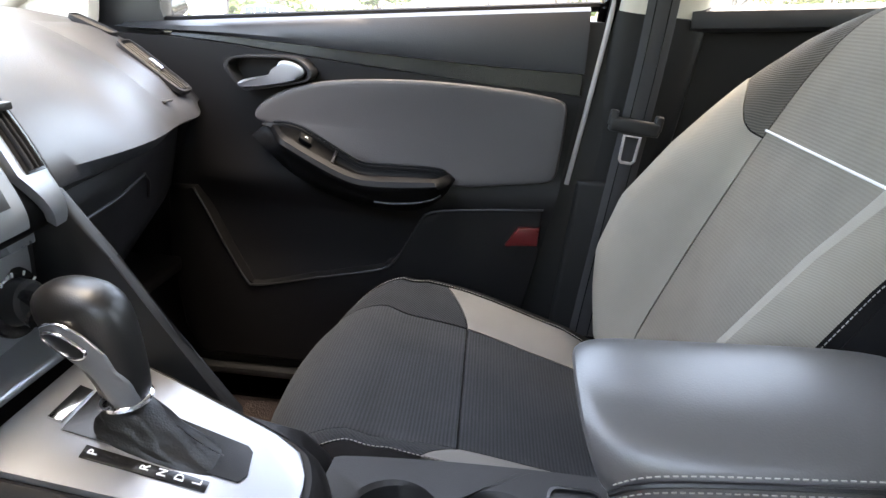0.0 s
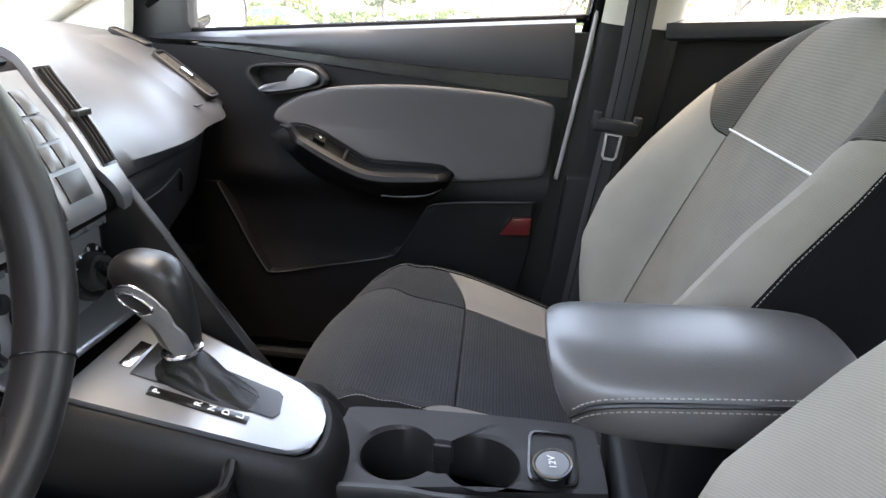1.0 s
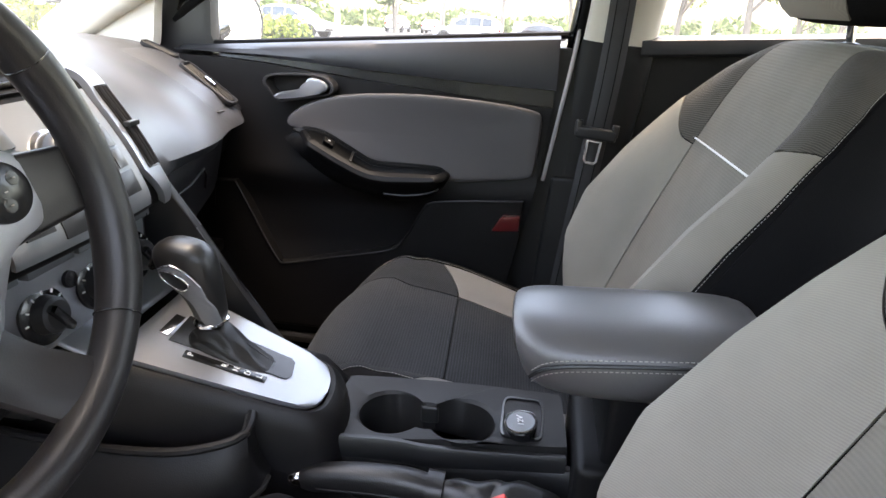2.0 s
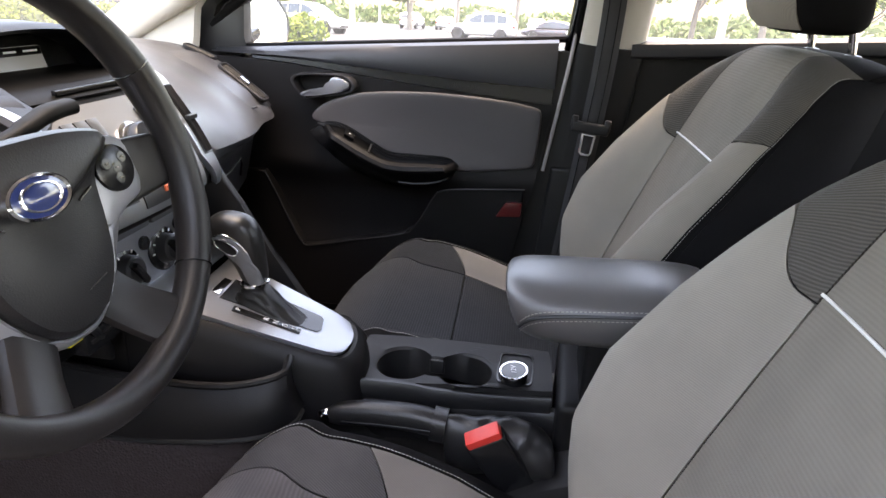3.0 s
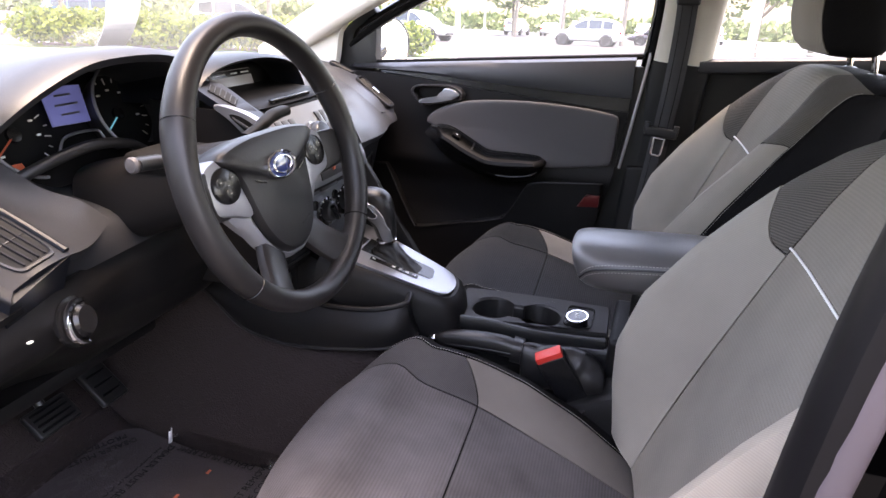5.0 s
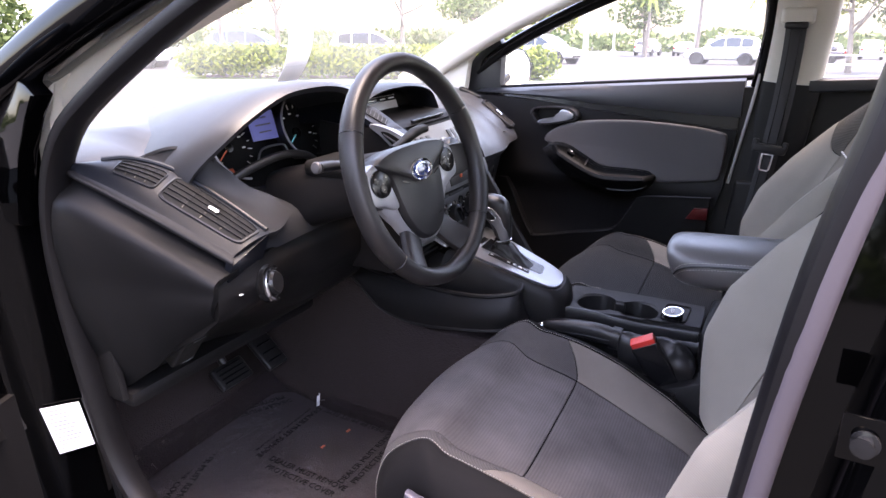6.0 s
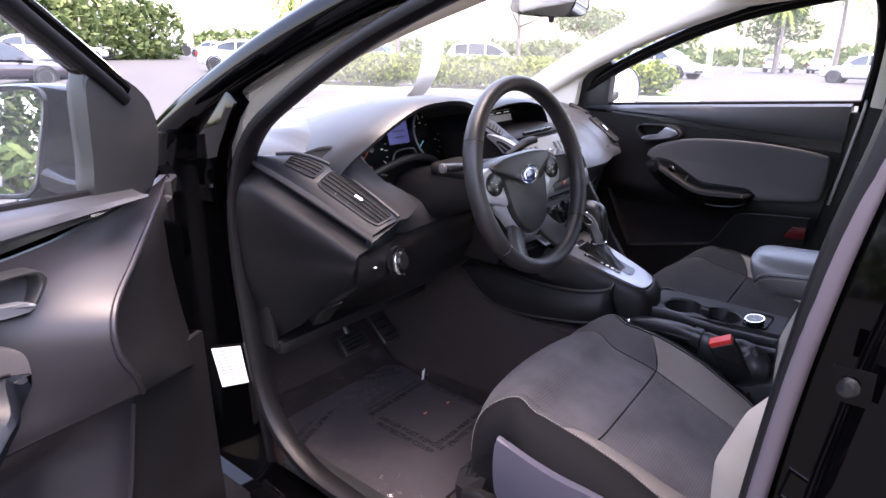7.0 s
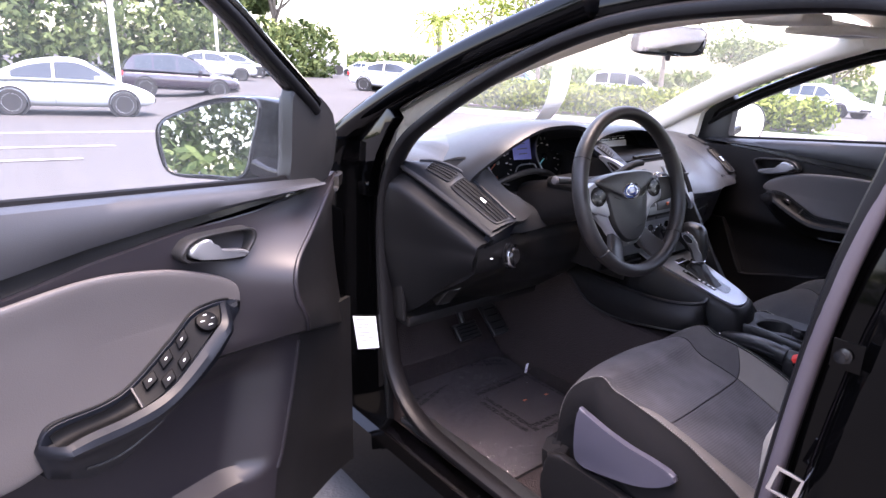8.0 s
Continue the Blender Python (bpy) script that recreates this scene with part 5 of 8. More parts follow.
def build_dash():
    d = thing("dashboard", "charcoal soft dashboard with silver centre trim", "dashboard", (-0.7, 0, 0.6))
    # profiles from the windscreen to the lower edge, by their place across the car
    prof = {
        0.70: [(-0.99, 1.035), (-0.86, 1.040), (-0.765, 1.032), (-0.70, 1.008), (-0.625, 0.965), (-0.565, 0.915), (-0.558, 0.898), (-0.60, 0.88)],
        0.57: [(-1.02, 1.050), (-0.86, 1.055), (-0.73, 1.040), (-0.645, 1.008), (-0.570, 0.963), (-0.508, 0.912), (-0.503, 0.892), (-0.56, 0.872)],
        0.30: [(-1.05, 1.060), (-0.86, 1.070), (-0.69, 1.058), (-0.58, 1.025), (-0.495, 0.975), (-0.438, 0.922), (-0.434, 0.898), (-0.49, 0.876)],
        0.07: [(-1.07, 1.065), (-0.86, 1.080), (-0.67, 1.072), (-0.55, 1.045), (-0.462, 0.995), (-0.405, 0.935), (-0.402, 0.905), (-0.45, 0.88)],
        -0.10: [(-1.08, 1.070), (-0.88, 1.085), (-0.74, 1.090), (-0.64, 1.070), (-0.60, 1.03), (-0.56, 0.95), (-0.50, 0.905), (-0.50, 0.88)],
        -0.17: [(-1.07, 1.070), (-0.88, 1.085), (-0.78, 1.095), (-0.70, 1.075), (-0.66, 1.02), (-0.62, 0.95), (-0.53, 0.92), (-0.50, 0.88)],
        -0.36: [(-1.05, 1.065), (-0.88, 1.085), (-0.80, 1.095), (-0.72, 1.075), (-0.68, 1.02), (-0.65, 0.955), (-0.53, 0.93), (-0.50, 0.88)],
        -0.52: [(-1.03, 1.055), (-0.88, 1.070), (-0.79, 1.075), (-0.69, 1.055), (-0.64, 1.02), (-0.58, 0.965), (-0.49, 0.925), (-0.49, 0.88)],
        -0.57: [(-1.02, 1.050), (-0.86, 1.058), (-0.73, 1.045), (-0.645, 1.010), (-0.570, 0.965), (-0.475, 0.905), (-0.468, 0.885), (-0.53, 0.872)],
        -0.70: [(-0.99, 1.035), (-0.86, 1.042), (-0.765, 1.035), (-0.72, 1.010), (-0.625, 0.960), (-0.500, 0.893), (-0.490, 0.878), (-0.55, 0.865)],
    }
    ys = sorted(prof)
    dense = {y: spline(prof[y], 30) for y in ys}

    def pad(u, v):
        y = -0.70 + 1.40 * v
        k = min(int(np.searchsorted(ys, y)), len(ys) - 1)
        k = max(k, 1)
        f = (y - ys[k - 1]) / (ys[k] - ys[k - 1])
        g = f * f * (3 - 2 * f)
        c = np.linspace(0, 1, 30)
        a, b = dense[ys[k - 1]], dense[ys[k]]
        x = np.interp(u, c, a[:, 0]) * (1 - g) + np.interp(u, c, b[:, 0]) * g
        z = np.interp(u, c, a[:, 1]) * (1 - g) + np.interp(u, c, b[:, 1]) * g
        return (float(x), max(y, -0.70 + 0.04 * smooth(u, 0.35, 0.5)), float(z))
    part("upper_pad", skin(pad, 40, 90, 0.012), PAD, d, "soft charcoal upper pad")
    # glove box and knee panels
    def glove(u, v):
        y = 0.10 + 0.56 * v
        x0 = lerp(y, (0.07, 0.30, 0.57, 0.70), (-0.430, -0.465, -0.545, -0.60))
        x = x0 - lerp(u, (0, 0.06, 0.45, 0.8, 1), (0.012, 0.0, 0.03, 0.11, 0.20))
        return (x, y, 0.885 - 0.30 * u)
    part("glove_box", skin(glove, 20, 14, 0.02, (1, 0, 0)), PLASTIC, d, "charcoal glove box lid")
    edge = [Vector(glove(0.14, v)) + Vector((0.003, 0, 0)) for v in np.linspace(0.0, 0.55, 20)] + [Vector(glove(0.20, 0.60)) + Vector((0.003, 0, 0)), Vector(glove(0.3, 0.62)) + Vector((0.003, 0, 0))]
    part("lid_edge", tube(edge, 0.0022, 6), SATIN, d)
    part("glove_floor", rbox((-1.15, 0.08, 0.57), (-0.62, 0.68, 0.60), 0.01), PLASTIC, d)
    part("glove_side", slab([(-0.45, 0.105, 0.885), (-0.47, 0.105, 0.74), (-0.60, 0.105, 0.59), (-1.1, 0.105, 0.59), (-1.1, 0.105, 0.95)], (0, -0.01, 0), 0), PLASTIC, d)

    def knee(u, v):
        y = -0.668 + 0.47 * v
        x0 = lerp(y, (-0.70, -0.57, -0.45, -0.2), (-0.448, -0.452, -0.50, -0.50))
        k = smooth(-y, 0.36, 0.56)
        x = x0 - lerp(u, (0, 0.10, 0.35, 0.62, 1), (0.012, 0.0, 0.006, 0.05, 0.20)) * (1 - k) - lerp(u, (0, 0.10, 0.24, 0.36, 0.55, 0.82, 1), (0.012, 0.0, 0.006, 0.045, 0.130, 0.235, 0.30)) * k
        return (x, y, 0.885 - 0.27 * u)
    part("knee_panel", skin(knee, 20, 14, 0.02, (1, 0, 0)), PLASTIC, d, "charcoal knee panel below the wheel")
    part("knee_floor", rbox((-1.15, -0.69, 0.60), (-0.69, -0.20, 0.63), 0.01), PLASTIC, d)
    # end cheeks by the doors
    for s in (-1, 1):
        o = [(-1.0, 1.03), (-0.86, 1.038), (-0.765, 1.03)] + ([(-0.70, 1.018), (-0.59, 0.968)] if s < 0 else [(-0.70, 1.0), (-0.62, 0.955)]) + ([(-0.50, 0.915), (-0.438, 0.885), (-0.452, 0.80), (-0.53, 0.70), (-0.69, 0.61), (-1.0, 0.61)] if s < 0 else [(-0.562, 0.905), (-0.61, 0.80), (-0.66, 0.70), (-0.76, 0.60), (-1.0, 0.60)])
        if s < 0:
            o = [(-1.0, 1.03), (-0.86, 1.038), (-0.765, 1.03), (-0.72, 1.0), (-0.70, 0.62), (-1.0, 0.61)]
        part("end_cheek", slab([(a, s * 0.688, b) for a, b in o], (0, s * 0.014, 0), 0.004), PLASTIC, d)
    # driver's vent facet: a raised blade that runs from the pillar down to the knee panel
    hi = Curve([(-0.706, -0.688, 1.047), (-0.692, -0.652, 1.047), (-0.666, -0.620, 1.045), (-0.613, -0.584, 1.023), (-0.528, -0.563, 0.976), (-0.445, -0.552, 0.930)])
    lo = Curve([(-0.706, -0.700, 1.042), (-0.690, -0.700, 1.036), (-0.655, -0.690, 1.022), (-0.609, -0.674, 0.999), (-0.541, -0.652, 0.963), (-0.448, -0.628, 0.915)])
    rim2 = Curve([(-0.712, -0.706, 1.034), (-0.690, -0.708, 1.028), (-0.651, -0.700, 1.012), (-0.602, -0.685, 0.987), (-0.534, -0.664, 0.950), (-0.441, -0.640, 0.903)])
    fn = Vector((0.50, -0.20, 0.84)).normalized()

    def blade(u, v):
        p, q = Vector(hi(u)), Vector(lo(u))
        return q.lerp(p, v) + fn * (0.006 * math.sin(math.pi * min(1, max(0, v))))
    part("vent_facet", skin(blade, 40, 12, 0.02, (0.3, 0, 1)), FACET, d, "charcoal facet round the side vents")
    part("facet_edge", skin(lambda u, v: Vector(lo(u)).lerp(Vector(rim2(u)), v) + Vector((0.004, -0.004, 0)) * math.sin(math.pi * min(1, max(0, v))), 40, 6, 0.012, (0.3, -1, 0)), PLASTIC, d, "dark rounded edge of the facet")
    shelf = Curve([(-0.720, -0.595, 1.030), (-0.650, -0.575, 1.056), (-0.615, -0.558, 1.058), (-0.588, -0.537, 1.045), (-0.572, -0.511, 1.014), (-0.555, -0.483, 0.980), (-0.535, -0.447, 0.955), (-0.51, -0.43, 0.925)])

    def valley(u, v):
        p, q = Vector(hi(0.24 + 0.76 * min(1, max(0, u)))), Vector(shelf(u))
        return p.lerp(q, v) + Vector((0.0, 0.0, -0.010 * math.sin(math.pi * min(1, max(0, v)))))
    part("facet_flank", skin(valley, 30, 12, 0.012, (0.5, 0, 1)), PAD, d, "soft slope between the vents and the instruments")
    part("shelf_wall", skin(lambda u, v: Vector(shelf(u)).lerp(Vector(shelf(u)) + Vector((-0.07, 0.02, -0.045)), v), 24, 4, 0.006, (0.5, 1, 0)), PLASTIC, d)
    part("facet_ridge", tube([Vector(hi(u)) + fn * 0.001 for u in np.linspace(0.1, 0.98, 40)], 0.0045, 8), FACET, d)
    part("facet_nose", skin(lambda u, v: Vector(hi(1)).lerp(Vector(rim2(1)), u) + Vector((-0.03, 0.0, -0.06)) * v, 8, 6, 0.012, (1, 0, 0)), FACET, d)

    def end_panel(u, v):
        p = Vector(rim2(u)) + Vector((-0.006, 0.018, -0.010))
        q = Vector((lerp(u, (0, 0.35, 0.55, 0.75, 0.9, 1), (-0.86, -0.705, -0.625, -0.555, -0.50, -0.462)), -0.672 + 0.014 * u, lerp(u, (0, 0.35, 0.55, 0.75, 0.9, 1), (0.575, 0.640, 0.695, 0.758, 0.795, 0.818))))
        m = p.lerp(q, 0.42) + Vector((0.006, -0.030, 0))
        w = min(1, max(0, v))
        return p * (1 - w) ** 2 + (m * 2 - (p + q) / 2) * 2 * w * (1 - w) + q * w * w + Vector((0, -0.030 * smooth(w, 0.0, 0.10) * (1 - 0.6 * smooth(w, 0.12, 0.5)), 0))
    # darker, duller plastic than the dash around it puts shade on this end
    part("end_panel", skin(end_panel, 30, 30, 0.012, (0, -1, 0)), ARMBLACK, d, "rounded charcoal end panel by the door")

    def inset_vent(u0, u1, v0, v1, slats, name, tab):
        """A louvred outlet let into the facet."""
        on = lambda a, b, h=0.0: blade(u0 + (u1 - u0) * (0.5 + a / 2), v0 + (v1 - v0) * (0.5 + b / 2)) + fn * h
        out = oval(1, 1, 44, 7)
        v = part(name, loft([[on(a * k, b * k2, h) for a, b in out] for k, k2, h in ((1.07, 1.16, -0.003), (1.06, 1.14, 0.0028), (1.02, 1.05, 0.0034), (1.0, 1.0, 0.001), (0.98, 0.96, -0.004))], cap=False), SATIN, d, "black louvred air vent let into the facet")
        part("throat", loft([[on(a * k, b * k, 0.0012) for a, b in out] for k in (1.0, 0.6, 0.1)]), PRINT, v)
        for i in range(slats):
            b = -1 + 2 * (i + 1) / (slats + 1)
            part("slat", sweep([on(a, b, 0.0016) for a in np.linspace(-0.97, 0.97, 10)], oval(0.0012, 0.0022, 8, 3), up=fn), PLASTIC, v)
        for a in (-0.45, 0.0, 0.5):
            part("louvre", sweep([on(a, b, 0.0014) for b in (-0.95, 0, 0.95)], oval(0.0008, 0.0015, 6), up=fn), GLOSSY, v)
        if tab:
            part("thumb_tab", sweep([on(a, 0.05, 0.0045) for a in (-0.02, 0.10, 0.2)], oval(0.0055, 0.0035, 10, 4), up=fn), CHROME, v, "bright thumb tab")
    inset_vent(0.48, 0.96, 0.27, 0.86, 4, "side_vent", True)
    inset_vent(0.215, 0.43, 0.36, 0.82, 3, "demister_vent", False)

    def facet(u, v):
        a = pad(lerp(u, (0, 1), (0.50, 0.83)), 0.5 + lerp(v, (0, 1), (0.345, 0.492)))
        k = 0.008 * min(1, 6 * u) * min(1, 6 * (1 - u)) * min(1, 5 * v) * max(0.0, min(1, 5 * (1 - v))) ** 0.5
        return Vector(a) + Vector((0.6, 0, 0.8)) * k
    part("vent_facet", skin(facet, 16, 12, 0.012), PAD, d, "charcoal facet round the side vents")
    build_vent(d, (-0.566, 0.578, 0.970), (0.80, 0.02, -0.60), (0.0, 1, 0.0), 0.115, 0.034, 4)
    build_vent(d, (-0.680, 0.606, 1.028), (0.92, 0.0, -0.36), (0.0, 1, 0.0), 0.070, 0.022, 3, False, "demister_vent")
    part("airbag_mark", rbox((-0.512, 0.492, 0.9285), (-0.504, 0.512, 0.931), 0.0005), SATIN, d)
    # instrument hood
    arch = spline([(-0.600, 0.985), (-0.582, 1.035), (-0.53, 1.095), (-0.44, 1.138), (-0.36, 1.148), (-0.27, 1.142), (-0.205, 1.115), (-0.175, 1.07), (-0.168, 1.01)], 40)
    rings = []
    for x, k, dz in ((-0.90, 0.72, -0.035), (-0.80, 0.86, -0.022), (-0.70, 0.96, -0.006), (-0.60, 1.0, 0.0), (-0.548, 1.0, -0.002), (-0.538, 0.985, -0.008), (-0.545, 0.965, -0.016), (-0.60, 0.95, -0.018), (-0.69, 0.90, -0.03)):
        rings.append([Vector((x + 0.035 * smooth(b, 1.02, 1.15) * (x > -0.75) - 0.05 * (1 - smooth(b, 0.98, 1.10)) * (x > -0.75), -0.365 + (a + 0.365) * k, 0.98 + (b - 0.98) * (0.4 + 0.6 * k) + dz)) for a, b in arch])
    part("instrument_hood", loft(rings, cap=False, wrap=False), PAD, d, "soft charcoal instrument hood")
    # instrument cluster
    n = Vector((0.93, 0.0, 0.36)).normalized()
    up = Vector((-0.36, 0, 0.93)).normalized()
    c0 = Vector((-0.655, -0.382, 1.03))
    at = lambda a, b, h=0.0: c0 + Vector((0, a, 0)) + up * b + n * h
    bg = spline([at(a + 0.03, b) for a, b in ((-0.185, -0.060), (-0.185, 0.02), (-0.14, 0.070), (0, 0.090), (0.14, 0.070), (0.185, 0.02), (0.185, -0.060), (0, -0.085))], 40, True)
    clus = part("instrument_panel", slab([Vector(p) for p in bg], n * 0.004, 0), PRINT, d, "black instrument panel with two round dials")
    for s, ca, r in ((-1, -0.055, 0.070), (1, 0.132, 0.074)):
        o = at(ca, 0.0, 0.006)
        spin = lambda t, k, h: o + Vector((0, k * math.cos(t), 0)) + up * k * math.sin(t) + n * h
        a0, a1 = (radians(50), radians(262)) if s < 0 else (radians(-60), radians(238))
        arc = np.linspace(a0, a1, 56)
        part("dial_cone", loft([[spin(t, k, h) for t in arc] for k, h in ((r * 0.86, 0.004), (r * 0.96, 0.036), (r, 0.042))], cap=False, wrap=False), SATIN, clus, "dark cone round the dial")
        part("dial_ring", tube([spin(t, r, 0.043) for t in arc], 0.0024, 8, up=n), SILVER, clus, "bright dial ring")
        part("dial_face", lathe([(0, 0), (r * 0.86, 0.0), (r * 0.86, 0.001), (0, 0.001)], o, n, 36), PRINT, clus, "black dial face")
        for i in range(17):
            t = radians(225 - 16.9 * i)
            part("tick", tube([spin(t, r * (0.66 if i % 2 == 0 else 0.72), 0.002), spin(t, r * 0.80, 0.002)], 0.0009, 6, up=n), WHITE, clus)
        for i in range(8):
            t = radians(222 - 33 * i)
            q = spin(t, r * 0.54, 0.002)
            part("dial_number", tube([q - Vector((0, 0.003, 0)), q + Vector((0, 0.003, 0))], 0.0016, 6, up=n), WHITE, clus)
        t = radians(215)
        part("pointer", tube([spin(t, r * 0.12, 0.005), spin(t, r * 0.62, 0.005)], 0.0013, 8, up=n), CYAN if s > 0 else ORANGE, clus)
        part("pointer_hub", lathe([(0, 0), (0.011, 0), (0.010, 0.006), (0, 0.007)], o, n, 20), GLOSSY, clus)
    scr = [at(a, b, 0.022) for a, b in ((-0.004, -0.002), (0.062, -0.004), (0.070, 0.052), (0.002, 0.055))]
    part("info_display", slab(scr, n * 0.003, 0.001), LCD, clus, "lit blue information display")
    for b, w in ((0.040, 0.014), (0.026, 0.020), (0.012, 0.016)):
        part("display_bar", slab([at(0.033 - w, b - 0.0015, 0.0255), at(0.033 + w, b - 0.0015, 0.0255), at(0.033 + w, b + 0.0015, 0.0255), at(0.033 - w, b + 0.0015, 0.0255)], n * 0.0004, 0), LCD2, clus)
    small = spline([at(-0.028, -0.052, 0.036), at(-0.004, -0.022, 0.036), at(0.050, -0.020, 0.036), at(0.060, -0.030, 0.036), at(0.062, -0.050, 0.036)], 30)
    part("small_ring", tube(small, 0.002, 8, up=n), SILVER, clus, "bright frame of the small gauge")
    part("small_pointer", tube([at(0.010, -0.042, 0.013), at(0.034, -0.034, 0.013)], 0.0014, 6, up=n), CYAN, clus)
    part("red_zone", slab([at(-0.080, -0.050, 0.009), at(-0.060, -0.052, 0.009), at(-0.063, -0.039, 0.009), at(-0.077, -0.038, 0.009)], n * 0.0005, 0), ORANGE, clus)
    part("cluster_brow", sweep(spline([at(-0.15, -0.075, 0.02), at(-0.08, -0.055, 0.06), at(0, -0.045, 0.075), at(0.08, -0.055, 0.06), at(0.15, -0.075, 0.02)], 24), oval(0.008, 0.006, 12), up=n), SATIN, d)
    # light switch
    part("light_bezel", lathe([(0.0, -0.004), (0.031, -0.004), (0.032, 0.002), (0.026, 0.004), (0, 0.004)], (-0.455, -0.560, 0.842), (0.93, 0.27, 0.22), 30), GLOSSY, d)
    part("light_knob", lathe([(0.0, 0.004), (0.022, 0.004), (0.021, 0.014), (0.017, 0.018), (0, 0.018)], (-0.453, -0.560, 0.843), (0.93, 0.27, 0.22), 30), GLOSSY, d, "round light switch")
    arc = [Vector((-0.441, -0.560, 0.8455)) + Vector((-0.0057 * math.sin(t) - 0.0070 * math.cos(t), 0.0245 * math.cos(t), 0.0255 * math.sin(t))) for t in np.linspace(radians(55), radians(265), 24)]
    part("knob_ring", sweep(arc, oval(0.0034, 0.0045, 8), up=(0.93, 0.27, 0.22)), CHROME, d, "bright arc round the light switch")
    part("switch_mark", rbox((-0.452, -0.626, 0.847), (-0.4475, -0.620, 0.8485), 0), WHITE, d)
    # bonnet release
    m = Matrix.Translation((-0.632, -0.606, 0.702)) @ Euler((0, radians(40), 0)).to_matrix().to_4x4()
    part("bonnet_release", rbox((-0.014, -0.026, -0.040), (0.012, 0.024, 0.038), 0.006, 3, m), TRIM, d, "black bonnet release handle")
    for z in (-0.036, 0.034):
        part("release_edge", rbox((0.010, -0.006, z - 0.001), (0.0130, 0.020, z + 0.001), 0, 1, m), DARKSILVER, d)
    return d


def build_stack():
    s = thing("centre_stack", "silver-trimmed centre stack with radio, vents and heater knobs", "centre stack", (-0.45, -0.085, 0.75))
    Y0, Y1, YC = -0.235, 0.065, -0.085
    face = Curve([(-0.590, 1.060), (-0.545, 1.055), (-0.500, 1.052), (-0.440, 1.048), (-0.415, 1.020), (-0.388, 0.980), (-0.368, 0.940), (-0.362, 0.915), (-0.372, 0.898), (-0.398, 0.888), (-0.402, 0.86), (-0.405, 0.83), (-0.412, 0.80), (-0.425, 0.775), (-0.43, 0.75)])

    def front(u, v, lift=0.0):
        x, z = face(u)
        y = Y0 + (Y1 - Y0) * v
        a, b = face(min(1, u + 0.01)), face(max(0, u - 0.01))
        t = Vector((a[0] - b[0], 0, a[1] - b[1])).normalized()
        nn = Vector((-t.z, 0, t.x))
        if nn.x < 0:
            nn = -nn
        bow = 0.012 * (1 - ((y - YC) / 0.16) ** 2)
        return Vector((x + bow, y, z)) + nn * lift
    U = lambda z: face.find(1, z)
    part("stack_body", skin(front, 60, 24, 0.03, (1, 0, 0.4)), JET, s, "dark satin centre stack")
    for v in (0.0, 1.0):
        o = [Vector(front(u, v)) for u in np.linspace(0, 1, 30)] + [Vector((-0.60, front(0, v).y, 0.75))]
        part("stack_cheek", slab(o, (0, 0.006 if v else -0.006, 0), 0), PLASTIC, s)
    # display in its hood
    m = Matrix.Translation((-0.575, -0.045, 1.064)) @ Euler((0, radians(-16), 0)).to_matrix().to_4x4()
    part("display_housing", rbox((-0.02, -0.16, -0.046), (0.004, 0.15, 0.042), 0.008, 3, m), GLOSSY, s)
    part("display", rbox((0.0, -0.060, -0.032), (0.0065, 0.062, 0.022), 0.002, 2, m), LCD3, s, "pale grey multi-line display")
    part("display_band", rbox((0.006, -0.058, 0.010), (0.0071, 0.060, 0.021), 0, 1, m), GLOSSY, s)
    for a, w in ((-0.035, 0.018), (0.008, 0.010), (0.042, 0.012)):
        part("display_bar", rbox((0.007, a - w, 0.0140), (0.0076, a + w, 0.0165), 0, 1, m), WHITE, s)
    hood = spline([(-0.150, 1.050), (-0.135, 1.092), (-0.06, 1.118), (0.06, 1.120), (0.15, 1.098), (0.190, 1.040)], 28)
    part("display_hood", loft([[Vector((x, YC + a * k, 1.04 + (b - 1.04) * k2)) for a, b in hood] for x, k, k2 in ((-0.80, 0.85, 0.65), (-0.68, 0.95, 0.9), (-0.56, 1.0, 1.0), (-0.508, 1.0, 0.97), (-0.500, 0.97, 0.90), (-0.508, 0.94, 0.84), (-0.60, 0.93, 0.82))], cap=False, wrap=False), FACET, s, "dark hood over the display")
    # silver fascia: a band down each side and the cross pieces
    for v0, v1, sd in ((0.86, 1.02, 1), (-0.02, 0.14, -1)):
        def band(u, v):
            uu = lerp(u, (0, 1), (U(1.050), U(0.905)))
            w = lerp(u, (0, 0.3, 0.75, 1.0), (0.85, 1.0, 1.0, 0.45))
            a, b = (v1 - (v1 - v0) * w, v1) if sd > 0 else (v0, v0 + (v1 - v0) * w)
            p = front(uu, a + (b - a) * v, 0.0085)
            return p + Vector((-0.012 * smooth(v if sd > 0 else 1 - v, 0.7, 1.0), 0, -0.004 * smooth(v if sd > 0 else 1 - v, 0.7, 1)))
        part("side_fascia", skin(band, 40, 10, 0.010, (1, 0, 0.4)), SILVER if sd > 0 else FACET, s, "satin silver side fascia" if sd > 0 else "dark side fascia")
        p = [front(u, (v0 + v1) / 2 - 0.012 * sd, 0.009) for u in np.linspace(U(1.034), U(0.945), 9)]
        vent = part("stack_vent", sweep(p, oval(0.0115, 0.0022, 16, 4), up=(1, 0, 0.5)), GLOSSY, s, "tall black air vent")
        for k in (-0.006, 0.0, 0.006):
            q = [front(u, (v0 + v1) / 2 - 0.012 * sd + k / 0.3, 0.012) for u in np.linspace(U(1.032), U(0.947), 9)]
            part("slat", sweep(q, oval(0.0011, 0.0022, 8), up=(1, 0, 0.5)), SATIN, vent)
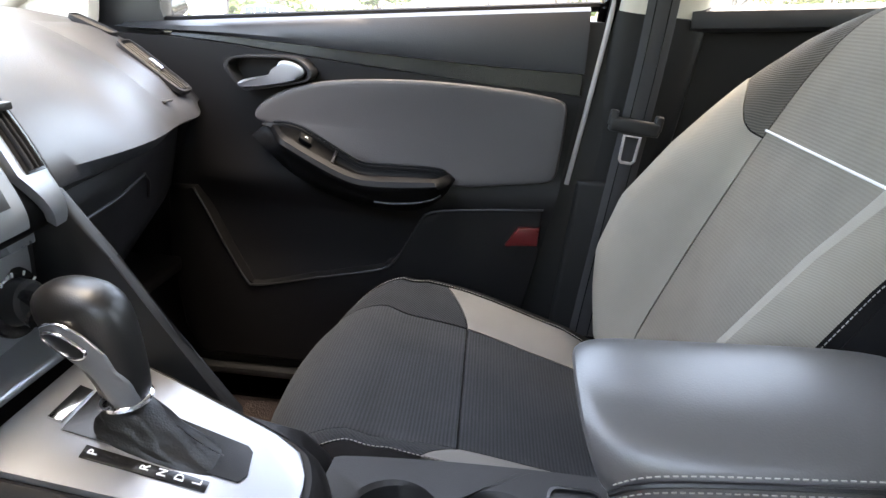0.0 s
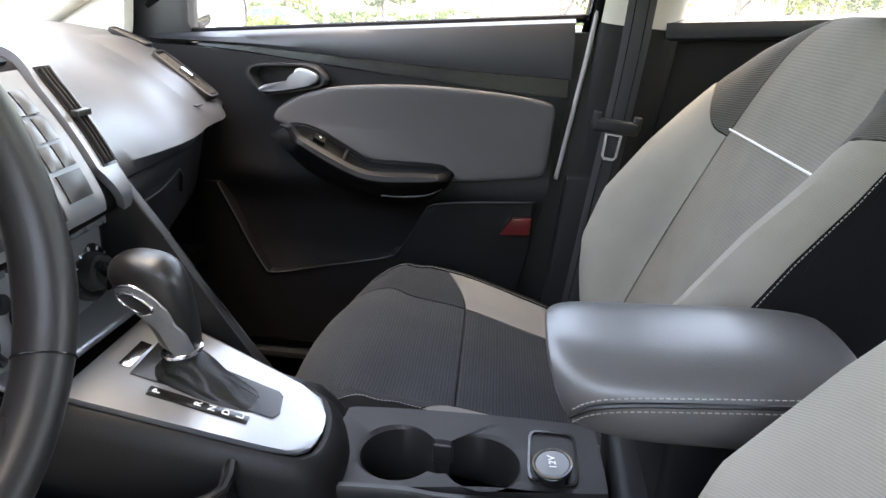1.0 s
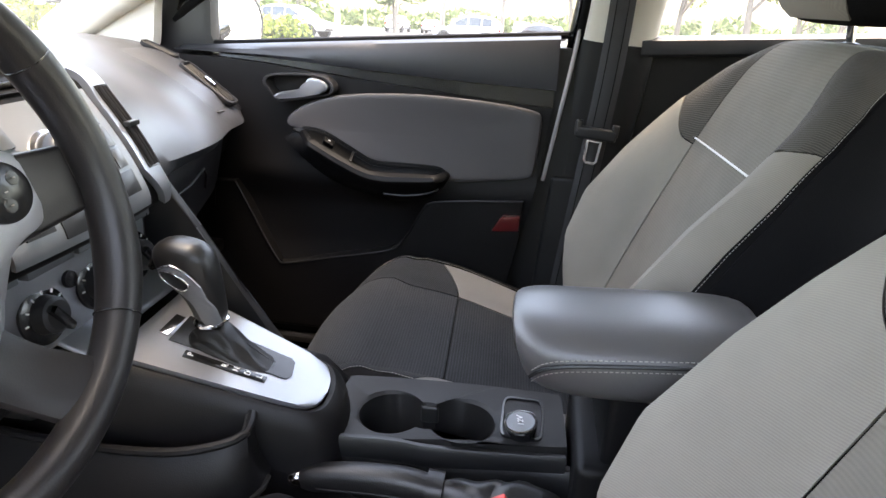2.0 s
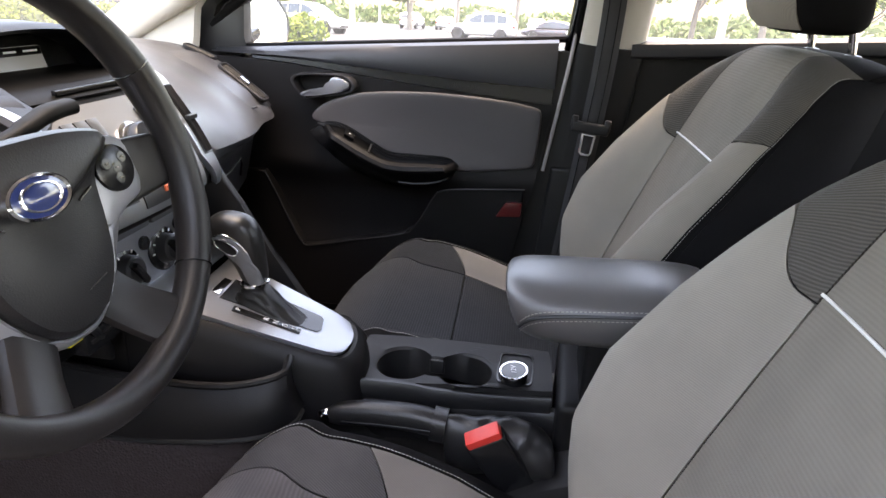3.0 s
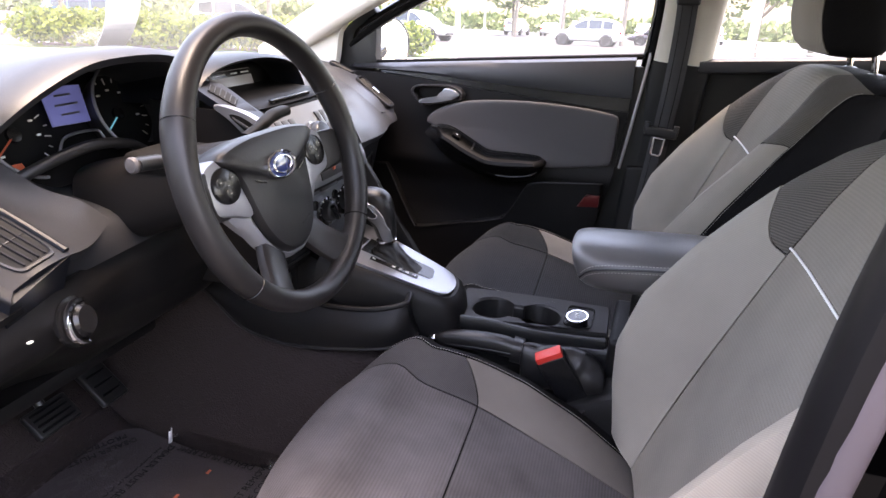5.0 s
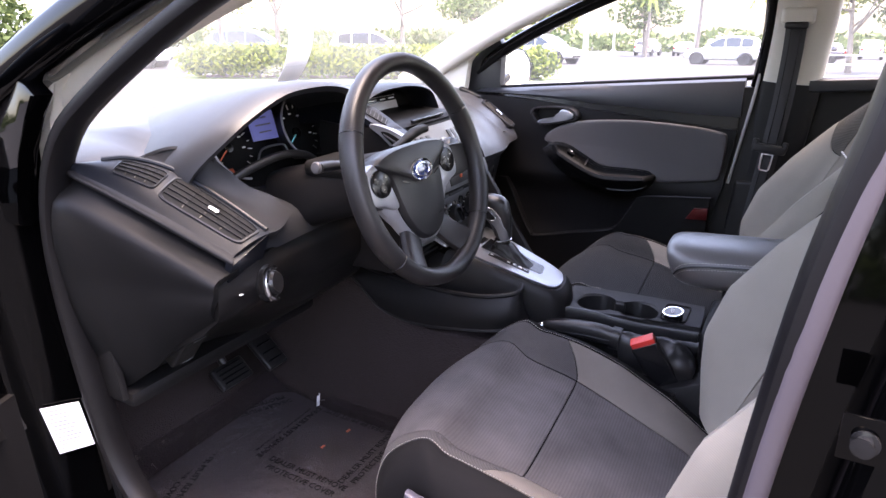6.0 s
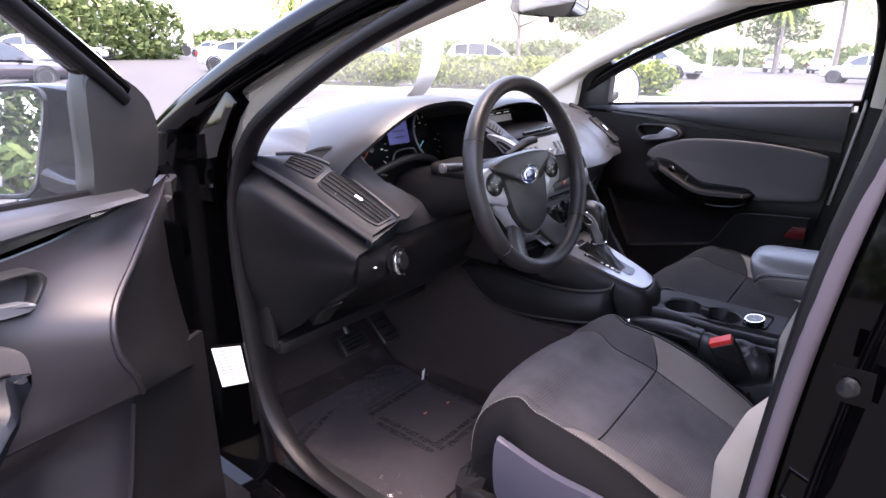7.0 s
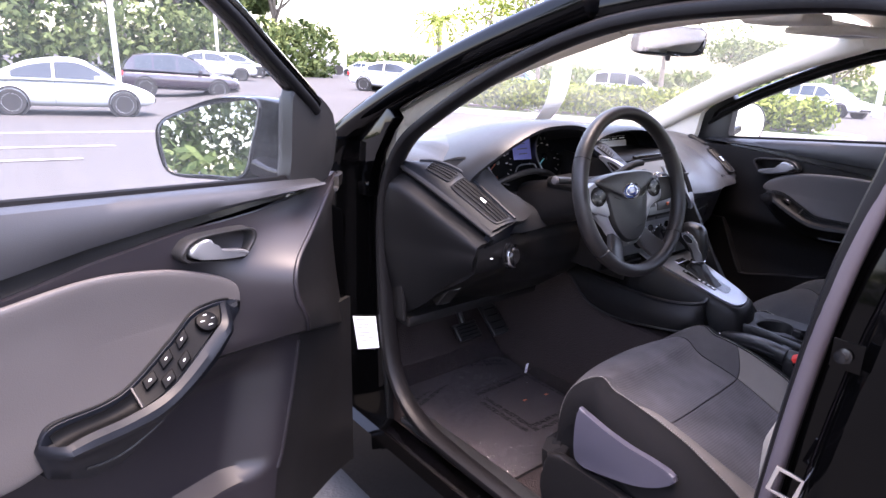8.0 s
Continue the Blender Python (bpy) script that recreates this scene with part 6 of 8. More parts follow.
        q = front((U(1.034) + U(0.945)) / 2, (v0 + v1) / 2 - 0.012 * sd, 0.014)
        part("vent_tab", rbox((-0.004, -0.010, -0.003), (0.004, 0.010, 0.003), 0.001, 2, Matrix.Translation(q)), SATIN, vent)
    part("slot_panel", skin(lambda u, v: front(lerp(u, (0, 1), (U(1.0515), U(1.043))), 0.16 + 0.68 * v, 0.004), 6, 16, 0.008, (0, 0, 1)), JET, s, "dark panel round the disc slot")
    m = front(U(1.0475), 0.5, 0.0055)
    part("disc_slot", rbox((-0.003, -0.062, -0.002), (0.004, 0.062, 0.0035), 0.001, 2, Matrix.Translation(m)), GLOSSY, s, "disc slot")
    # driver's side of the stack: a dark blade, a sensor grille and a silver-framed vent
    top_e = Curve([(-0.540, -0.19, 1.086), (-0.487, -0.19, 1.084), (-0.429, -0.19, 1.052), (-0.392, -0.192, 1.034)])
    low_e = Curve([(-0.505, -0.240, 1.088), (-0.455, -0.240, 1.061), (-0.40, -0.240, 1.040), (-0.372, -0.238, 1.022)])
    on_blade = lambda u, v: Vector(low_e(u)).lerp(Vector(top_e(u)), v)
    part("blade", skin(on_blade, 24, 6, 0.012, (0.2, -0.4, 1)), FACET, s, "dark blade beside the display")
    bn = Vector((0.30, -0.25, 0.92)).normalized()
    part("sensor_grille", skin(lambda u, v: on_blade(0.22 + 0.36 * u, 0.30 + 0.42 * v) + bn * 0.0022, 10, 5, 0.003, (0.2, -0.4, 1)), PRINT, s, "small black grille")
    for k in range(6):
        part("grille_bar", tube([on_blade(0.24 + 0.064 * k, v) + bn * 0.003 for v in (0.32, 0.5, 0.70)], 0.0008, 6), SATIN, s)
    fr = spline([(-0.462, 1.056), (-0.452, 1.060), (-0.404, 1.050), (-0.366, 1.030), (-0.366, 1.018), (-0.392, 1.008), (-0.404, 1.014), (-0.436, 1.040)], 36, True)
    part("vent_frame", slab([(a, -0.247, b) for a, b in fr], (0, 0.014, 0), 0.003, 2), SILVER, s, "satin silver vent frame")
    vo = spline([(-0.432, 1.047), (-0.410, 1.045), (-0.378, 1.027), (-0.382, 1.019), (-0.394, 1.017), (-0.416, 1.032)], 30, True)
    sv = part("cheek_vent", slab([(a, -0.2485, b) for a, b in vo], (0, 0.004, 0), 0), PRINT, s, "black louvred vent")
    for k in (0.3, 0.7):
        part("slat", tube([(-0.428 + 0.010 * k, -0.250, 1.046 - 0.008 * k), (-0.386 + 0.006 * k, -0.250, 1.027 - 0.010 * k)], 0.0012, 6), SATIN, sv)
    # radio panel
    part("radio_panel", skin(lambda u, v: front(lerp(u, (0, 1), (U(1.036), U(0.912))), 0.16 + 0.68 * v, 0.005), 30, 18, 0.008, (1, 0, 0.4)), DARKSILVER, s, "grey radio panel")

    def key(u0, u1, v0, v1, mat, lift=0.008, name="radio_button", label=""):
        return part(name, skin(lambda u, v: front(lerp(u, (0, 1), (U(u0), U(u1))), v0 + (v1 - v0) * v, lift + 0.0015 * (1 - (2 * u - 1) ** 4) * (1 - (2 * v - 1) ** 4)), 4, 4, 0.005, (1, 0, 0.4)), mat, s, label)
    for i in range(6):
        v = 0.60 + 0.036 * i
        for j in range(3):
            key(1.020 - 0.022 * j, 1.001 - 0.022 * j, 0.61 + 0.062 * (i % 3) + 0.0, 0.664 + 0.062 * (i % 3), LCD2 if i < 3 else LCD2, 0.0075) if i < 3 else None
    for i in range(3):
        for j in range(3):
            key(1.020 - 0.022 * j, 1.001 - 0.022 * j, 0.20 + 0.062 * i, 0.254 + 0.062 * i, LCD2, 0.0075)
    key(0.951, 0.920, 0.36, 0.64, SATIN, 0.007, "hazard_button", "grey hazard button")
    part("hazard_mark", rbox((-0.001, -0.004, -0.004), (0.002, 0.004, 0.004), 0.001, 1, Matrix.Translation(front(U(0.932), 0.5, 0.009))), ORANGE, s)
    part("hazard_bar", rbox((-0.001, -0.014, -0.0015), (0.002, 0.014, 0.0015), 0.0005, 1, Matrix.Translation(front(U(0.945), 0.5, 0.009))), WHITE, s)
    for v in (0.22, 0.68):
        key(0.953, 0.930, v, v + 0.11, SATIN, 0.007)
    o = front(U(0.985), 0.5, 0.005)
    part("volume_knob", lathe([(0, 0), (0.024, 0), (0.0245, 0.006), (0.021, 0.018), (0.018, 0.021), (0, 0.0215)], o, (0.82, 0, 0.55), 32), GLOSSY, s, "round black volume knob")
    part("knob_collar", lathe([(0.024, 0), (0.029, 0.0), (0.029, 0.003), (0.024, 0.004), (0.024, 0)], o, (0.82, 0, 0.55), 32), CHROME, s, "bright collar")
    # heater panel
    part("heater_panel", skin(lambda u, v: front(lerp(u, (0, 1), (U(0.886), U(0.788))), 0.02 + 0.96 * v, 0.005), 20, 18, 0.008, (1, 0, 0.1)), SILVER, s, "satin silver heater panel")
    for y in (0.028, -0.052, -0.132):
        o = front(U(0.838), (y - Y0) / (Y1 - Y0), 0.006)
        k = part("heater_dial", lathe([(0, 0), (0.0305, 0), (0.0305, 0.003), (0.0285, 0.0045), (0, 0.005)], o, (1, 0, 0.14), 32), GLOSSY, s, "round black heater dial")
        part("dial_knob", lathe([(0, 0.005), (0.0205, 0.005), (0.0185, 0.018), (0.015, 0.021), (0, 0.0215)], o, (1, 0, 0.14), 28), SATIN, k)
        part("dial_grip", rbox((0.016, -0.0045, -0.0185), (0.028, 0.0045, 0.0185), 0.003, 2, Matrix.Translation(o) @ Euler((radians(35), 0, 0)).to_matrix().to_4x4()), GLOSSY, k)
        for i in range(9):
            t = radians(-30 + 30 * i)
            part("dial_mark", rbox((-0.0006, -0.0008, -0.002), (0.0006, 0.0008, 0.002), 0, 1, Matrix.Translation(o + Vector((0.0055, 0.0255 * math.cos(t), 0.0255 * math.sin(t)))) @ Euler((t - math.pi / 2, 0, 0)).to_matrix().to_4x4()), WHITE, k)
    for y in (-0.012, -0.092):
        o = front(U(0.860), (y - Y0) / (Y1 - Y0), 0.006)
        part("heater_button", lathe([(0, 0), (0.0095, 0), (0.009, 0.004), (0, 0.005)], o, (1, 0, 0.1), 20), GLOSSY, s, "small round button")
    for i in range(4):
        y = -0.19 + 0.07 * i
        part("switch_row", rbox((-0.010, -0.032, -0.008), (0.003, 0.032, 0.007), 0.002, 2, Matrix.Translation(front(U(0.893), (y - Y0) / (Y1 - Y0), 0.001))), LCD2, s)
    for y0, y1 in ((-0.20, -0.09), (-0.075, 0.045)):
        part("lower_slot", rbox((-0.020, y0, 0.752), (0.0, y1, 0.784), 0.004, 2, Matrix.Translation((-0.400, 0, 0))), GLOSSY, s, "black open slot below the heater")
        part("slot_lip", rbox((-0.4, y0 + 0.008, 0.766), (-0.397, y1 - 0.008, 0.770), 0), SATIN, s)
    # dark flank that runs down to the console on the passenger's side
    flank = [(-0.366, 0.068, 0.925), (-0.335, 0.080, 0.86), (-0.30, 0.096, 0.775), (-0.24, 0.104, 0.69), (-0.24, 0.104, 0.55), (-0.60, 0.10, 0.55), (-0.60, 0.085, 0.90), (-0.45, 0.07, 0.93)]
    part("flank", slab(flank, (0, 0.014, 0), 0.006, 3), SATIN, s, "dark flank panel")
    flank = [(-0.376, -0.236, 0.90), (-0.385, -0.20, 0.80), (-0.41, -0.140, 0.735), (-0.43, -0.118, 0.70), (-0.62, -0.118, 0.70), (-0.62, -0.225, 0.90)]
    part("flank", slab(flank, (0, -0.012, 0), 0.006, 3), SATIN, s, "dark flank panel")
    part("lower_body", rbox((-0.62, -0.105, 0.56), (-0.425, 0.10, 0.77), 0.01), PLASTIC, s)
    return s


# ---- doors ----
def belt_z(x):
    return 1.05 + 0.066 * (x + 0.309)


def crease_z(x, s=1):
    if s < 0:
        return lerp(x, (-0.70, -0.50, -0.34, -0.20, -0.087, 0.12), (1.036, 1.028, 1.020, 1.008, 0.992, 0.975))
    return lerp(x, (-0.70, -0.50, -0.28, -0.055, 0.12), (1.022, 1.014, 0.998, 0.984, 0.977))


# the arm rests, as four lines of (along, up) points: tray edge, rail edge, rail underside, lower edge of the body
ARM = {
    1: ([(-0.430, 0.871), (-0.390, 0.876), (-0.353, 0.867), (-0.293, 0.834), (-0.252, 0.814), (-0.192, 0.812), (-0.117, 0.810), (-0.089, 0.797)],
        [(-0.418, 0.874), (-0.385, 0.868), (-0.319, 0.833), (-0.261, 0.807), (-0.221, 0.802), (-0.150, 0.804), (-0.096, 0.804)],
        [(-0.424, 0.868), (-0.357, 0.826), (-0.28, 0.787), (-0.221, 0.774), (-0.150, 0.778), (-0.104, 0.787), (-0.085, 0.795)],
        [(-0.450, 0.851), (-0.376, 0.784), (-0.294, 0.747), (-0.211, 0.730), (-0.139, 0.738), (-0.100, 0.768)]),
    -1: ([(-0.440, 0.862), (-0.405, 0.874), (-0.369, 0.875), (-0.340, 0.869), (-0.299, 0.836), (-0.224, 0.785), (-0.177, 0.772), (-0.103, 0.772), (-0.082, 0.752)],
         [(-0.415, 0.876), (-0.395, 0.870), (-0.364, 0.846), (-0.292, 0.787), (-0.249, 0.765), (-0.192, 0.757), (-0.130, 0.757), (-0.080, 0.750)],
         [(-0.428, 0.868), (-0.382, 0.821), (-0.344, 0.782), (-0.254, 0.733), (-0.205, 0.726), (-0.135, 0.728), (-0.074, 0.736)],
         [(-0.440, 0.845), (-0.385, 0.778), (-0.332, 0.731), (-0.275, 0.704), (-0.240, 0.686), (-0.205, 0.663), (-0.172, 0.656), (-0.137, 0.662), (-0.085, 0.690)]),
}


def build_door(s, name, label, at):
    """A front door, made for the passenger's side and mirrored for the driver's."""
    door = thing(name, label, "car door", at, kind="structure")

    def dp(pname, bm, mat, parent=door, plabel="", **k):
        if s < 0:
            for v in bm.verts:
                v.co.y = -v.co.y
        return part(pname, bm, mat, parent, plabel, **k)

    rise = 0.0 if s > 0 else 0.018
    # upper roll under the window
    rings = []
    for x in np.linspace(-0.70, 0.118, 24):
        b, c = belt_z(x) + rise, crease_z(x, s)
        h = max(0.006, b - c)
        rings.append([Vector(p) for p in ((x, 0.76, b + 0.002), (x, 0.725, b + 0.004), (x, 0.705, b - 0.002), (x, 0.695, b - 0.3 * h), (x, 0.690, c + 0.25 * h), (x, 0.693, c + 0.002), (x, 0.72, c - 0.002), (x, 0.76, c))])
    dp("upper_roll", loft(rings), PAD, plabel="soft charcoal roll under the window")

    def cut(z):
        return lerp(z, (0.33, 0.42, 0.555, 0.80, 1.0), (-0.01, 0.03, 0.05, 0.094, 0.118))

    def face(u, v, lift=0.0):
        x = lerp(u, (0, 1), (-0.72, 1.0))
        foot = 0.36 if s > 0 else 0.27
        z = foot + (crease_z(-0.3, s) - 0.016 - foot) * v
        x = -0.72 + (cut(z) + 0.72) * u
        ztop = crease_z(x, s) - 0.006 - lerp(x, (-0.6, 0.1), (0.002, 0.028))
        z = foot + (ztop - foot) * v
        tuck = 0.0 if s > 0 else 0.22 * max(0.0, 0.76 - z) * smooth(x, -0.66, -0.50)
        swell = 0.014 * math.exp(-(((z - 0.755) / 0.045) ** 2)) * smooth(x, -0.62, -0.35)
        hollow = 0.022 * smooth(x, -0.66, -0.5) * (1 - smooth(x, -0.22, -0.12)) * smooth(z, 0.50, 0.62) * (1 - smooth(z, 0.70, 0.78))
        front = 0.03 * (1 - smooth(x, -0.74, -0.60)) * smooth(z, 0.55, 0.80)
        return (x, 0.690 - swell + hollow + tuck - front - lift, z)
    if s > 0:
        dp("inner_panel", skin(face, 44, 44, 0.015, (0, -1, 0)), PLASTIC, plabel="charcoal moulded inner panel")
    else:
        # the open door shows its swollen front end and the return towards the hinges
        levels = (0.25, 0.60, 0.69, 0.72, 0.80, 0.86, 0.916, 0.955, 0.985, 1.01)
        front_x = Curve(list(zip((-0.66, -0.65, -0.645, -0.600, -0.555, -0.530, -0.545, -0.635, -0.765, -0.90), levels)))
        fx = lambda z: front_x(front_x.find(1, z))[0]
        front_y = Curve(list(zip((0.735, 0.73, 0.722, 0.660, 0.608, 0.606, 0.618, 0.67, 0.76, 0.86), levels)))
        fy = lambda z: front_y(front_y.find(1, z))[0]

        def wide(u, v):
            p = face(0.22 + 0.78 * u, v)
            z = p[2]
            a, b = fx(z), fy(z)
            if u >= 0.25:
                return p
            f = 1 - u / 0.25
            q = face(0.22 + 0.78 * 0.25, v)
            bow = math.sin(math.pi * f) * 0.010
            return (q[0] + (a - q[0]) * f, q[1] + (b - q[1]) * f ** 1.8 - bow, z)
        # lit side of the open door in PANEL; the shut door keeps PLASTIC
        dp("inner_panel", skin(wide, 60, 24, 0.012, (0, -1, 0), v=(0.665, 1)), PANEL, plabel="charcoal moulded inner panel")
        # below the arm rest: a deep pocket whose front wall flares out to a rounded edge
        edge_x = lambda z: lerp(z, (0.27, 0.44, 0.468, 0.59, 0.713, 0.76), (-0.50, -0.53, -0.543, -0.578, -0.607, -0.615))

        def pocket(u, v):
            z = 0.30 + 0.448 * v
            a = edge_x(z)
            x = a + (cut(z) - a) * u
            deep = 0.060 * smooth(0.755 - z, 0.0, 0.10) * smooth(x - a, 0.0, 0.13) * (1 - 0.7 * smooth(0.47 - z, 0, 0.03))
            return (x, 0.694 + deep, z)
        dp("lower_panel", skin(pocket, 44, 40, 0.012, (0, -1, 0)), PANEL, plabel="deep door pocket under the arm rest")
        dp("pocket_edge", tube([(edge_x(z), 0.6945, z) for z in np.linspace(0.44, 0.712, 24)], 0.0045, 8), PANEL, plabel="rounded front edge of the pocket")
        # shade ahead of the pocket put in with PLASTIC, darker than PANEL
        dp("front_panel", skin(lambda u, v: (-0.83 + (edge_x(0.27 + 0.46 * v) + 0.825) * u, 0.752 - 0.046 * smooth(u, 0, 0.9), 0.27 + 0.46 * v), 10, 16, 0.012, (0, -1, 0)), PLASTIC, plabel="lower front of the door panel, shaded by a darker plastic")
        tip = Curve([(-0.865, 0.79, 0.640), (-0.862, 0.80, 0.70), (-0.850, 0.80, 0.80), (-0.840, 0.80, 0.89), (-0.834, 0.80, 0.96), (-0.850, 0.815, 1.018)])

        def turn_in(u, v):
            p = Vector(wide(0.0, 0.665 + 0.335 * v))
            e = Vector(tip(v))
            return p.lerp(e, u) + Vector((-0.018, 0.006, 0)) * math.sin(math.pi * min(1, max(0, u)))
        # face turned from the light, its shade put in with darker PLASTIC
        dp("front_return", skin(turn_in, 12, 30, 0.012, (-1, -0.5, 0)), PLASTIC, plabel="front end of the door panel, shaded by a darker plastic")
        dp("return_edge", tube([Vector(wide(0.0, v)) for v in np.linspace(0.668, 0.99, 40)], 0.005, 8), PANEL)
        dp("panel_chin", skin(lambda u, v: Vector(wide(u, 0.667)).lerp(Vector(tip(0)) if u < 0.02 else Vector((wide(u, 0.667)[0], 0.735, 0.715)), v), 40, 4, 0.008, (0, 0, -1)), PLASTIC)
    # black strip puts the shade below the roll's crease into the colour
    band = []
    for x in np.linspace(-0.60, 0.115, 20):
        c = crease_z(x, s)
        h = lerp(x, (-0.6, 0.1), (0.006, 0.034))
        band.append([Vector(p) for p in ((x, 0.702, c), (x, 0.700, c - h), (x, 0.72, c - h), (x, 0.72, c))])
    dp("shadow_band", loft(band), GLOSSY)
    # padded inlay
    inl = spline([(-0.448, 0.882), (-0.425, 0.912), (-0.37, 0.938), (-0.29, 0.953), (-0.15, 0.959), (0.0, 0.950), (0.085, 0.936), (0.096, 0.92), (0.090, 0.82), (0.082, 0.798), (0.0, 0.786), (-0.09, 0.779), (-0.17, 0.79), (-0.30, 0.83), (-0.40, 0.868)], 80, True)
    if s < 0:
        inl = spline([(-0.457, 0.856), (-0.456, 0.878), (-0.42, 0.911), (-0.343, 0.945), (-0.265, 0.964), (-0.179, 0.973), (-0.067, 0.962), (0.03, 0.945), (0.09, 0.930), (0.100, 0.90), (0.092, 0.72), (0.078, 0.698), (-0.032, 0.690), (-0.10, 0.705), (-0.20, 0.745), (-0.30, 0.800), (-0.40, 0.842)], 80, True)
    mid = np.array([-0.15, 0.87])

    def inlay(k, h):
        out = []
        for a, b in inl:
            p, q = mid + (np.array([a, b]) - mid) * k
            out.append(Vector((p, 0.668 - h + 0.012 * smooth(p, -0.2, 0.1), q)))
        return out
    dp("inlay", loft([inlay(1.0, -0.02), inlay(1.0, 0.0), inlay(0.985, 0.005), inlay(0.94, 0.0065), inlay(0.75, 0.005), inlay(0.5, 0.002), inlay(0.2, 0.001)]), INLAY, plabel="padded grey leatherette inlay", sub=1)
    # arm rest: a body with its rail, a switch panel and an open grip pocket
    n = 48
    tray, inner, under, low_edge = (spline(q, n) for q in ARM[s])
    # driver's rail in bluish FACET, its purple-blue sheen put into the colour
    skin_mat = FACET if s < 0 else ARMBLACK
    rings = []
    for k in range(n):
        (ta, tb), (ia, ib), (ua, ub), (la, lb) = tray[k], inner[k], under[k], low_edge[k]
        f = smooth(k, 0, 7) * (1 - smooth(k, 44, 48))
        y = 0.664 - 0.048 * f
        h = (ib - ub)
        rings.append([Vector(p) for p in ((ta, 0.70, tb), (ta, 0.663, tb + 0.002), (ta, 0.659, tb - 0.002), (ta, 0.658, tb - 0.026 * f), (ia, y + 0.014, ib - 0.020 * f), (ia, y + 0.010, ib - 0.002), (ia, y + 0.006, ib),
                                          (ia * 0.75 + ua * 0.25, y - 0.006 * f, ib - 0.18 * h), ((ia + ua) / 2, y - 0.010 * f, ib - 0.5 * h), (ia * 0.2 + ua * 0.8, y - 0.006 * f, ub + 0.18 * h), (ua, y + 0.003, ub), (ua * 0.7 + la * 0.3, y + 0.012 * f, ub * 0.7 + lb * 0.3), (la, 0.662, lb), (la, 0.70, lb - 0.004))])
    arm = dp("arm_rest", loft(rings), skin_mat, plabel="moulded arm rest with its rail")

    def on_tray(k, w, lift=0.0):
        """w: 0 at the tray's outer edge, 1 at the rail."""
        i = k * (n - 1)
        a, b = (np.array([np.interp(i, range(n), q[:, c]) for c in (0, 1)]) for q in (tray, inner))
        p = a + (b - a) * w
        return Vector((p[0], 0.660 - 0.034 * w, p[1] - 0.003)) + Vector((0, -0.65, 0.75)) * lift
    end = 0.62 if s < 0 else 0.40
    panel_top = dp("switch_panel", skin(lambda u, v: on_tray(0.10 + (end - 0.10) * u, 0.06 + 0.88 * v, -0.003), 20, 6, 0.006, (0, -1, 1)), JET, arm, "black switch panel")
    # black liner laid over the grip pocket draws the shade inside it
    dp("pocket_floor", skin(lambda u, v: on_tray(end + (0.95 - end) * u, 0.03 + 0.92 * v, -0.004 - 0.008 * math.sin(math.pi * v)) + Vector((0, -0.009 * (1 - v), 0)), 14, 8, 0.003, (0, -1, 1)), JET, arm)
    dp("pocket_end", tube([on_tray(end, w, -0.001) for w in (0.04, 0.5, 0.95)], 0.0028, 8), SATIN, arm)
    dp("tray_lip", tube([(a, 0.661, b + 0.002) for a, b in tray[3:46]], 0.0022, 8), ARMBLACK, arm)

    def switch(k, w, size=1.0):
        o = on_tray(k, w, 0.001)
        ahead = (on_tray(k + 0.03, w) - on_tray(k - 0.03, w)).normalized()
        across = (on_tray(k, w + 0.1) - on_tray(k, w - 0.1)).normalized()
        up = ahead.cross(across).normalized()
        m = Matrix((ahead, across, up if up.z > 0 else -up)).transposed().to_4x4()
        m.translation = o
        sw = dp("window_switch", rbox((-0.0125 * size, -0.009, -0.004), (0.0125 * size, 0.009, 0.006), 0.003, 3, m), JET, panel_top, "black rocker window switch")
        dp("switch_mark", rbox((-0.0026, -0.0012, 0.0058), (0.0026, 0.0012, 0.0064), 0, 1, m), WHITE, arm)
        return m
    if s > 0:
        switch(0.24, 0.5)
    else:
        for k, w in ((0.345, 0.24), (0.375, 0.74), (0.445, 0.24), (0.475, 0.74), (0.545, 0.34)):
            switch(k, w)
        o = on_tray(0.205, 0.5, 0.001)
        kn = dp("mirror_control", lathe([(0, 0), (0.019, 0), (0.018, 0.006), (0.012, 0.009), (0, 0.0095)], o, (0.1, -0.65, 0.75), 24), JET, panel_top, "round mirror control")
        for da, db in ((-0.010, 0), (0.010, 0), (0, -0.010), (0, 0.010)):
            q = o + Vector((da, db * 0.75, db * 0.65)) + Vector((0.1, -0.65, 0.75)) * 0.0095
            dp("control_mark", tube([q - Vector((0.0035, 0, 0)), q + Vector((0.0035, 0, 0))], 0.0008, 6), WHITE, arm)
    # finger grip under the rail
    g0 = 30 if s > 0 else 26
    grip = spline([(*np.array(under[k]) * 0.45 + np.array(low_edge[k]) * 0.55,) for k in (g0, g0 + 4, g0 + 8, g0 + 12, g0 + 15)], 20)
    dp("grip_edge", tube([(a, 0.640, b) for a, b in grip], 0.003, 8), SATIN, arm)
    # lower map pocket
    if s > 0:
        low = spline([(-0.578, 0.743), (-0.552, 0.69), (-0.527, 0.633), (-0.490, 0.562), (-0.465, 0.552), (-0.349, 0.578), (-0.225, 0.606), (-0.195, 0.625), (-0.165, 0.675), (-0.147, 0.709), (-0.125, 0.728), (-0.04, 0.738), (0.072, 0.746)], 60)
        floor_line = [(0.068, 0.66), (0.045, 0.54), (0.02, 0.43), (-0.04, 0.385), (-0.60, 0.385), (-0.63, 0.45), (-0.64, 0.60), (-0.63, 0.743)]
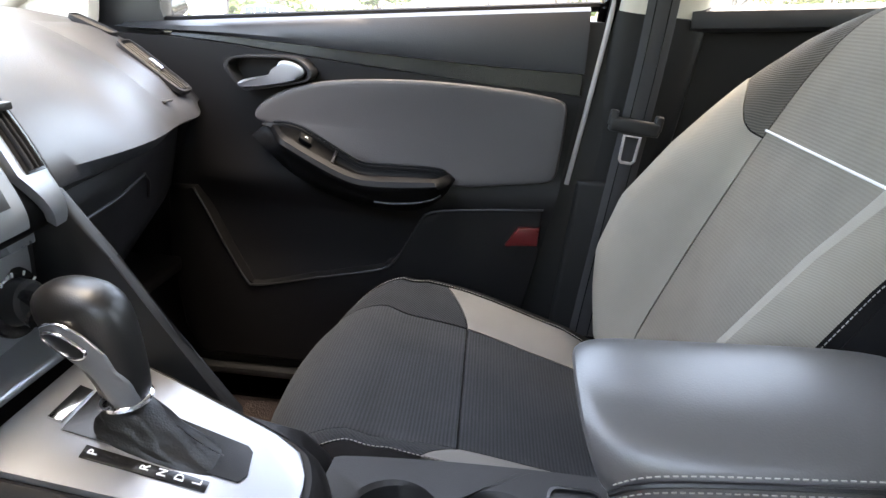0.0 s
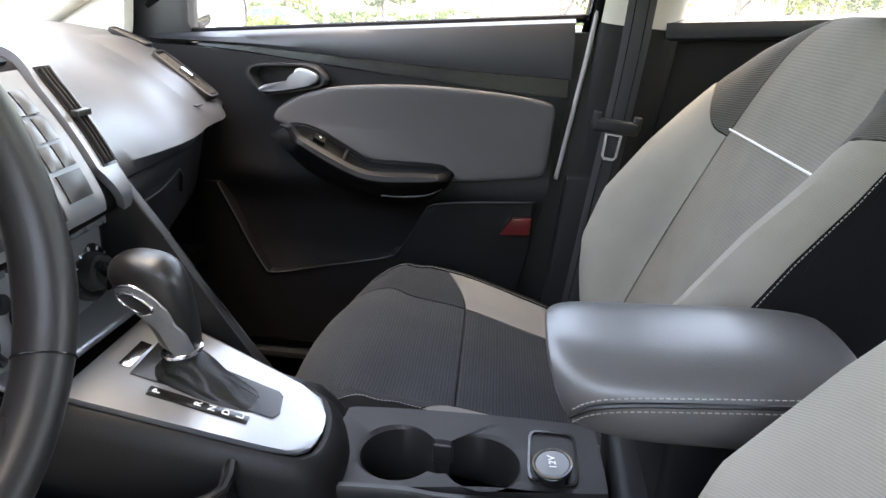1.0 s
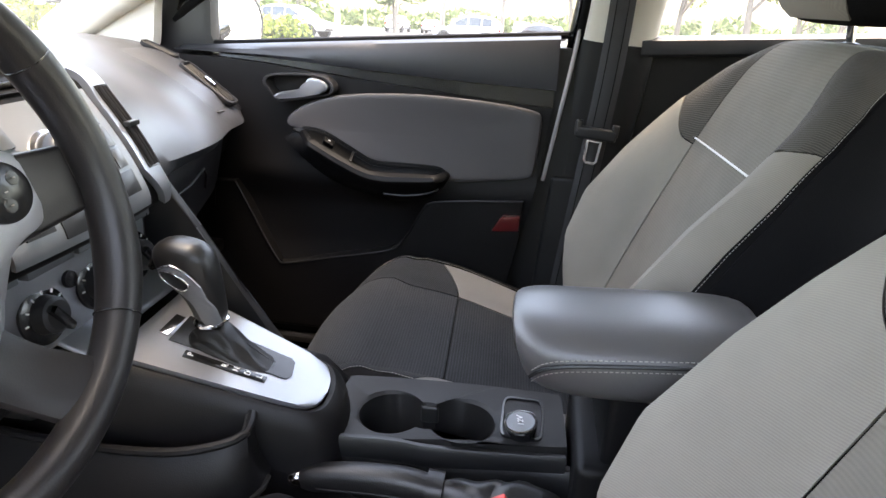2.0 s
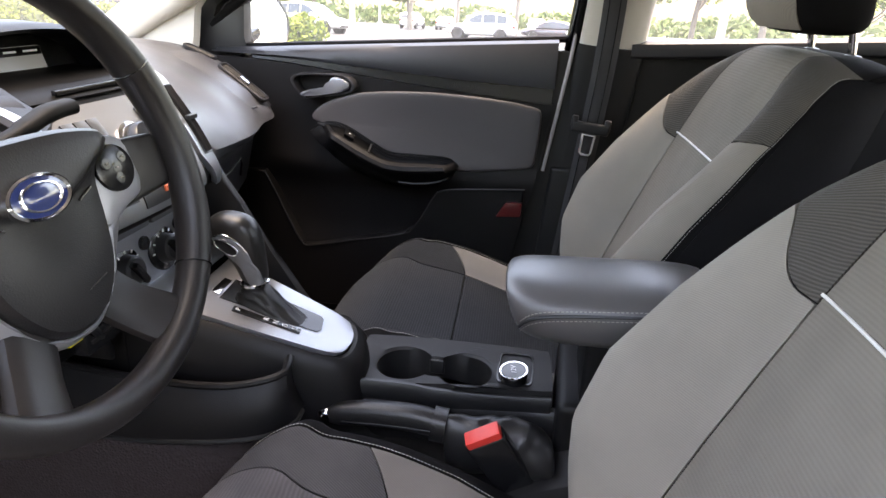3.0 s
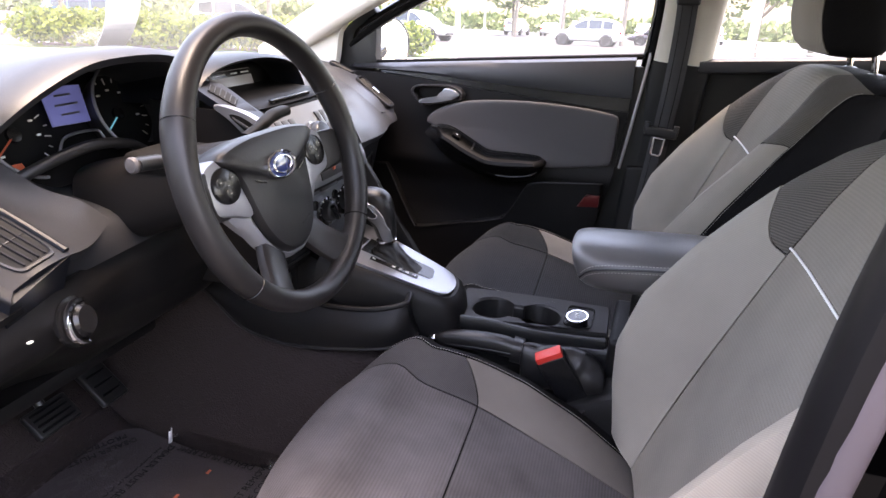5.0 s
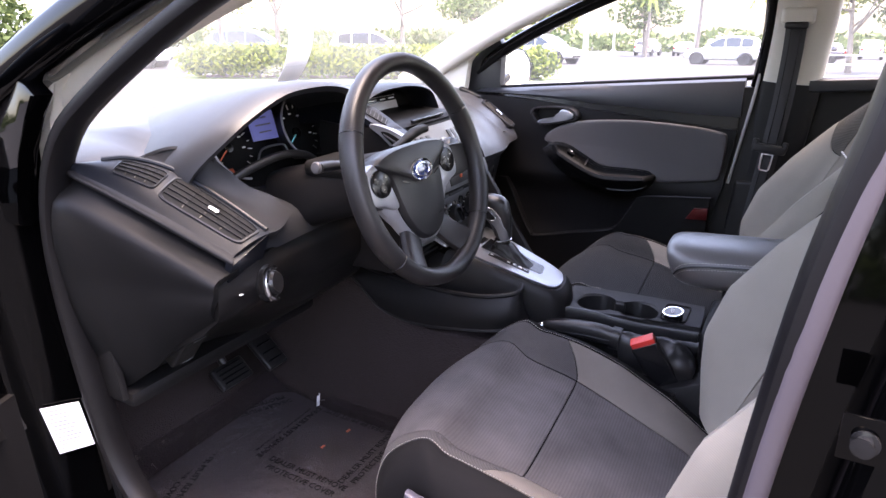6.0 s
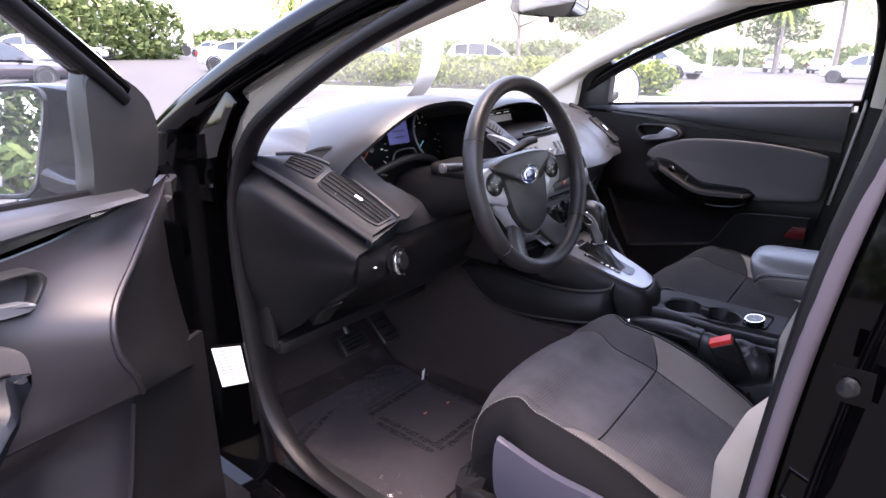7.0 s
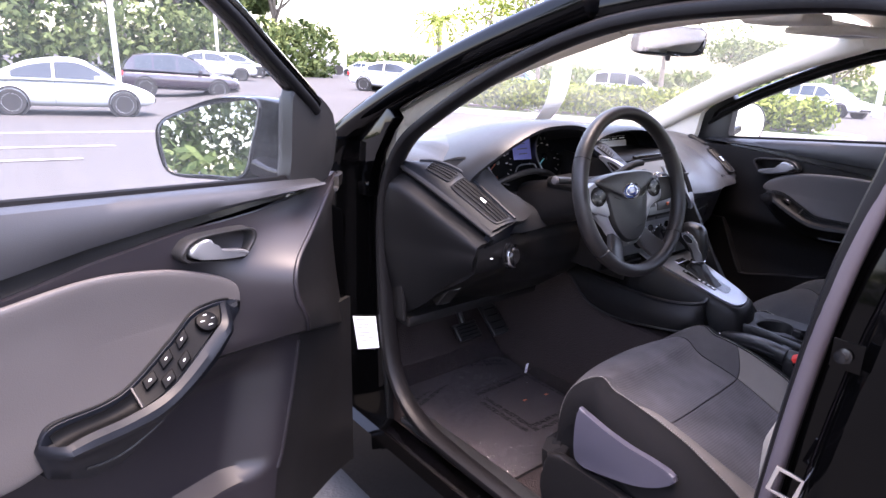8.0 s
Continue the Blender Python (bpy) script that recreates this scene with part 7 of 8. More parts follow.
        dp("map_pocket", slab([(a, 0.676, b) for a, b in low] + [(a, 0.676, b) for a, b in floor_line], (0, 0.03, 0), 0.006, 3), PLASTIC, plabel="moulded map pocket")
        dp("pocket_edge", tube([(a, 0.6745, b) for a, b in low], 0.0022, 6), SATIN)
    rf = [(0.008, 0.676), (0.066, 0.680), (0.068, 0.714), (0.030, 0.712)]
    dp("reflector", slab([(a, 0.668, b) for a, b in rf], (0, 0.012, 0), 0.002), REFLECT, plabel="dark red door reflector")
    # handle
    up = 0.0 if s > 0 else 0.010
    bez = spline([(-0.490, 0.962), (-0.487, 0.978), (-0.465, 0.985), (-0.39, 0.988), (-0.355, 0.984), (-0.335, 0.966), (-0.338, 0.952), (-0.36, 0.944), (-0.44, 0.930), (-0.462, 0.930)], 48, True)
    c = np.array([-0.412, 0.958])
    ring = lambda k, y: [Vector((c[0] + (a - c[0]) * k, y, c[1] + (b - c[1]) * k + up)) for a, b in bez]
    dp("handle_bezel", loft([ring(1.0, 0.69), ring(1.0, 0.664), ring(0.97, 0.660), ring(0.90, 0.660), ring(0.86, 0.664), ring(0.83, 0.70)], cap=False), SATIN, plabel="black handle bezel")
    dp("handle_cup", slab(ring(0.85, 0.692), (0, 0.004, 0), 0), PRINT)
    lev = [(-0.468, 0.940), (-0.462, 0.935), (-0.42, 0.939), (-0.365, 0.950), (-0.349, 0.960), (-0.352, 0.972), (-0.374, 0.981), (-0.390, 0.980), (-0.398, 0.964), (-0.412, 0.956), (-0.455, 0.947)]
    dp("handle_lever", slab([(a, 0.656, b + up) for a, b in spline(lev, 36, True)], (0, 0.018, 0), 0.005, 3), SILVER, plabel="satin silver door handle")
    # shell, window frame and glass
    low_z = 0.33 if s > 0 else 0.25
    shell = [(-0.80, low_z), (-0.02, low_z), (0.06, 0.50), (0.12, 0.80), (0.145, 1.06), (-0.30, 1.03), (-0.72, 1.0), (-0.83, 0.95), (-0.84, 0.5)]
    dp("door_shell", slab([(a, 0.72 if s > 0 else 0.765, b) for a, b in shell], (0, 0.085 if s > 0 else 0.040, 0), 0.012, 3), PAINT, plabel="black painted door shell")
    dp("door_skin", slab([(a - 0.0, 0.808, b) for a, b in shell], (0, 0.03, 0), 0.015, 3), PAINT)
    wf = spline([(-0.80, 0.765, 1.01), (-0.66, 0.745, 1.13), (-0.45, 0.715, 1.235), (-0.20, 0.675, 1.325), (0.05, 0.655, 1.375), (0.14, 0.655, 1.375), (0.165, 0.69, 1.24), (0.150, 0.735, 1.06)], 60)
    if s < 0:
        wf = spline([(-0.715, 0.745, 1.195), (-0.69, 0.742, 1.22), (-0.58, 0.735, 1.313), (-0.503, 0.730, 1.378), (-0.40, 0.715, 1.43), (-0.20, 0.69, 1.465), (0.05, 0.68, 1.465), (0.13, 0.685, 1.43), (0.165, 0.70, 1.27), (0.150, 0.735, 1.07)], 60)
    dp("window_frame", sweep(wf, oval(0.020, 0.026, 12, 3), up=(0, 1, 0)), PAINT, plabel="black window frame")
    dp("frame_seal", sweep(wf + np.array([0.0, -0.016, -0.012]), oval(0.010, 0.012, 10, 3), up=(0, 1, 0)), RUBBER)
    gl = [(-0.665, 0.752, 1.02), (0.130, 0.745, 1.07), (0.145, 0.70, 1.24), (0.11, 0.668, 1.362), (-0.05, 0.672, 1.345), (-0.22, 0.687, 1.31), (-0.44, 0.722, 1.225), (-0.60, 0.744, 1.14), (-0.665, 0.752, 1.10)]
    if s < 0:
        gl = [(-0.640, 0.752, 1.04), (0.130, 0.745, 1.085), (0.145, 0.705, 1.27), (0.11, 0.69, 1.43), (-0.20, 0.70, 1.445), (-0.39, 0.725, 1.41), (-0.49, 0.74, 1.36), (-0.57, 0.746, 1.295), (-0.645, 0.752, 1.225)]
    g = dp("pane", slab(gl, (0, 0.004, 0.0), 0), GLASS, plabel="clear side glass")
    g.visible_shadow = False
    dp("belt_seal", sweep([(x, 0.742, belt_z(x) + 0.004 + rise) for x in np.linspace(-0.70, 0.14, 10)], oval(0.008, 0.008, 8)), RUBBER)
    # mirror sail and outside mirror
    sail = spline([(-0.805, 0.99), (-0.64, 1.006), (-0.632, 1.03), (-0.624, 1.170), (-0.645, 1.185), (-0.74, 1.115), (-0.80, 1.04)], 32, True)
    if s < 0:
        sail = spline([(-0.634, 1.035), (-0.640, 1.10), (-0.652, 1.222), (-0.675, 1.235), (-0.735, 1.205), (-0.770, 1.160), (-0.768, 1.12), (-0.745, 1.04), (-0.69, 1.025)], 36, True)
    dp("mirror_sail", slab([(a, 0.725, b) for a, b in sail], (0, 0.04, 0), 0.008, 3), SATIN, plabel="black mirror sail")
    dp("mirror_arm", sweep([(-0.69, 0.75, 1.045), (-0.70, 0.82, 1.045), (-0.705, 0.88, 1.055)], oval(0.045, 0.022, 14, 3), up=(0, 0, 1)), PAINT)
    mo = spline([(0.845, 1.015), (0.90, 1.005), (0.985, 1.015), (1.025, 1.055), (1.03, 1.10), (0.99, 1.138), (0.92, 1.15), (0.855, 1.138), (0.84, 1.08)], 40, True)
    cy, cz = 0.935, 1.078
    slant, x0 = (0.12, -0.665) if s > 0 else (0.42, -0.68)
    if s < 0:
        cy, cz = 0.97, 1.11
        mo = spline([(0.80, 1.035), (0.88, 1.022), (1.00, 1.018), (1.085, 1.022), (1.115, 1.055), (1.125, 1.135), (1.05, 1.178), (0.98, 1.200), (0.89, 1.200), (0.81, 1.175), (0.79, 1.10)], 56, True)
    face_x = lambda y: x0 + slant * (y - 0.93)
    def ring2(k, dx):
        return [Vector((face_x(a) + dx - 0.13 * (b - cz) * k, cy + (a - cy) * k, cz + (b - cz) * k)) for a, b in mo]
    lip = (1.05, 1.09, 1.10) if s > 0 else (1.0, 1.02, 1.03)
    hs = dp("mirror_housing", loft([ring2(lip[0], 0.004), ring2(lip[1], -0.004), ring2(lip[2], -0.03), ring2(0.98, -0.07), ring2(0.7, -0.105), ring2(0.25, -0.12)]), PAINT, plabel="black outside mirror")
    if s < 0:
        cy, cz = 1.0, 1.11
        mo = spline([(0.924, 1.033), (1.00, 1.028), (1.078, 1.028), (1.103, 1.058), (1.112, 1.135), (1.04, 1.172), (0.97, 1.190), (0.897, 1.190), (0.905, 1.10)], 56, True)
    dp("mirror_rim", loft([ring2(1.07, 0.0), ring2(1.06, 0.008), ring2(1.0, 0.008), ring2(0.985, 0.003)], cap=False), GLOSSY, hs)
    dp("mirror_glass", slab(ring2(0.99, 0.003), (0.002, 0, 0), 0), MIRROR, hs, "mirror glass")
    return door


# ---- smaller things in the cabin ----
def build_belt():
    b = thing("seat_belt", "black seat belt hanging on the centre pillar with its tongue", "seat belt", (0.2, 0.66, 0.42))
    path = spline([(0.222, 0.645, 1.235), (0.222, 0.655, 1.14), (0.216, 0.664, 1.02), (0.205, 0.668, 0.90), (0.186, 0.672, 0.72), (0.165, 0.676, 0.52), (0.16, 0.68, 0.42)], 50)
    part("webbing", sweep(path, oval(0.0018, 0.0235, 8, 6), up=(1, 0, 0)), WEB, b, "black woven webbing")
    for k in (-0.011, 0.011):
        part("webbing_line", tube(path + np.array([k, -0.0022, 0]), 0.0008, 5), GLOSSY, b)
    part("anchor", rbox((0.186, 0.628, 1.222), (0.262, 0.668, 1.262), 0.010, 3), CREAM, b, "cream belt anchor cover")
    part("anchor_lip", rbox((0.196, 0.622, 1.212), (0.250, 0.655, 1.228), 0.006, 3), SATIN, b)
    m = Matrix.Translation((0.203, 0.656, 0.905)) @ Euler((0, radians(6), 0)).to_matrix().to_4x4()
    part("tongue_bar", rbox((-0.041, -0.007, -0.013), (0.041, 0.007, 0.011), 0.006, 3, m), SATIN, b, "black tongue bar")
    for k in (-1, 1):
        part("bar_ear", rbox((k * 0.036 - 0.007, -0.006, -0.004), (k * 0.036 + 0.007, 0.006, 0.022), 0.004, 3, m), SATIN, b)
    ring = [m @ Vector(p) for p in ((-0.013, -0.003, -0.016), (0.013, -0.003, -0.016), (0.012, -0.003, -0.055), (0.008, -0.003, -0.060), (-0.008, -0.003, -0.060), (-0.012, -0.003, -0.055))]
    part("tongue", sweep(ring, oval(0.0032, 0.0016, 8, 4), up=(0, 1, 0), closed=True), CHROME, b, "bright steel tongue")
    part("lower_guide", rbox((0.135, 0.655, 0.42), (0.195, 0.70, 0.505), 0.012, 3), GLOSSY, b, "black lower belt guide")
    # buckle end of the driver's own belt by the near pillar
    b2 = thing("driver_belt_tongue", "bright belt tongue hanging at the driver's centre pillar", "seat belt", (0.27, -0.66, 0.45))
    pd = spline([(0.335, -0.665, 0.98), (0.305, -0.668, 0.75), (0.285, -0.67, 0.60), (0.27, -0.672, 0.45)], 20)
    part("webbing", sweep(pd, oval(0.0018, 0.0235, 8, 6), up=(1, 0, 0)), WEB, b2, "black woven webbing")
    m = Matrix.Translation((0.312, -0.785, 0.762)) @ Euler((radians(8), radians(12), radians(12))).to_matrix().to_4x4()
    ring = [m @ Vector(p) for p in ((-0.016, 0, -0.02), (0.016, 0, -0.02), (0.016, 0, 0.02), (-0.016, 0, 0.02))]
    part("tongue", sweep(ring, oval(0.004, 0.002, 8, 4), up=(0, 1, 0), closed=True), CHROME, b2, "bright steel tongue")


def build_rear_mirror():
    m = thing("rear_view_mirror", "black rear view mirror on the windscreen", "rear view mirror", (-0.36, -0.03, 1.36))
    tilt = Matrix.Translation((-0.425, -0.035, 1.352)) @ Euler((radians(0), radians(8), radians(-16))).to_matrix().to_4x4()
    o = spline([(-0.115, -0.012), (-0.105, 0.030), (-0.06, 0.036), (0.06, 0.036), (0.108, 0.028), (0.116, -0.014), (0.10, -0.034), (0.0, -0.038), (-0.10, -0.032)], 44, True)
    rg = lambda k, x: [tilt @ Vector((x, a * k, b * k)) for a, b in o]
    part("mirror_case", loft([rg(1.0, 0.004), rg(1.03, 0.0), rg(1.0, -0.018), rg(0.7, -0.032), rg(0.2, -0.036)]), GLOSSY, m)
    part("mirror_glass", slab(rg(0.95, 0.0045), tilt.to_3x3() @ Vector((0.0015, 0, 0)), 0), MIRROR, m, "mirror glass")
    part("stem", tube(spline([tilt @ Vector((-0.03, 0, 0.01)), (-0.49, -0.02, 1.372), (-0.52, -0.01, 1.372)], 8), 0.011, 12), SATIN, m)
    part("foot", rbox((-0.545, -0.03, 1.350), (-0.505, 0.02, 1.392), 0.008, 3), SATIN, m)
    part("toggle", lathe([(0, 0), (0.008, 0), (0.006, 0.014), (0, 0.016)], tilt @ Vector((0.0, 0, -0.036)), (0, 0, -1), 14), SATIN, m)
    v = thing("sun_visor", "cream cloth sun visor folded against the roof lining", "sun visor", (-0.16, 0.33, 1.38))
    part("visor_board", rbox((-0.19, 0.08, 1.372), (-0.02, 0.50, 1.388), 0.007, 3), LINING, v)
    part("visor_label", rbox((-0.15, 0.20, 1.3705), (-0.07, 0.34, 1.3725), 0), PAPER, v, "pale label")
    for k in range(4):
        part("label_bar", rbox((-0.14 + 0.016 * k, 0.21, 1.3698), (-0.132 + 0.016 * k, 0.33, 1.3704), 0), LCD2, v)
    h = thing("windscreen_header", "cream header trim above the windscreen", "header trim", (-0.2, 0, 1.4), kind="structure")
    part("header_trim", sweep(spline([(-0.19, -0.58, 1.392), (-0.245, -0.3, 1.412), (-0.26, 0.0, 1.418), (-0.245, 0.3, 1.412), (-0.19, 0.58, 1.392)], 24), oval(0.05, 0.014, 14, 3)), LINING, h)
    part("lamp_console", rbox((-0.22, -0.08, 1.388), (-0.08, 0.08, 1.412), 0.012, 3), CREAM, h, "cream roof lamp console")


def build_footwell():
    for y, w, nm in ((-0.330, 0.075, "brake_pedal"), (-0.215, 0.045, "accelerator_pedal")):
        p = thing(nm, "black ribbed rubber " + nm.replace("_", " "), "pedal", (-0.88, y, 0.40))
        m = Matrix.Translation((-0.865, y, 0.435 if w > 0.06 else 0.45)) @ Euler((0, radians(-48), 0)).to_matrix().to_4x4()
        hgt = 0.03 if w > 0.06 else 0.06
        part("pad", rbox((-0.008, -w / 2 - 0.01, -hgt), (0.008, w / 2 + 0.01, hgt), 0.006, 3, m), SATIN, p)
        for k in range(4):
            part("rib", rbox((0.007, -w / 2, -hgt * 0.7 + hgt * 0.42 * k), (0.011, w / 2, -hgt * 0.7 + hgt * 0.42 * k + 0.005), 0.001, 1, m), RUBBER, p)
        part("lever", tube(spline([(-0.88, y, 0.44), (-0.95, y, 0.56), (-1.02, y, 0.72)], 8), 0.010, 10), SATIN, p)
    mat = thing("floor_mat", "black carpet floor mat under clear printed plastic film", "floor mat", (-0.6, -0.36, 0.28))
    def pile(u, v):
        a, b = 2 * u - 1, 2 * v - 1
        x = -0.61 + 0.25 * a * (1 - 0.07 * smooth(abs(b), 0.86, 1.0) ** 2)
        y = -0.4025 + 0.2325 * b * (1 - 0.08 * smooth(abs(a), 0.86, 1.0) ** 2)
        return (x, y, floor_height(x) + 0.010)
    part("mat_carpet", skin(pile, 40, 30, 0.008), MATPILE, mat)

    def film(u, v):
        x, y = -0.90 + 0.56 * u, -0.66 + 0.49 * v
        rough = smooth(-y, 0.45, 0.62)
        k = 0.003 * noise.noise(Vector((x * 14, y * 9, 0.3))) + (0.002 + 0.006 * rough) * noise.noise(Vector((x * 46, y * 30, 4.0))) + (0.001 + 0.003 * rough) * noise.noise(Vector((x * 130, y * 80, 9.0)))
        edge = 0.035 * smooth(v, 0.93, 1.0) * smooth(u, 0.25, 0.4) + 0.03 * smooth(0.07 - v, 0.0, 0.07)
        return (x, y, floor_height(x) + 0.0215 + 0.006 * rough + k + edge)
    fm = part("film", skin(film, 130, 130, 0.0006), FILM, mat, "crumpled clear plastic film")
    fm.visible_shadow = False
    # opaque white curl draws the highlight on the film's lifted corner
    def curl(u, v):
        a = 2.4 * u
        return (-0.742 + 0.006 * v + 0.008 * math.sin(a), -0.166 - 0.008 * (1 - math.cos(a)), 0.284 + 0.040 * v)
    part("film_corner", skin(curl, 10, 6, 0.0006, (0, 1, 0)), PAPER, mat, "curled corner of the film, its highlight put in as white")
    # printed frame of words on the film
    def note(x, y, turn):
        for k, t in enumerate(("DEALER MUST REMOVE", "PROTECTIVE COVER")):
            m = Matrix.Translation((x, y, floor_height(x) + 0.0112)) @ Euler((0, 0, radians(turn))).to_matrix().to_4x4() @ Matrix.Translation((0, -0.013 + 0.026 * (1 - k), 0))
            words(t, 0.0215, m, PRINT, mat, "printed_line")
    note(-0.585, -0.405, 0)
    note(-0.485, -0.27, 90)
    note(-0.63, -0.165, 180)
    note(-0.735, -0.295, -90)
    note(-0.80, -0.53, -70)
    note(-0.86, -0.30, -120)
    for x, y in ((-0.60, -0.22), (-0.615, -0.30)):
        part("red_mark", rbox((x - 0.003, y - 0.006, floor_height(x) + 0.0104), (x + 0.003, y + 0.006, floor_height(x) + 0.0116), 0), ORANGE, mat)


def build_doorway_bits():
    st = thing("door_striker", "steel door striker on the centre pillar", "door striker", (0.348, -0.80, 0.965))
    part("striker_plate", rbox((0.336, -0.802, 0.954), (0.370, -0.799, 0.990), 0.001, 2), PAINT, st)
    part("striker_bolt", lathe([(0, 0), (0.009, 0), (0.0092, 0.002), (0.006, 0.003), (0.006, 0.008), (0.0075, 0.010), (0, 0.011)], (0.352, -0.803, 0.972), (-0.3, -1, 0), 20), GLOSSY, st, "dark striker bolt")
    tag = thing("tyre_label", "white data sticker on the black hinge post", "sticker", (-0.79, -0.745, 0.56))
    q = [Vector(p) for p in ((-0.838, -0.772, 0.607), (-0.790, -0.728, 0.612), (-0.782, -0.722, 0.520), (-0.826, -0.764, 0.510))]
    n = Vector((0.66, -0.74, 0.05)) * 0.002
    q = [p + n * 3 for p in q]
    part("label_sheet", slab(q, n, 0), PAPER, tag, "white sticker")
    for k in range(11):
        f = 0.08 + 0.082 * k
        a, b = q[0].lerp(q[3], f), q[1].lerp(q[2], f)
        a, b = a.lerp(b, 0.1), a.lerp(b, 0.55 + 0.3 * ((k * 37) % 10) / 10)
        d = (q[3] - q[0]) * 0.03
        part("label_bar", slab([a + n * 1.2, b + n * 1.2, b + d * 0.45 + n * 1.2, a + d * 0.45 + n * 1.2], n * 0.2, 0), LCD2, tag)
    part("foil_corner", slab([q[1] + Vector((0.003, 0.004, 0.006)), q[1] + Vector((0.026, 0.020, 0.010)), q[2] + Vector((0.026, 0.020, 0.010)), q[2] + Vector((0.003, 0.004, 0))], n, 0), SATIN, tag)
    # paper tag standing on the dash against the windscreen
    pap = thing("paper_tag", "white curled paper tag standing on the dashboard", "paper tag", (-0.9, -0.02, 1.09))
    def sheet(u, v):
        u = max(u, 0.0)
        x = -0.915 + 0.125 * u ** 0.8 + 0.02 * math.sin(math.pi * u)
        return (x, -0.055 + 0.075 * v - 0.03 * u + 0.015 * u * v, 1.092 + 0.185 * u ** 1.25)
    part("paper_sheet", skin(sheet, 20, 6, 0.0008, (1, 0, 0)), PAPER, pap, "plain white paper")


def build_car():
    build_shell()
    seat = build_seat(0.372)
    seat.location.x = 0.012
    seat.rotation_euler = (0, 0, radians(3))
    seat = build_seat(-0.363, 0.012)
    seat.location = (0.026, -0.363, 0.272)
    seat.rotation_euler = (0, 0, radians(3))
    build_console()
    build_shifter()
    build_armrest()
    build_brake()
    build_buckle()
    build_wheel()
    build_dash()
    build_stack()
    build_door(1, "door_passenger", "closed front door with charcoal panel and grey inlay", (-0.80, 0.76, 0.33))
    dd = build_door(-1, "door_driver", "open front door with charcoal panel and grey inlay", (-0.914, -0.818, 0.33))
    dd.location = (-0.780, -0.804, 0.33)
    dd.rotation_euler = (0, 0, radians(-73))
    build_belt()
    build_rear_mirror()
    build_footwell()
    build_doorway_bits()


build_car()


# ---- outside ----
def ground_material():
    m = material("weathered asphalt", (0.055, 0.055, 0.056), 0.9, spec=0.2, grain=0.3, size=0.012, mottle=0.25, blot=2.5)
    return m


ASPHALT = ground_material()
KERB = material("pale concrete", (0.45, 0.44, 0.41), 0.85, grain=0.4, size=0.01)
LINE = material("worn white road paint", (0.26, 0.26, 0.255), 0.85, mottle=0.3)
TYRE = material("black tyre", (0.02, 0.02, 0.02), 0.8)
ALLOY = material("alloy wheel", (0.5, 0.5, 0.52), 0.35, metal=0.25)
DARKGLASS = material("dark car window", (0.02, 0.025, 0.03), 0.08, coat=0.5)
WHITECAR = material("white car paint", (0.78, 0.79, 0.80), 0.25, coat=1.0, mottle=0.03)
SILVERCAR = material("silver car paint", (0.50, 0.53, 0.55), 0.35, coat=0.3, mottle=0.03)
DARKCAR = material("dark plum car paint", (0.035, 0.025, 0.035), 0.2, coat=1.0, mottle=0.1)
BLUECAR = material("blue car paint", (0.06, 0.14, 0.22), 0.25, coat=1.0, mottle=0.05)
LAMP = material("clear car lamp", (0.7, 0.7, 0.7), 0.1, metal=0.6)
TAIL = material("red car lamp", (0.45, 0.02, 0.02), 0.2)
BARK = material("grey bark", (0.20, 0.17, 0.14), 0.95, grain=0.9, size=0.03, mottle=0.35)
POLE = material("pale painted pole", (0.55, 0.55, 0.54), 0.6)
GRASS = material("lawn", (0.07, 0.12, 0.03), 0.95, grain=0.9, size=0.03, mottle=0.35, blot=0.6)
WALL = material("pale rendered wall", (0.7, 0.69, 0.66), 0.85, mottle=0.06)


def leaf_material(name, a, b):
    m = bpy.data.materials.new(name)
    m.use_nodes = True
    t = m.node_tree
    s = t.nodes["Principled BSDF"]
    s.inputs["Roughness"].default_value = 0.7
    s.inputs["Specular IOR Level"].default_value = 0.12
    geo = t.nodes.new("ShaderNodeNewGeometry")
    mix = t.nodes.new("ShaderNodeMix")
    mix.data_type = "RGBA"
    mix.inputs["A"].default_value, mix.inputs["B"].default_value = (*a, 1), (*b, 1)
    t.links.new(geo.outputs["Random Per Island"], mix.inputs["Factor"])
    t.links.new(mix.outputs["Result"], s.inputs["Base Color"])
    s.inputs["Subsurface Weight"].default_value = 0.0
    tr = t.nodes.new("ShaderNodeBsdfTranslucent")
    t.links.new(mix.outputs["Result"], tr.inputs["Color"])
    ms = t.nodes.new("ShaderNodeMixShader")
    ms.inputs[0].default_value = 0.2
    t.links.new(s.outputs[0], ms.inputs[1])
    t.links.new(tr.outputs[0], ms.inputs[2])
    t.links.new(ms.outputs[0], t.nodes["Material Output"].inputs[0])
    return m


LEAF = leaf_material("green leaves", (0.05, 0.085, 0.03), (0.15, 0.20, 0.07))
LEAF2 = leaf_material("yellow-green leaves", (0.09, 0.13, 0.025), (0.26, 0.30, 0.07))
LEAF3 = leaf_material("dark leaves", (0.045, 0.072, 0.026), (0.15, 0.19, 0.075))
FROND = leaf_material("palm fronds", (0.06, 0.11, 0.02), (0.22, 0.25, 0.06))


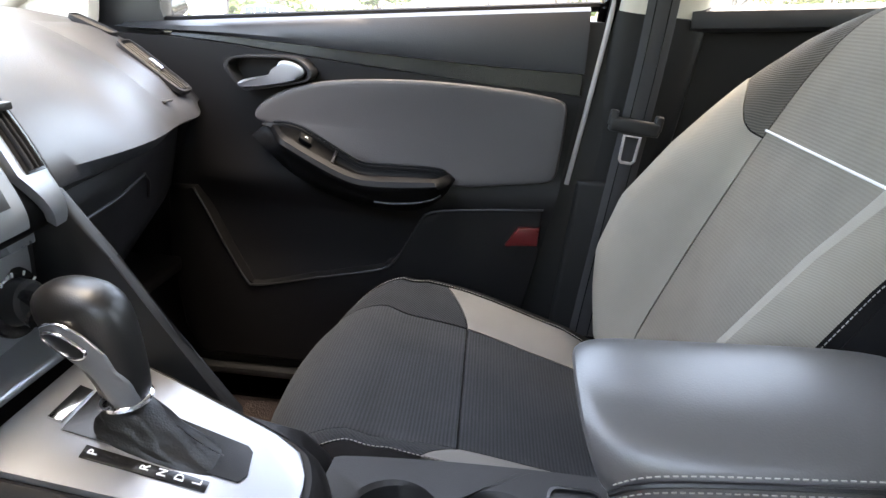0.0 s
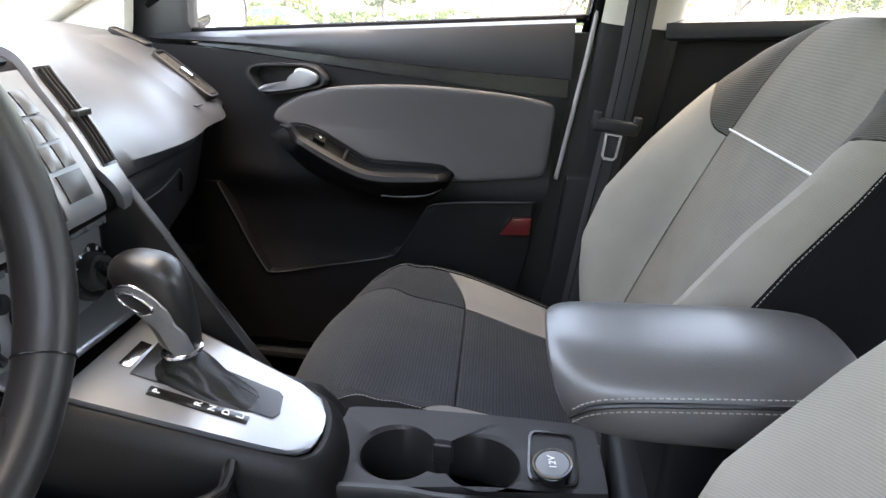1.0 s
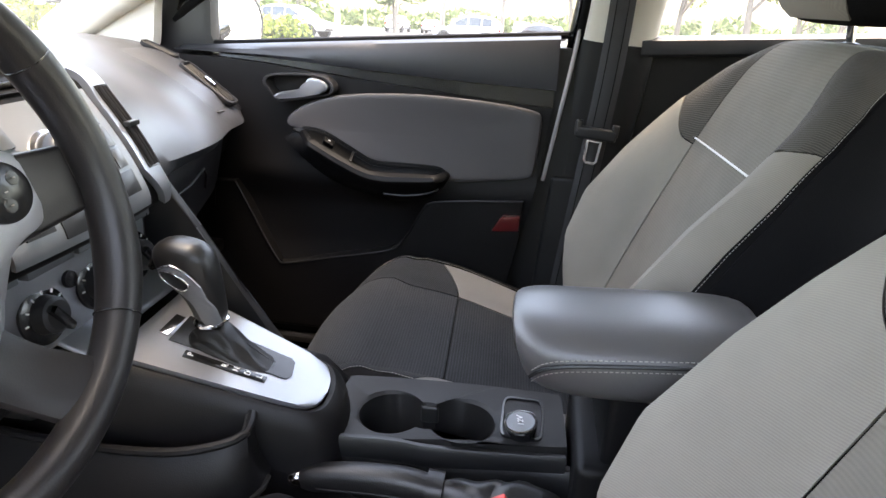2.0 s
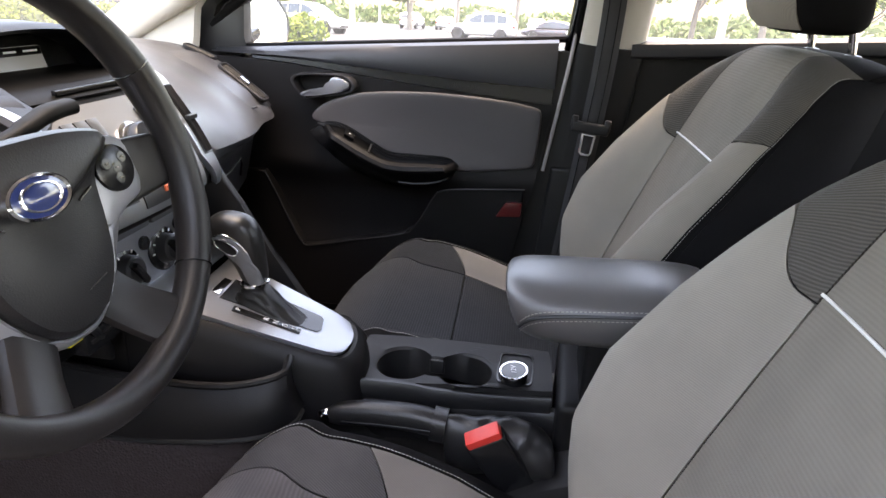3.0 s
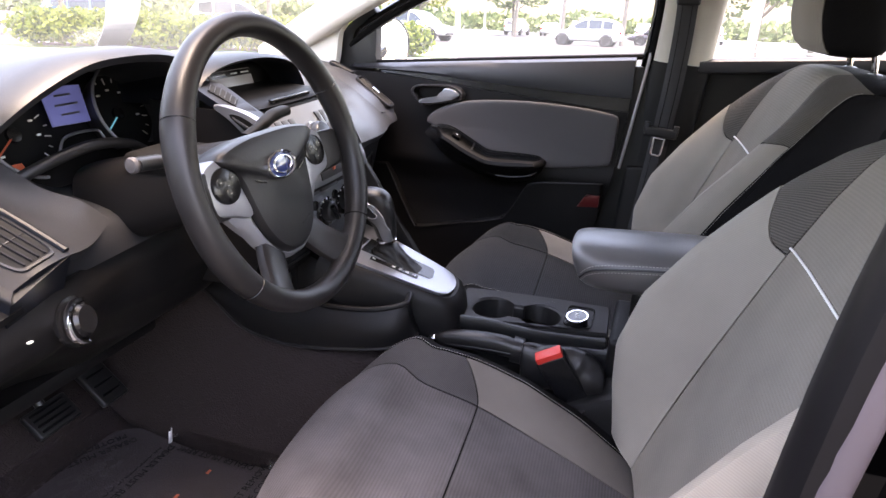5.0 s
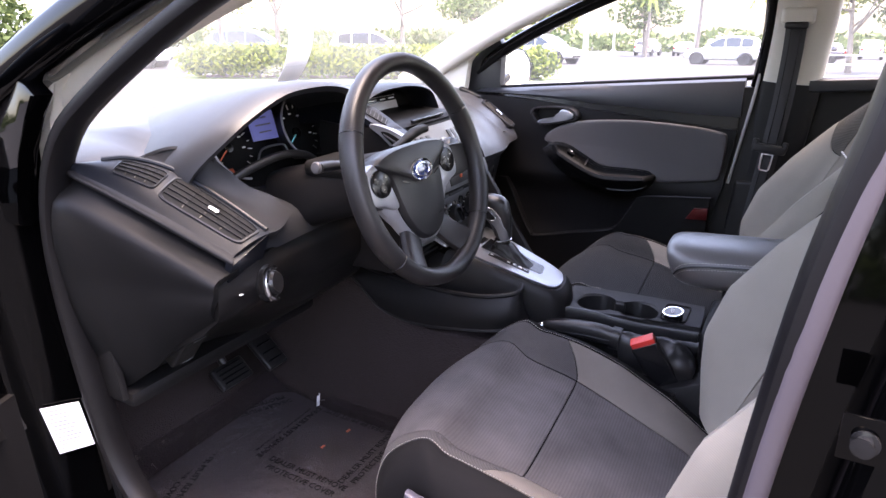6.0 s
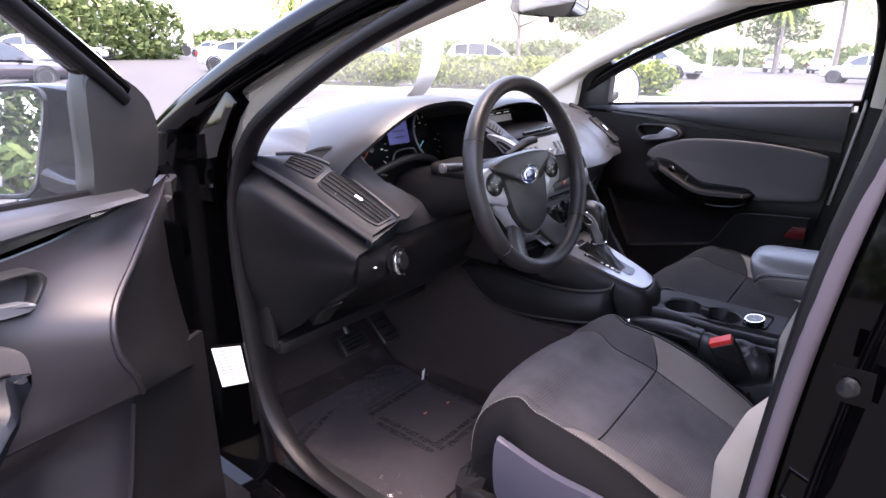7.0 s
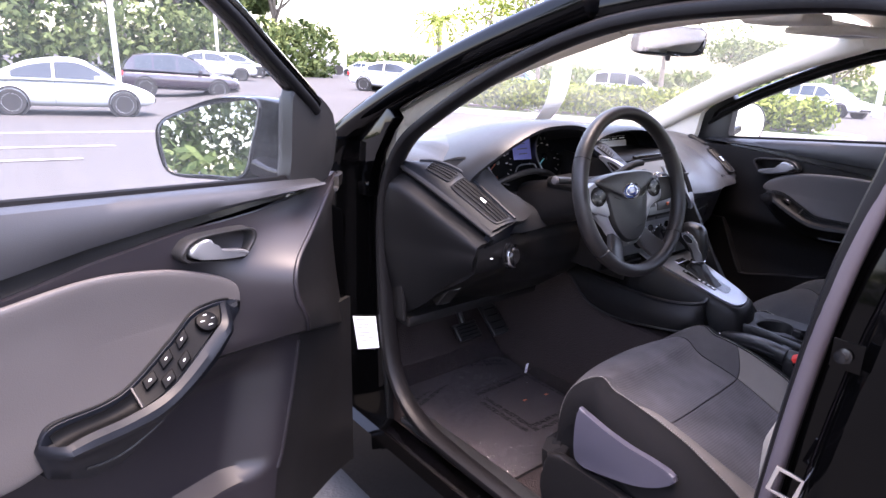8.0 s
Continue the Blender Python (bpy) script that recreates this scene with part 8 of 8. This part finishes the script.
def leaves(name, rng, blobs, count, size, mat, parent, label=""):
    """Many small leaf clumps scattered through the given ellipsoids."""
    vol = np.array([b[3] * b[4] * b[5] for b in blobs], float) ** 0.7
    pick = rng.choice(len(blobs), count, p=vol / vol.sum())
    verts, faces = [], []
    for i in pick:
        cx, cy, cz, a, b, c = blobs[i]
        d = rng.normal(size=3)
        d /= np.linalg.norm(d)
        r = rng.uniform(0.55, 1.06) ** 0.6
        p = np.array([cx + a * d[0] * r, cy + b * d[1] * r, cz + c * d[2] * r])
        e1 = rng.normal(size=3)
        e1 /= np.linalg.norm(e1)
        e2 = np.cross(e1, rng.normal(size=3))
        e2 /= np.linalg.norm(e2)
        s = size * rng.uniform(0.6, 1.4)
        k = len(verts)
        verts += [tuple(p - e1 * s), tuple(p + e2 * s * 0.45 + e1 * 0.1 * s), tuple(p + e1 * s), tuple(p - e2 * s * 0.45 - e1 * 0.1 * s)]
        faces.append((k, k + 1, k + 2, k + 3))
    me = bpy.data.meshes.new(name)
    base = BASE.get(parent, Vector())
    me.from_pydata([Vector(v) - base for v in verts], [], faces)
    me.materials.append(mat)
    ob = new(name, me)
    ob.parent = parent
    BASE[ob] = base
    return tagged(ob, label)


def build_tree(x, y, height, spread, seed, mat=None, label="leafy green tree beside the car park", trunk_h=0.35, count=2600, size=0.16, thin=1.0):
    rng = np.random.default_rng(seed)
    z = ground_z(x, y)
    t = thing("tree", label, "tree", (x, y, z), "trees round the car park")
    top = z + height
    path = spline([(x, y, z - 0.1), (x + rng.uniform(-0.2, 0.2), y + rng.uniform(-0.2, 0.2), z + height * trunk_h), (x + rng.uniform(-0.4, 0.4), y + rng.uniform(-0.4, 0.4), z + height * 0.75)], 12)
    r = 0.026 * height * thin
    part("trunk", tube(path, r, 10, size=np.linspace(1.2, 0.35, 12)), BARK, t)
    blobs = []
    for k in range(6):
        a = 2 * math.pi * k / 6 + rng.uniform(-0.4, 0.4)
        s = path[5 + k % 5]
        e = (x + math.cos(a) * spread * rng.uniform(0.45, 0.8), y + math.sin(a) * spread * rng.uniform(0.45, 0.8), z + height * rng.uniform(0.5, 0.85))
        mid = ((s[0] + e[0]) / 2, (s[1] + e[1]) / 2, (s[2] + e[2]) / 2 - 0.1 * height * 0.3)
        part("limb", tube(spline([tuple(s), mid, e], 8), r * 0.45, 7, size=np.linspace(1, 0.3, 8)), BARK, t)
        blobs.append((*e, spread * rng.uniform(0.35, 0.55), spread * rng.uniform(0.35, 0.55), height * rng.uniform(0.11, 0.18)))
    for k in range(5):
        blobs.append((x + rng.uniform(-0.5, 0.5) * spread, y + rng.uniform(-0.5, 0.5) * spread, top - height * rng.uniform(0.1, 0.35), spread * rng.uniform(0.3, 0.5), spread * rng.uniform(0.3, 0.5), height * rng.uniform(0.09, 0.15)))
    leaves("crown", rng, blobs, count, size, mat or LEAF, t)
    return t


def build_palm(x, y, height, seed, trunk_r=0.14):
    rng = np.random.default_rng(seed)
    z = ground_z(x, y)
    t = thing("palm_tree", "tall palm with a pale trunk beside the car park", "palm", (x, y, z), "palms round the car park")
    part("trunk", tube(spline([(x, y, z - 0.1), (x + 0.1, y, z + height * 0.5), (x + 0.05, y + 0.1, z + height)], 10), trunk_r, 10, size=np.linspace(1.2, 0.85, 10)), POLE if height > 6 else BARK, t)
    verts, faces = [], []
    c = Vector((x + 0.05, y + 0.1, z + height))
    for k in range(22):
        a = 2 * math.pi * k / 22 + rng.uniform(-0.15, 0.15)
        rise = rng.uniform(-0.2, 0.9)
        ln = rng.uniform(1.6, 2.3)
        d = Vector((math.cos(a), math.sin(a), 0))
        sd = Vector((-math.sin(a), math.cos(a), 0))
        prev = c
        for i in range(9):
            f = (i + 1) / 9
            p = c + d * ln * f + Vector((0, 0, ln * (rise * f - 0.75 * f * f)))
            for s in (-1, 1):
                q = len(verts)
                tip = p + sd * s * 0.42 * (1 - 0.6 * f) + Vector((0, 0, -0.22)) + d * 0.2
                verts += [prev, p, tip]
                faces.append((q, q + 1, q + 2))
            prev = p
    me = bpy.data.meshes.new("crown")
    me.from_pydata([v - Vector((x, y, z)) for v in verts], [], faces)
    me.materials.append(FROND)
    ob = new("crown", me)
    ob.parent = t
    return t


def build_parked(x, y, yaw, mat, label, kind="suv", group="parked cars"):
    """A parked car with its nose along its own x."""
    z = ground_z(x, y)
    car = thing("parked_car", label, "car", (0, 0, 0), group)
    L, W, H = {"suv": (4.65, 1.86, 1.70), "coupe": (4.28, 1.81, 1.48), "sedan": (4.7, 1.83, 1.45)}[kind]
    h = L / 2
    if kind == "coupe":
        low = [(-h, 0.62, 0.40, 0.70), (-h + 0.12, 0.76, 0.28, 0.86), (-h + 0.5, 0.88, 0.22, 0.93), (-1.0, 0.905, 0.20, 0.95), (0, 0.90, 0.20, 0.95), (0.9, 0.90, 0.20, 0.94), (1.5, 0.86, 0.22, 0.86), (h - 0.15, 0.74, 0.26, 0.68), (h, 0.60, 0.36, 0.55)]
        roof = [(-1.85, 0.88), (-1.45, 1.12), (-0.9, 1.36), (-0.2, 1.48), (0.35, 1.45), (0.85, 1.18), (1.15, 0.93)]
    elif kind == "suv":
        low = [(-h, 0.70, 0.42, 0.95), (-h + 0.10, 0.84, 0.32, 1.05), (-h + 0.5, 0.92, 0.26, 1.06), (-1.0, 0.93, 0.25, 1.05), (0, 0.93, 0.25, 1.03), (0.9, 0.93, 0.25, 1.02), (1.5, 0.91, 0.26, 0.98), (h - 0.15, 0.80, 0.30, 0.86), (h, 0.66, 0.42, 0.70)]
        roof = [(-2.2, 1.02), (-2.0, 1.35), (-1.75, 1.60), (-0.8, 1.70), (0.1, 1.66), (0.75, 1.32), (1.1, 1.02)]
    else:
        low = [(-h, 0.68, 0.42, 0.88), (-h + 0.10, 0.82, 0.32, 0.98), (-h + 0.6, 0.90, 0.24, 1.0), (-1.0, 0.915, 0.22, 0.97), (0, 0.915, 0.22, 0.95), (0.9, 0.91, 0.22, 0.94), (1.5, 0.89, 0.24, 0.88), (h - 0.15, 0.78, 0.28, 0.74), (h, 0.64, 0.40, 0.60)]
        roof = [(-1.75, 0.98), (-1.2, 1.28), (-0.7, 1.42), (0.0, 1.45), (0.4, 1.38), (0.9, 1.10), (1.2, 0.94)]
    rings = []
    for px, w, a, b in low:
        m = (a + b) / 2
        rings.append([Vector((px, w * p, m + (b - a) / 2 * q)) for p, q in oval(1, 1, 20, 3.6)])
    part("body", loft(rings), mat, car, sub=1)
    curve = spline(roof, 17)
    belt = lambda px: float(np.interp(px, [k[0] for k in low], [k[3] for k in low]))
    wid = lambda px: float(np.interp(px, [k[0] for k in low], [k[1] for k in low]))
    rings = []
    for px, pz in curve:
        b = min(belt(px) - 0.04, pz - 0.01)
        w = wid(px)
        k = max(0.0, (pz - b) / (H - 0.95))
        top = w * (1 - 0.20 * min(1, k))
        rings.append([Vector(p) for p in ((px, -w * 0.97, b), (px, -top, pz - 0.05 * min(1, k)), (px, -top * 0.8, pz), (px, 0, pz + 0.015), (px, top * 0.8, pz), (px, top, pz - 0.05 * min(1, k)), (px, w * 0.97, b))])
    part("cabin", loft(rings), mat, car)
    # side windows, proud of the cabin, between the posts
    posts = {"coupe": [(-1.25, -0.35), (-0.28, 0.78)], "suv": [(-1.75, -1.12), (-1.05, -0.22), (-0.14, 0.80)], "sedan": [(-1.25, -0.45), (-0.37, 0.86)]}[kind]
    top_at = lambda px: float(np.interp(px, curve[:, 0], curve[:, 1]))
    for s in (-1, 1):
        for a, b in posts:
            xs = np.linspace(a, b, 7)
            lo_e, hi_e = [], []
            for px in xs:
                bz = belt(px) + 0.02
                tz = top_at(px) - 0.10
                tz = max(tz, bz + 0.02)
                k = max(0.0, (top_at(px) - belt(px)) / (H - 0.95))
                w = wid(px)
                yb = s * (w * 0.97 + 0.008)
                yt = s * (w * (1 - 0.20 * min(1, k)) + 0.012 + 0.02 * (1 - (tz - bz) / 0.5))
                f = (tz - bz) / max(0.05, top_at(px) - bz)
                lo_e.append(Vector((px, yb, bz)))
                hi_e.append(Vector((px, yb + (yt - yb) * min(1, f), tz)))
            part("window", slab(lo_e + hi_e[::-1], (0, s * 0.004, 0), 0), DARKGLASS, car, "dark side window")
    f0, f1 = curve[-5], curve[-2]
    w0, w1 = wid(f0[0]) * 0.72, wid(f1[0]) * 0.82
    part("front_glass", slab([(f0[0] + 0.02, -w0, f0[1] + 0.0), (f0[0] + 0.02, w0, f0[1]), (f1[0] + 0.03, w1, f1[1] + 0.01), (f1[0] + 0.03, -w1, f1[1] + 0.01)], (0.02, 0, 0.02), 0), DARKGLASS, car, "dark windscreen")
    r0, r1 = curve[2], curve[0]
    part("rear_glass", slab([(r0[0] - 0.04, -0.6, r0[1]), (r0[0] - 0.04, 0.6, r0[1]), (r1[0] - 0.03, 0.66, r1[1] + 0.06), (r1[0] - 0.03, -0.66, r1[1] + 0.06)], (-0.02, 0, 0.01), 0), DARKGLASS, car, "dark rear window")
    rad = 0.33 if kind != "suv" else 0.36
    for px in (-L * 0.30, L * 0.305):
        for s in (-1, 1):
            wy = s * (W / 2 - 0.10)
            part("wheel_arch", lathe([(0.0, -0.12), (rad + 0.07, -0.12), (rad + 0.07, 0.104), (rad + 0.02, 0.104), (rad + 0.02, 0.0), (0.0, 0.0)], (px, wy, rad + 0.01), (0, s, 0), 26), TYRE, car)
            w = part("wheel", lathe([(rad * 0.62, -0.1), (rad * 0.95, -0.1), (rad, -0.06), (rad, 0.09), (rad * 0.95, 0.125), (rad * 0.66, 0.125)], (px, wy, rad), (0, s, 0), 28), TYRE, car)
            part("rim", lathe([(0, 0.05), (rad * 0.12, 0.12), (rad * 0.2, 0.09), (rad * 0.6, 0.11), (rad * 0.68, 0.128), (rad * 0.68, 0.0), (0, 0.0)], (px, wy, rad), (0, s, 0), 24), ALLOY, w)
            for i in range(5):
                a = 2 * math.pi * i / 5
                q = Vector((px + math.cos(a) * rad * 0.38, wy + s * 0.112, rad + math.sin(a) * rad * 0.38))
                part("rim_gap", lathe([(0, 0), (rad * 0.10, 0), (rad * 0.10, 0.006), (0, 0.006)], q, (0, s, 0), 10), TYRE, w)
    for s in (-1, 1):
        z1 = low[-2][3] - 0.10
        part("headlight", rbox((h - 0.32, s * 0.60 - 0.13, z1 - 0.09), (h - 0.12, s * 0.60 + 0.13, z1 + 0.07), 0.04, 2), LAMP, car, "clear headlight")
        part("tail_light", rbox((-h + 0.02, s * 0.68 - 0.12, low[1][3] - 0.28), (-h + 0.16, s * 0.68 + 0.12, low[1][3] - 0.10), 0.03, 2), TAIL, car, "red tail light")
        part("door_mirror", rbox((0.62, s * (W / 2 + 0.09) - 0.10, belt(0.6) - 0.02), (0.76, s * (W / 2 + 0.09) + 0.08, belt(0.6) + 0.12), 0.04, 2), mat, car)
        part("door_line", rbox((-0.31, s * 0.925 - 0.012, 0.35), (-0.30, s * 0.925 + 0.012, belt(0) - 0.06), 0), TYRE, car)
    part("grille", rbox((h - 0.14, -0.42, 0.38), (h + 0.01, 0.42, 0.50), 0.02, 2), TYRE, car, "black lower grille")
    tilt = Euler((radians(0), 0, 0)).to_matrix().to_4x4()
    nrm = Vector((0.0104, 0.040, 1)).normalized()
    lean = Vector((0, 0, 1)).rotation_difference(nrm).to_matrix().to_4x4()
    car.matrix_world = Matrix.Translation((x, y, z)) @ lean @ Euler((0, 0, radians(yaw))).to_matrix().to_4x4()
    return car


def build_pole(x, y, height):
    z = ground_z(x, y)
    p = thing("street_lamp", "pale car park lamp post", "lamp post", (x, y, z), "lamp posts")
    part("base", lathe([(0.25, -0.2), (0.25, 0.6), (0.22, 0.65), (0, 0.65)], (x, y, z), (0, 0, 1), 16), KERB, p)
    part("post", tube([(x, y, z), (x, y, z + height)], 0.09, 12, up=(1, 0, 0)), POLE, p)
    part("lamp_head", rbox((x - 0.6, y - 0.18, z + height - 0.1), (x + 0.6, y + 0.18, z + height + 0.06), 0.04, 2), POLE, p)


def build_outside():
    far = lambda u: 700 * (2 * u - 1) ** 3
    sheet = skin(lambda u, v: (far(u), far(v), ground_z(far(u), far(v))), 130, 130, 0.2)
    solo("ground", sheet, ASPHALT, "weathered grey asphalt of the car park", "ground", kind="structure")
    # worn bay lines
    for i, (x, y, ln, w) in enumerate(((-13.9, -0.4, 6.0, 0.11), (-9.7, -2.2, 5.2, 0.08), (-7.95, -1.6, 2.6, 0.06), (-12.0, 6.0, 5.0, 0.1), (-9.4, 4.6, 1.6, 0.11))):
        o = [(x - w, y - ln / 2), (x + w, y - ln / 2), (x + w, y + ln / 2), (x - w, y + ln / 2)]
        solo("bay_line", slab([(a, b, ground_z(a, b) + 0.004) for a, b in o], (0, 0, 0.004), 0), LINE, "worn white parking bay line on the asphalt", "bay line", group="bay lines")
    # planted island with a clipped hedge
    isl = spline([(-17.5, 11.8), (-15.5, 10.8), (-11.5, 13.6), (-6.8, 16.6), (-6.0, 18.0), (-7.0, 19.4), (-11.0, 18.2), (-16.5, 14.6)], 60, True)
    kerb = thing("island", "planted traffic island with a pale kerb", "island", (-11, 15, ground_z(-11, 15)), kind="structure")
    part("kerb", sweep([(a, b, ground_z(a, b) + 0.04) for a, b in isl], oval(0.08, 0.09, 10, 4), closed=True), KERB, kerb)
    part("lawn", slab([(a, b, ground_z(a, b) + 0.06) for a, b in isl], (0, 0, 0.03), 0), GRASS, kerb, "mown lawn")
    rng = np.random.default_rng(5)
    hedge = thing("hedge", "clipped yellow-green hedge along the island", "hedge", (-11.5, 15.2, ground_z(-11.5, 15.2)))
    line = spline([(-16.0, 12.4), (-12.0, 15.0), (-7.2, 18.0)], 26)
    blobs = [(a, b, ground_z(a, b) + 0.62, 0.62, 0.72, 0.50) for a, b in line]
    for k in range(3):
        path = [(a, b, ground_z(a, b) + 0.15 + 0.3 * k) for a, b in line]
        part("stem", tube(path, 0.04, 6), BARK, hedge)
    leaves("foliage", rng, blobs, 9000, 0.085, LEAF2, hedge)
    # dark leaves in the core put the hedge's inner shade into the colour
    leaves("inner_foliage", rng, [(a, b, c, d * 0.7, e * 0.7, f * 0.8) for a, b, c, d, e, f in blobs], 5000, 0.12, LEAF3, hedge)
    # cars
    build_parked(-19.9, 1.4, 81, SILVERCAR, "silver rounded two-door coupe parked in a bay", "coupe")
    build_parked(-28.0, 6.8, 78, DARKCAR, "dark plum sport utility parked in a bay", "suv")
    for k, m in enumerate((WHITECAR, SILVERCAR, WHITECAR, SILVERCAR)):
        build_parked(-35.0 - 5.5 * k, 10.5 + 3.3 * k, 76, m, "pale sedan in the far row of bays", "sedan")
    build_parked(-14.6, 37.6, -14, WHITECAR, "white sport utility crossing bay by the island", "suv")
    build_parked(-5.0, 43.5, 176, WHITECAR, "white sport utility in the middle of the car park", "suv")
    build_parked(-0.5, 52.0, 178, DARKCAR, "dark sedan at the far fence", "sedan")
    build_parked(-24.5, 23.0, 30, BLUECAR, "blue sport utility behind the hedge", "suv")
    build_parked(-20.0, 27.0, 32, WHITECAR, "white sport utility behind the hedge", "suv")
    build_parked(-26.0, 16.5, 35, WHITECAR, "white sedan behind the hedge", "sedan")
    build_parked(-58.0, 34.0, 200, WHITECAR, "white sedan far across the car park", "sedan")
    for k in range(7):
        build_parked(-16.0 + 3.4 * k, 72 + 2 * (k % 2), 85 + 6 * (k % 3), (WHITECAR, SILVERCAR, DARKCAR)[k % 3], "car in the far rows", ("suv", "sedan")[k % 2])
    build_parked(-33.0, -3.0, 78, WHITECAR, "white sedan under the trees", "sedan")
    truck = thing("box_truck", "plain white box truck far across the car park", "truck", (-54, 24.5, ground_z(-54, 24.5)))
    z = ground_z(-54, 24.5)
    part("box", rbox((-55.5, 21.5, z + 0.9), (-53.0, 27.5, z + 3.6), 0.1), WHITECAR, truck)
    part("cab", rbox((-55.3, 27.6, z + 0.6), (-53.2, 29.4, z + 2.5), 0.25, 3), WHITECAR, truck)
    for yy in (22.6, 28.4):
        part("wheel", lathe([(0, -0.15), (0.45, -0.15), (0.45, 0.15), (0, 0.15)], (-53.1, yy, z + 0.45), (1, 0, 0), 20), TYRE, truck)
    # trees
    y_of = lambda k: -14 + 2.9 * k
    for k in range(13):
        x, y = -43 - 2.4 * (k % 3) - 0.5 * max(0, y_of(k) - 8), y_of(k)
        build_tree(x, y, 8.5 + 1.6 * ((k * 7) % 5) / 2, 3.4, 20 + k, LEAF3, "dense green tree in the wood by the car park", 0.12, 15000, 0.34)
    rng = np.random.default_rng(77)
    bush = thing("shrubs", "low green shrubs under the trees", "shrubs", (-32, -8, ground_z(-32, -8)), kind="stuff")
    leaves("foliage", rng, [(-40.5 - 0.5 * max(0, 2.0 * k - 24), -16 + 2.0 * k, ground_z(-40, -16 + 2 * k) + 2.0, 1.8, 1.8, 2.3) for k in range(21)], 14000, 0.27, LEAF3, bush)
    build_tree(-17.2, 17.0, 6.2, 2.6, 51, LEAF2, "slender tree in the island bed", 0.4, 2200, 0.10, 0.6)
    build_tree(-14.0, 20.5, 6.5, 2.6, 52, LEAF, "slender tree in the island bed", 0.4, 2200, 0.10, 0.6)
    build_tree(-20.5, 17.5, 6.0, 2.6, 53, LEAF2, "slender tree in the island bed", 0.4, 2000, 0.10, 0.6)
    build_tree(-15.0, 66.0, 7.0, 3.4, 54, LEAF, trunk_h=0.2, count=2600, size=0.22)
    build_tree(-23.0, 60.0, 6.0, 3.4, 55, LEAF2, trunk_h=0.2, count=2600, size=0.22)
    build_tree(-30.0, 58.0, 6.0, 3.4, 56, LEAF, trunk_h=0.2, count=2400, size=0.22)
    for k in range(9):
        build_tree(1.5 + 2.8 * k, 34 + 1.5 * (k % 3), 5.0 + 0.7 * (k % 4), 2.3, 60 + k, (LEAF2, LEAF)[k % 2], "leafy tree behind the fence", 0.15, 2200, 0.14)
    for k in range(7):
        build_palm(3.0 + 3.2 * k, 25.5 + 0.9 * (k % 3), 7.5, 80 + k)
    build_palm(-34.0, 25.2, 4.4, 90)
    build_palm(-8.0, 52.0, 6.0, 91)
    build_palm(-3.0, 47.0, 5.0, 92)
    build_palm(-14.0, 62.0, 5.5, 93)
    for x, y, h in ((-23.6, 3.5, 9), (-38.0, 12.0, 8), (-15.3, 47.5, 9), (-15.8, 57.5, 5.5), (-13.5, 42.5, 8), (-9.5, 61.0, 7), (-42.0, 10.0, 7)):
        build_pole(x, y, h)
    fence = thing("fence", "low pale rail fence beyond the palms", "fence", (12, 28.5, ground_z(12, 28.5)))
    for k in range(14):
        x = 0.5 + 2.0 * k
        part("post", rbox((x - 0.05, 28.45, ground_z(x, 28.5) - 0.1), (x + 0.05, 28.55, ground_z(x, 28.5) + 0.95), 0.01), POLE, fence)
    for hgt in (0.5, 0.85):
        part("rail", tube([(x, 28.5, ground_z(x, 28.5) + hgt) for x in (0.4, 14, 27)], 0.03, 8), POLE, fence)
    # far woods
    wood = thing("far_wood", "far line of trees round the car park", "trees", (-40, 90, ground_z(-40, 90)), kind="stuff")
    rng = np.random.default_rng(9)
    blobs = []
    for k in range(70):
        a = radians(60 + 150 * k / 69)
        r = 115 + rng.uniform(-8, 8)
        x, y = r * math.cos(a), r * math.sin(a)
        blobs.append((x, y, ground_z(x, y) + rng.uniform(0.5, 1.5), 5.5, 5.5, rng.uniform(1.0, 3.0)))
    leaves("foliage", rng, blobs, 16000, 0.7, LEAF3, wood)
    # greenery on the driver's side, behind the camera, caught by the mirrors and the paint
    for k in range(9):
        build_tree(-6.0 + 3.4 * k, -13.0 - 1.6 * (k % 3), 6.5 + 0.9 * (k % 3), 2.3, 120 + k, (LEAF, LEAF2, LEAF3)[k % 3], "leafy tree beside the bay on the driver's side", 0.3, 11000, 0.052)
    rng = np.random.default_rng(31)
    bed = thing("shrub_bed", "low green shrubs beside the bay", "shrubs", (6, -8, ground_z(6, -8)), kind="stuff")
    leaves("foliage", rng, [(-7 + 1.8 * k, -12.5, ground_z(-7 + 1.8 * k, -12.5) + 0.6, 1.3, 0.9, 0.8) for k in range(18)], 6000, 0.15, LEAF, bed)
    leaves("tall_foliage", rng, [(-3 + 1.1 * k, -14.6 - 0.5 * (k % 3), ground_z(0, -14) + 1.9 + 0.5 * (k % 2), 1.2, 0.9, 1.5) for k in range(12)], 16000, 0.10, LEAF3, bed)


build_outside()
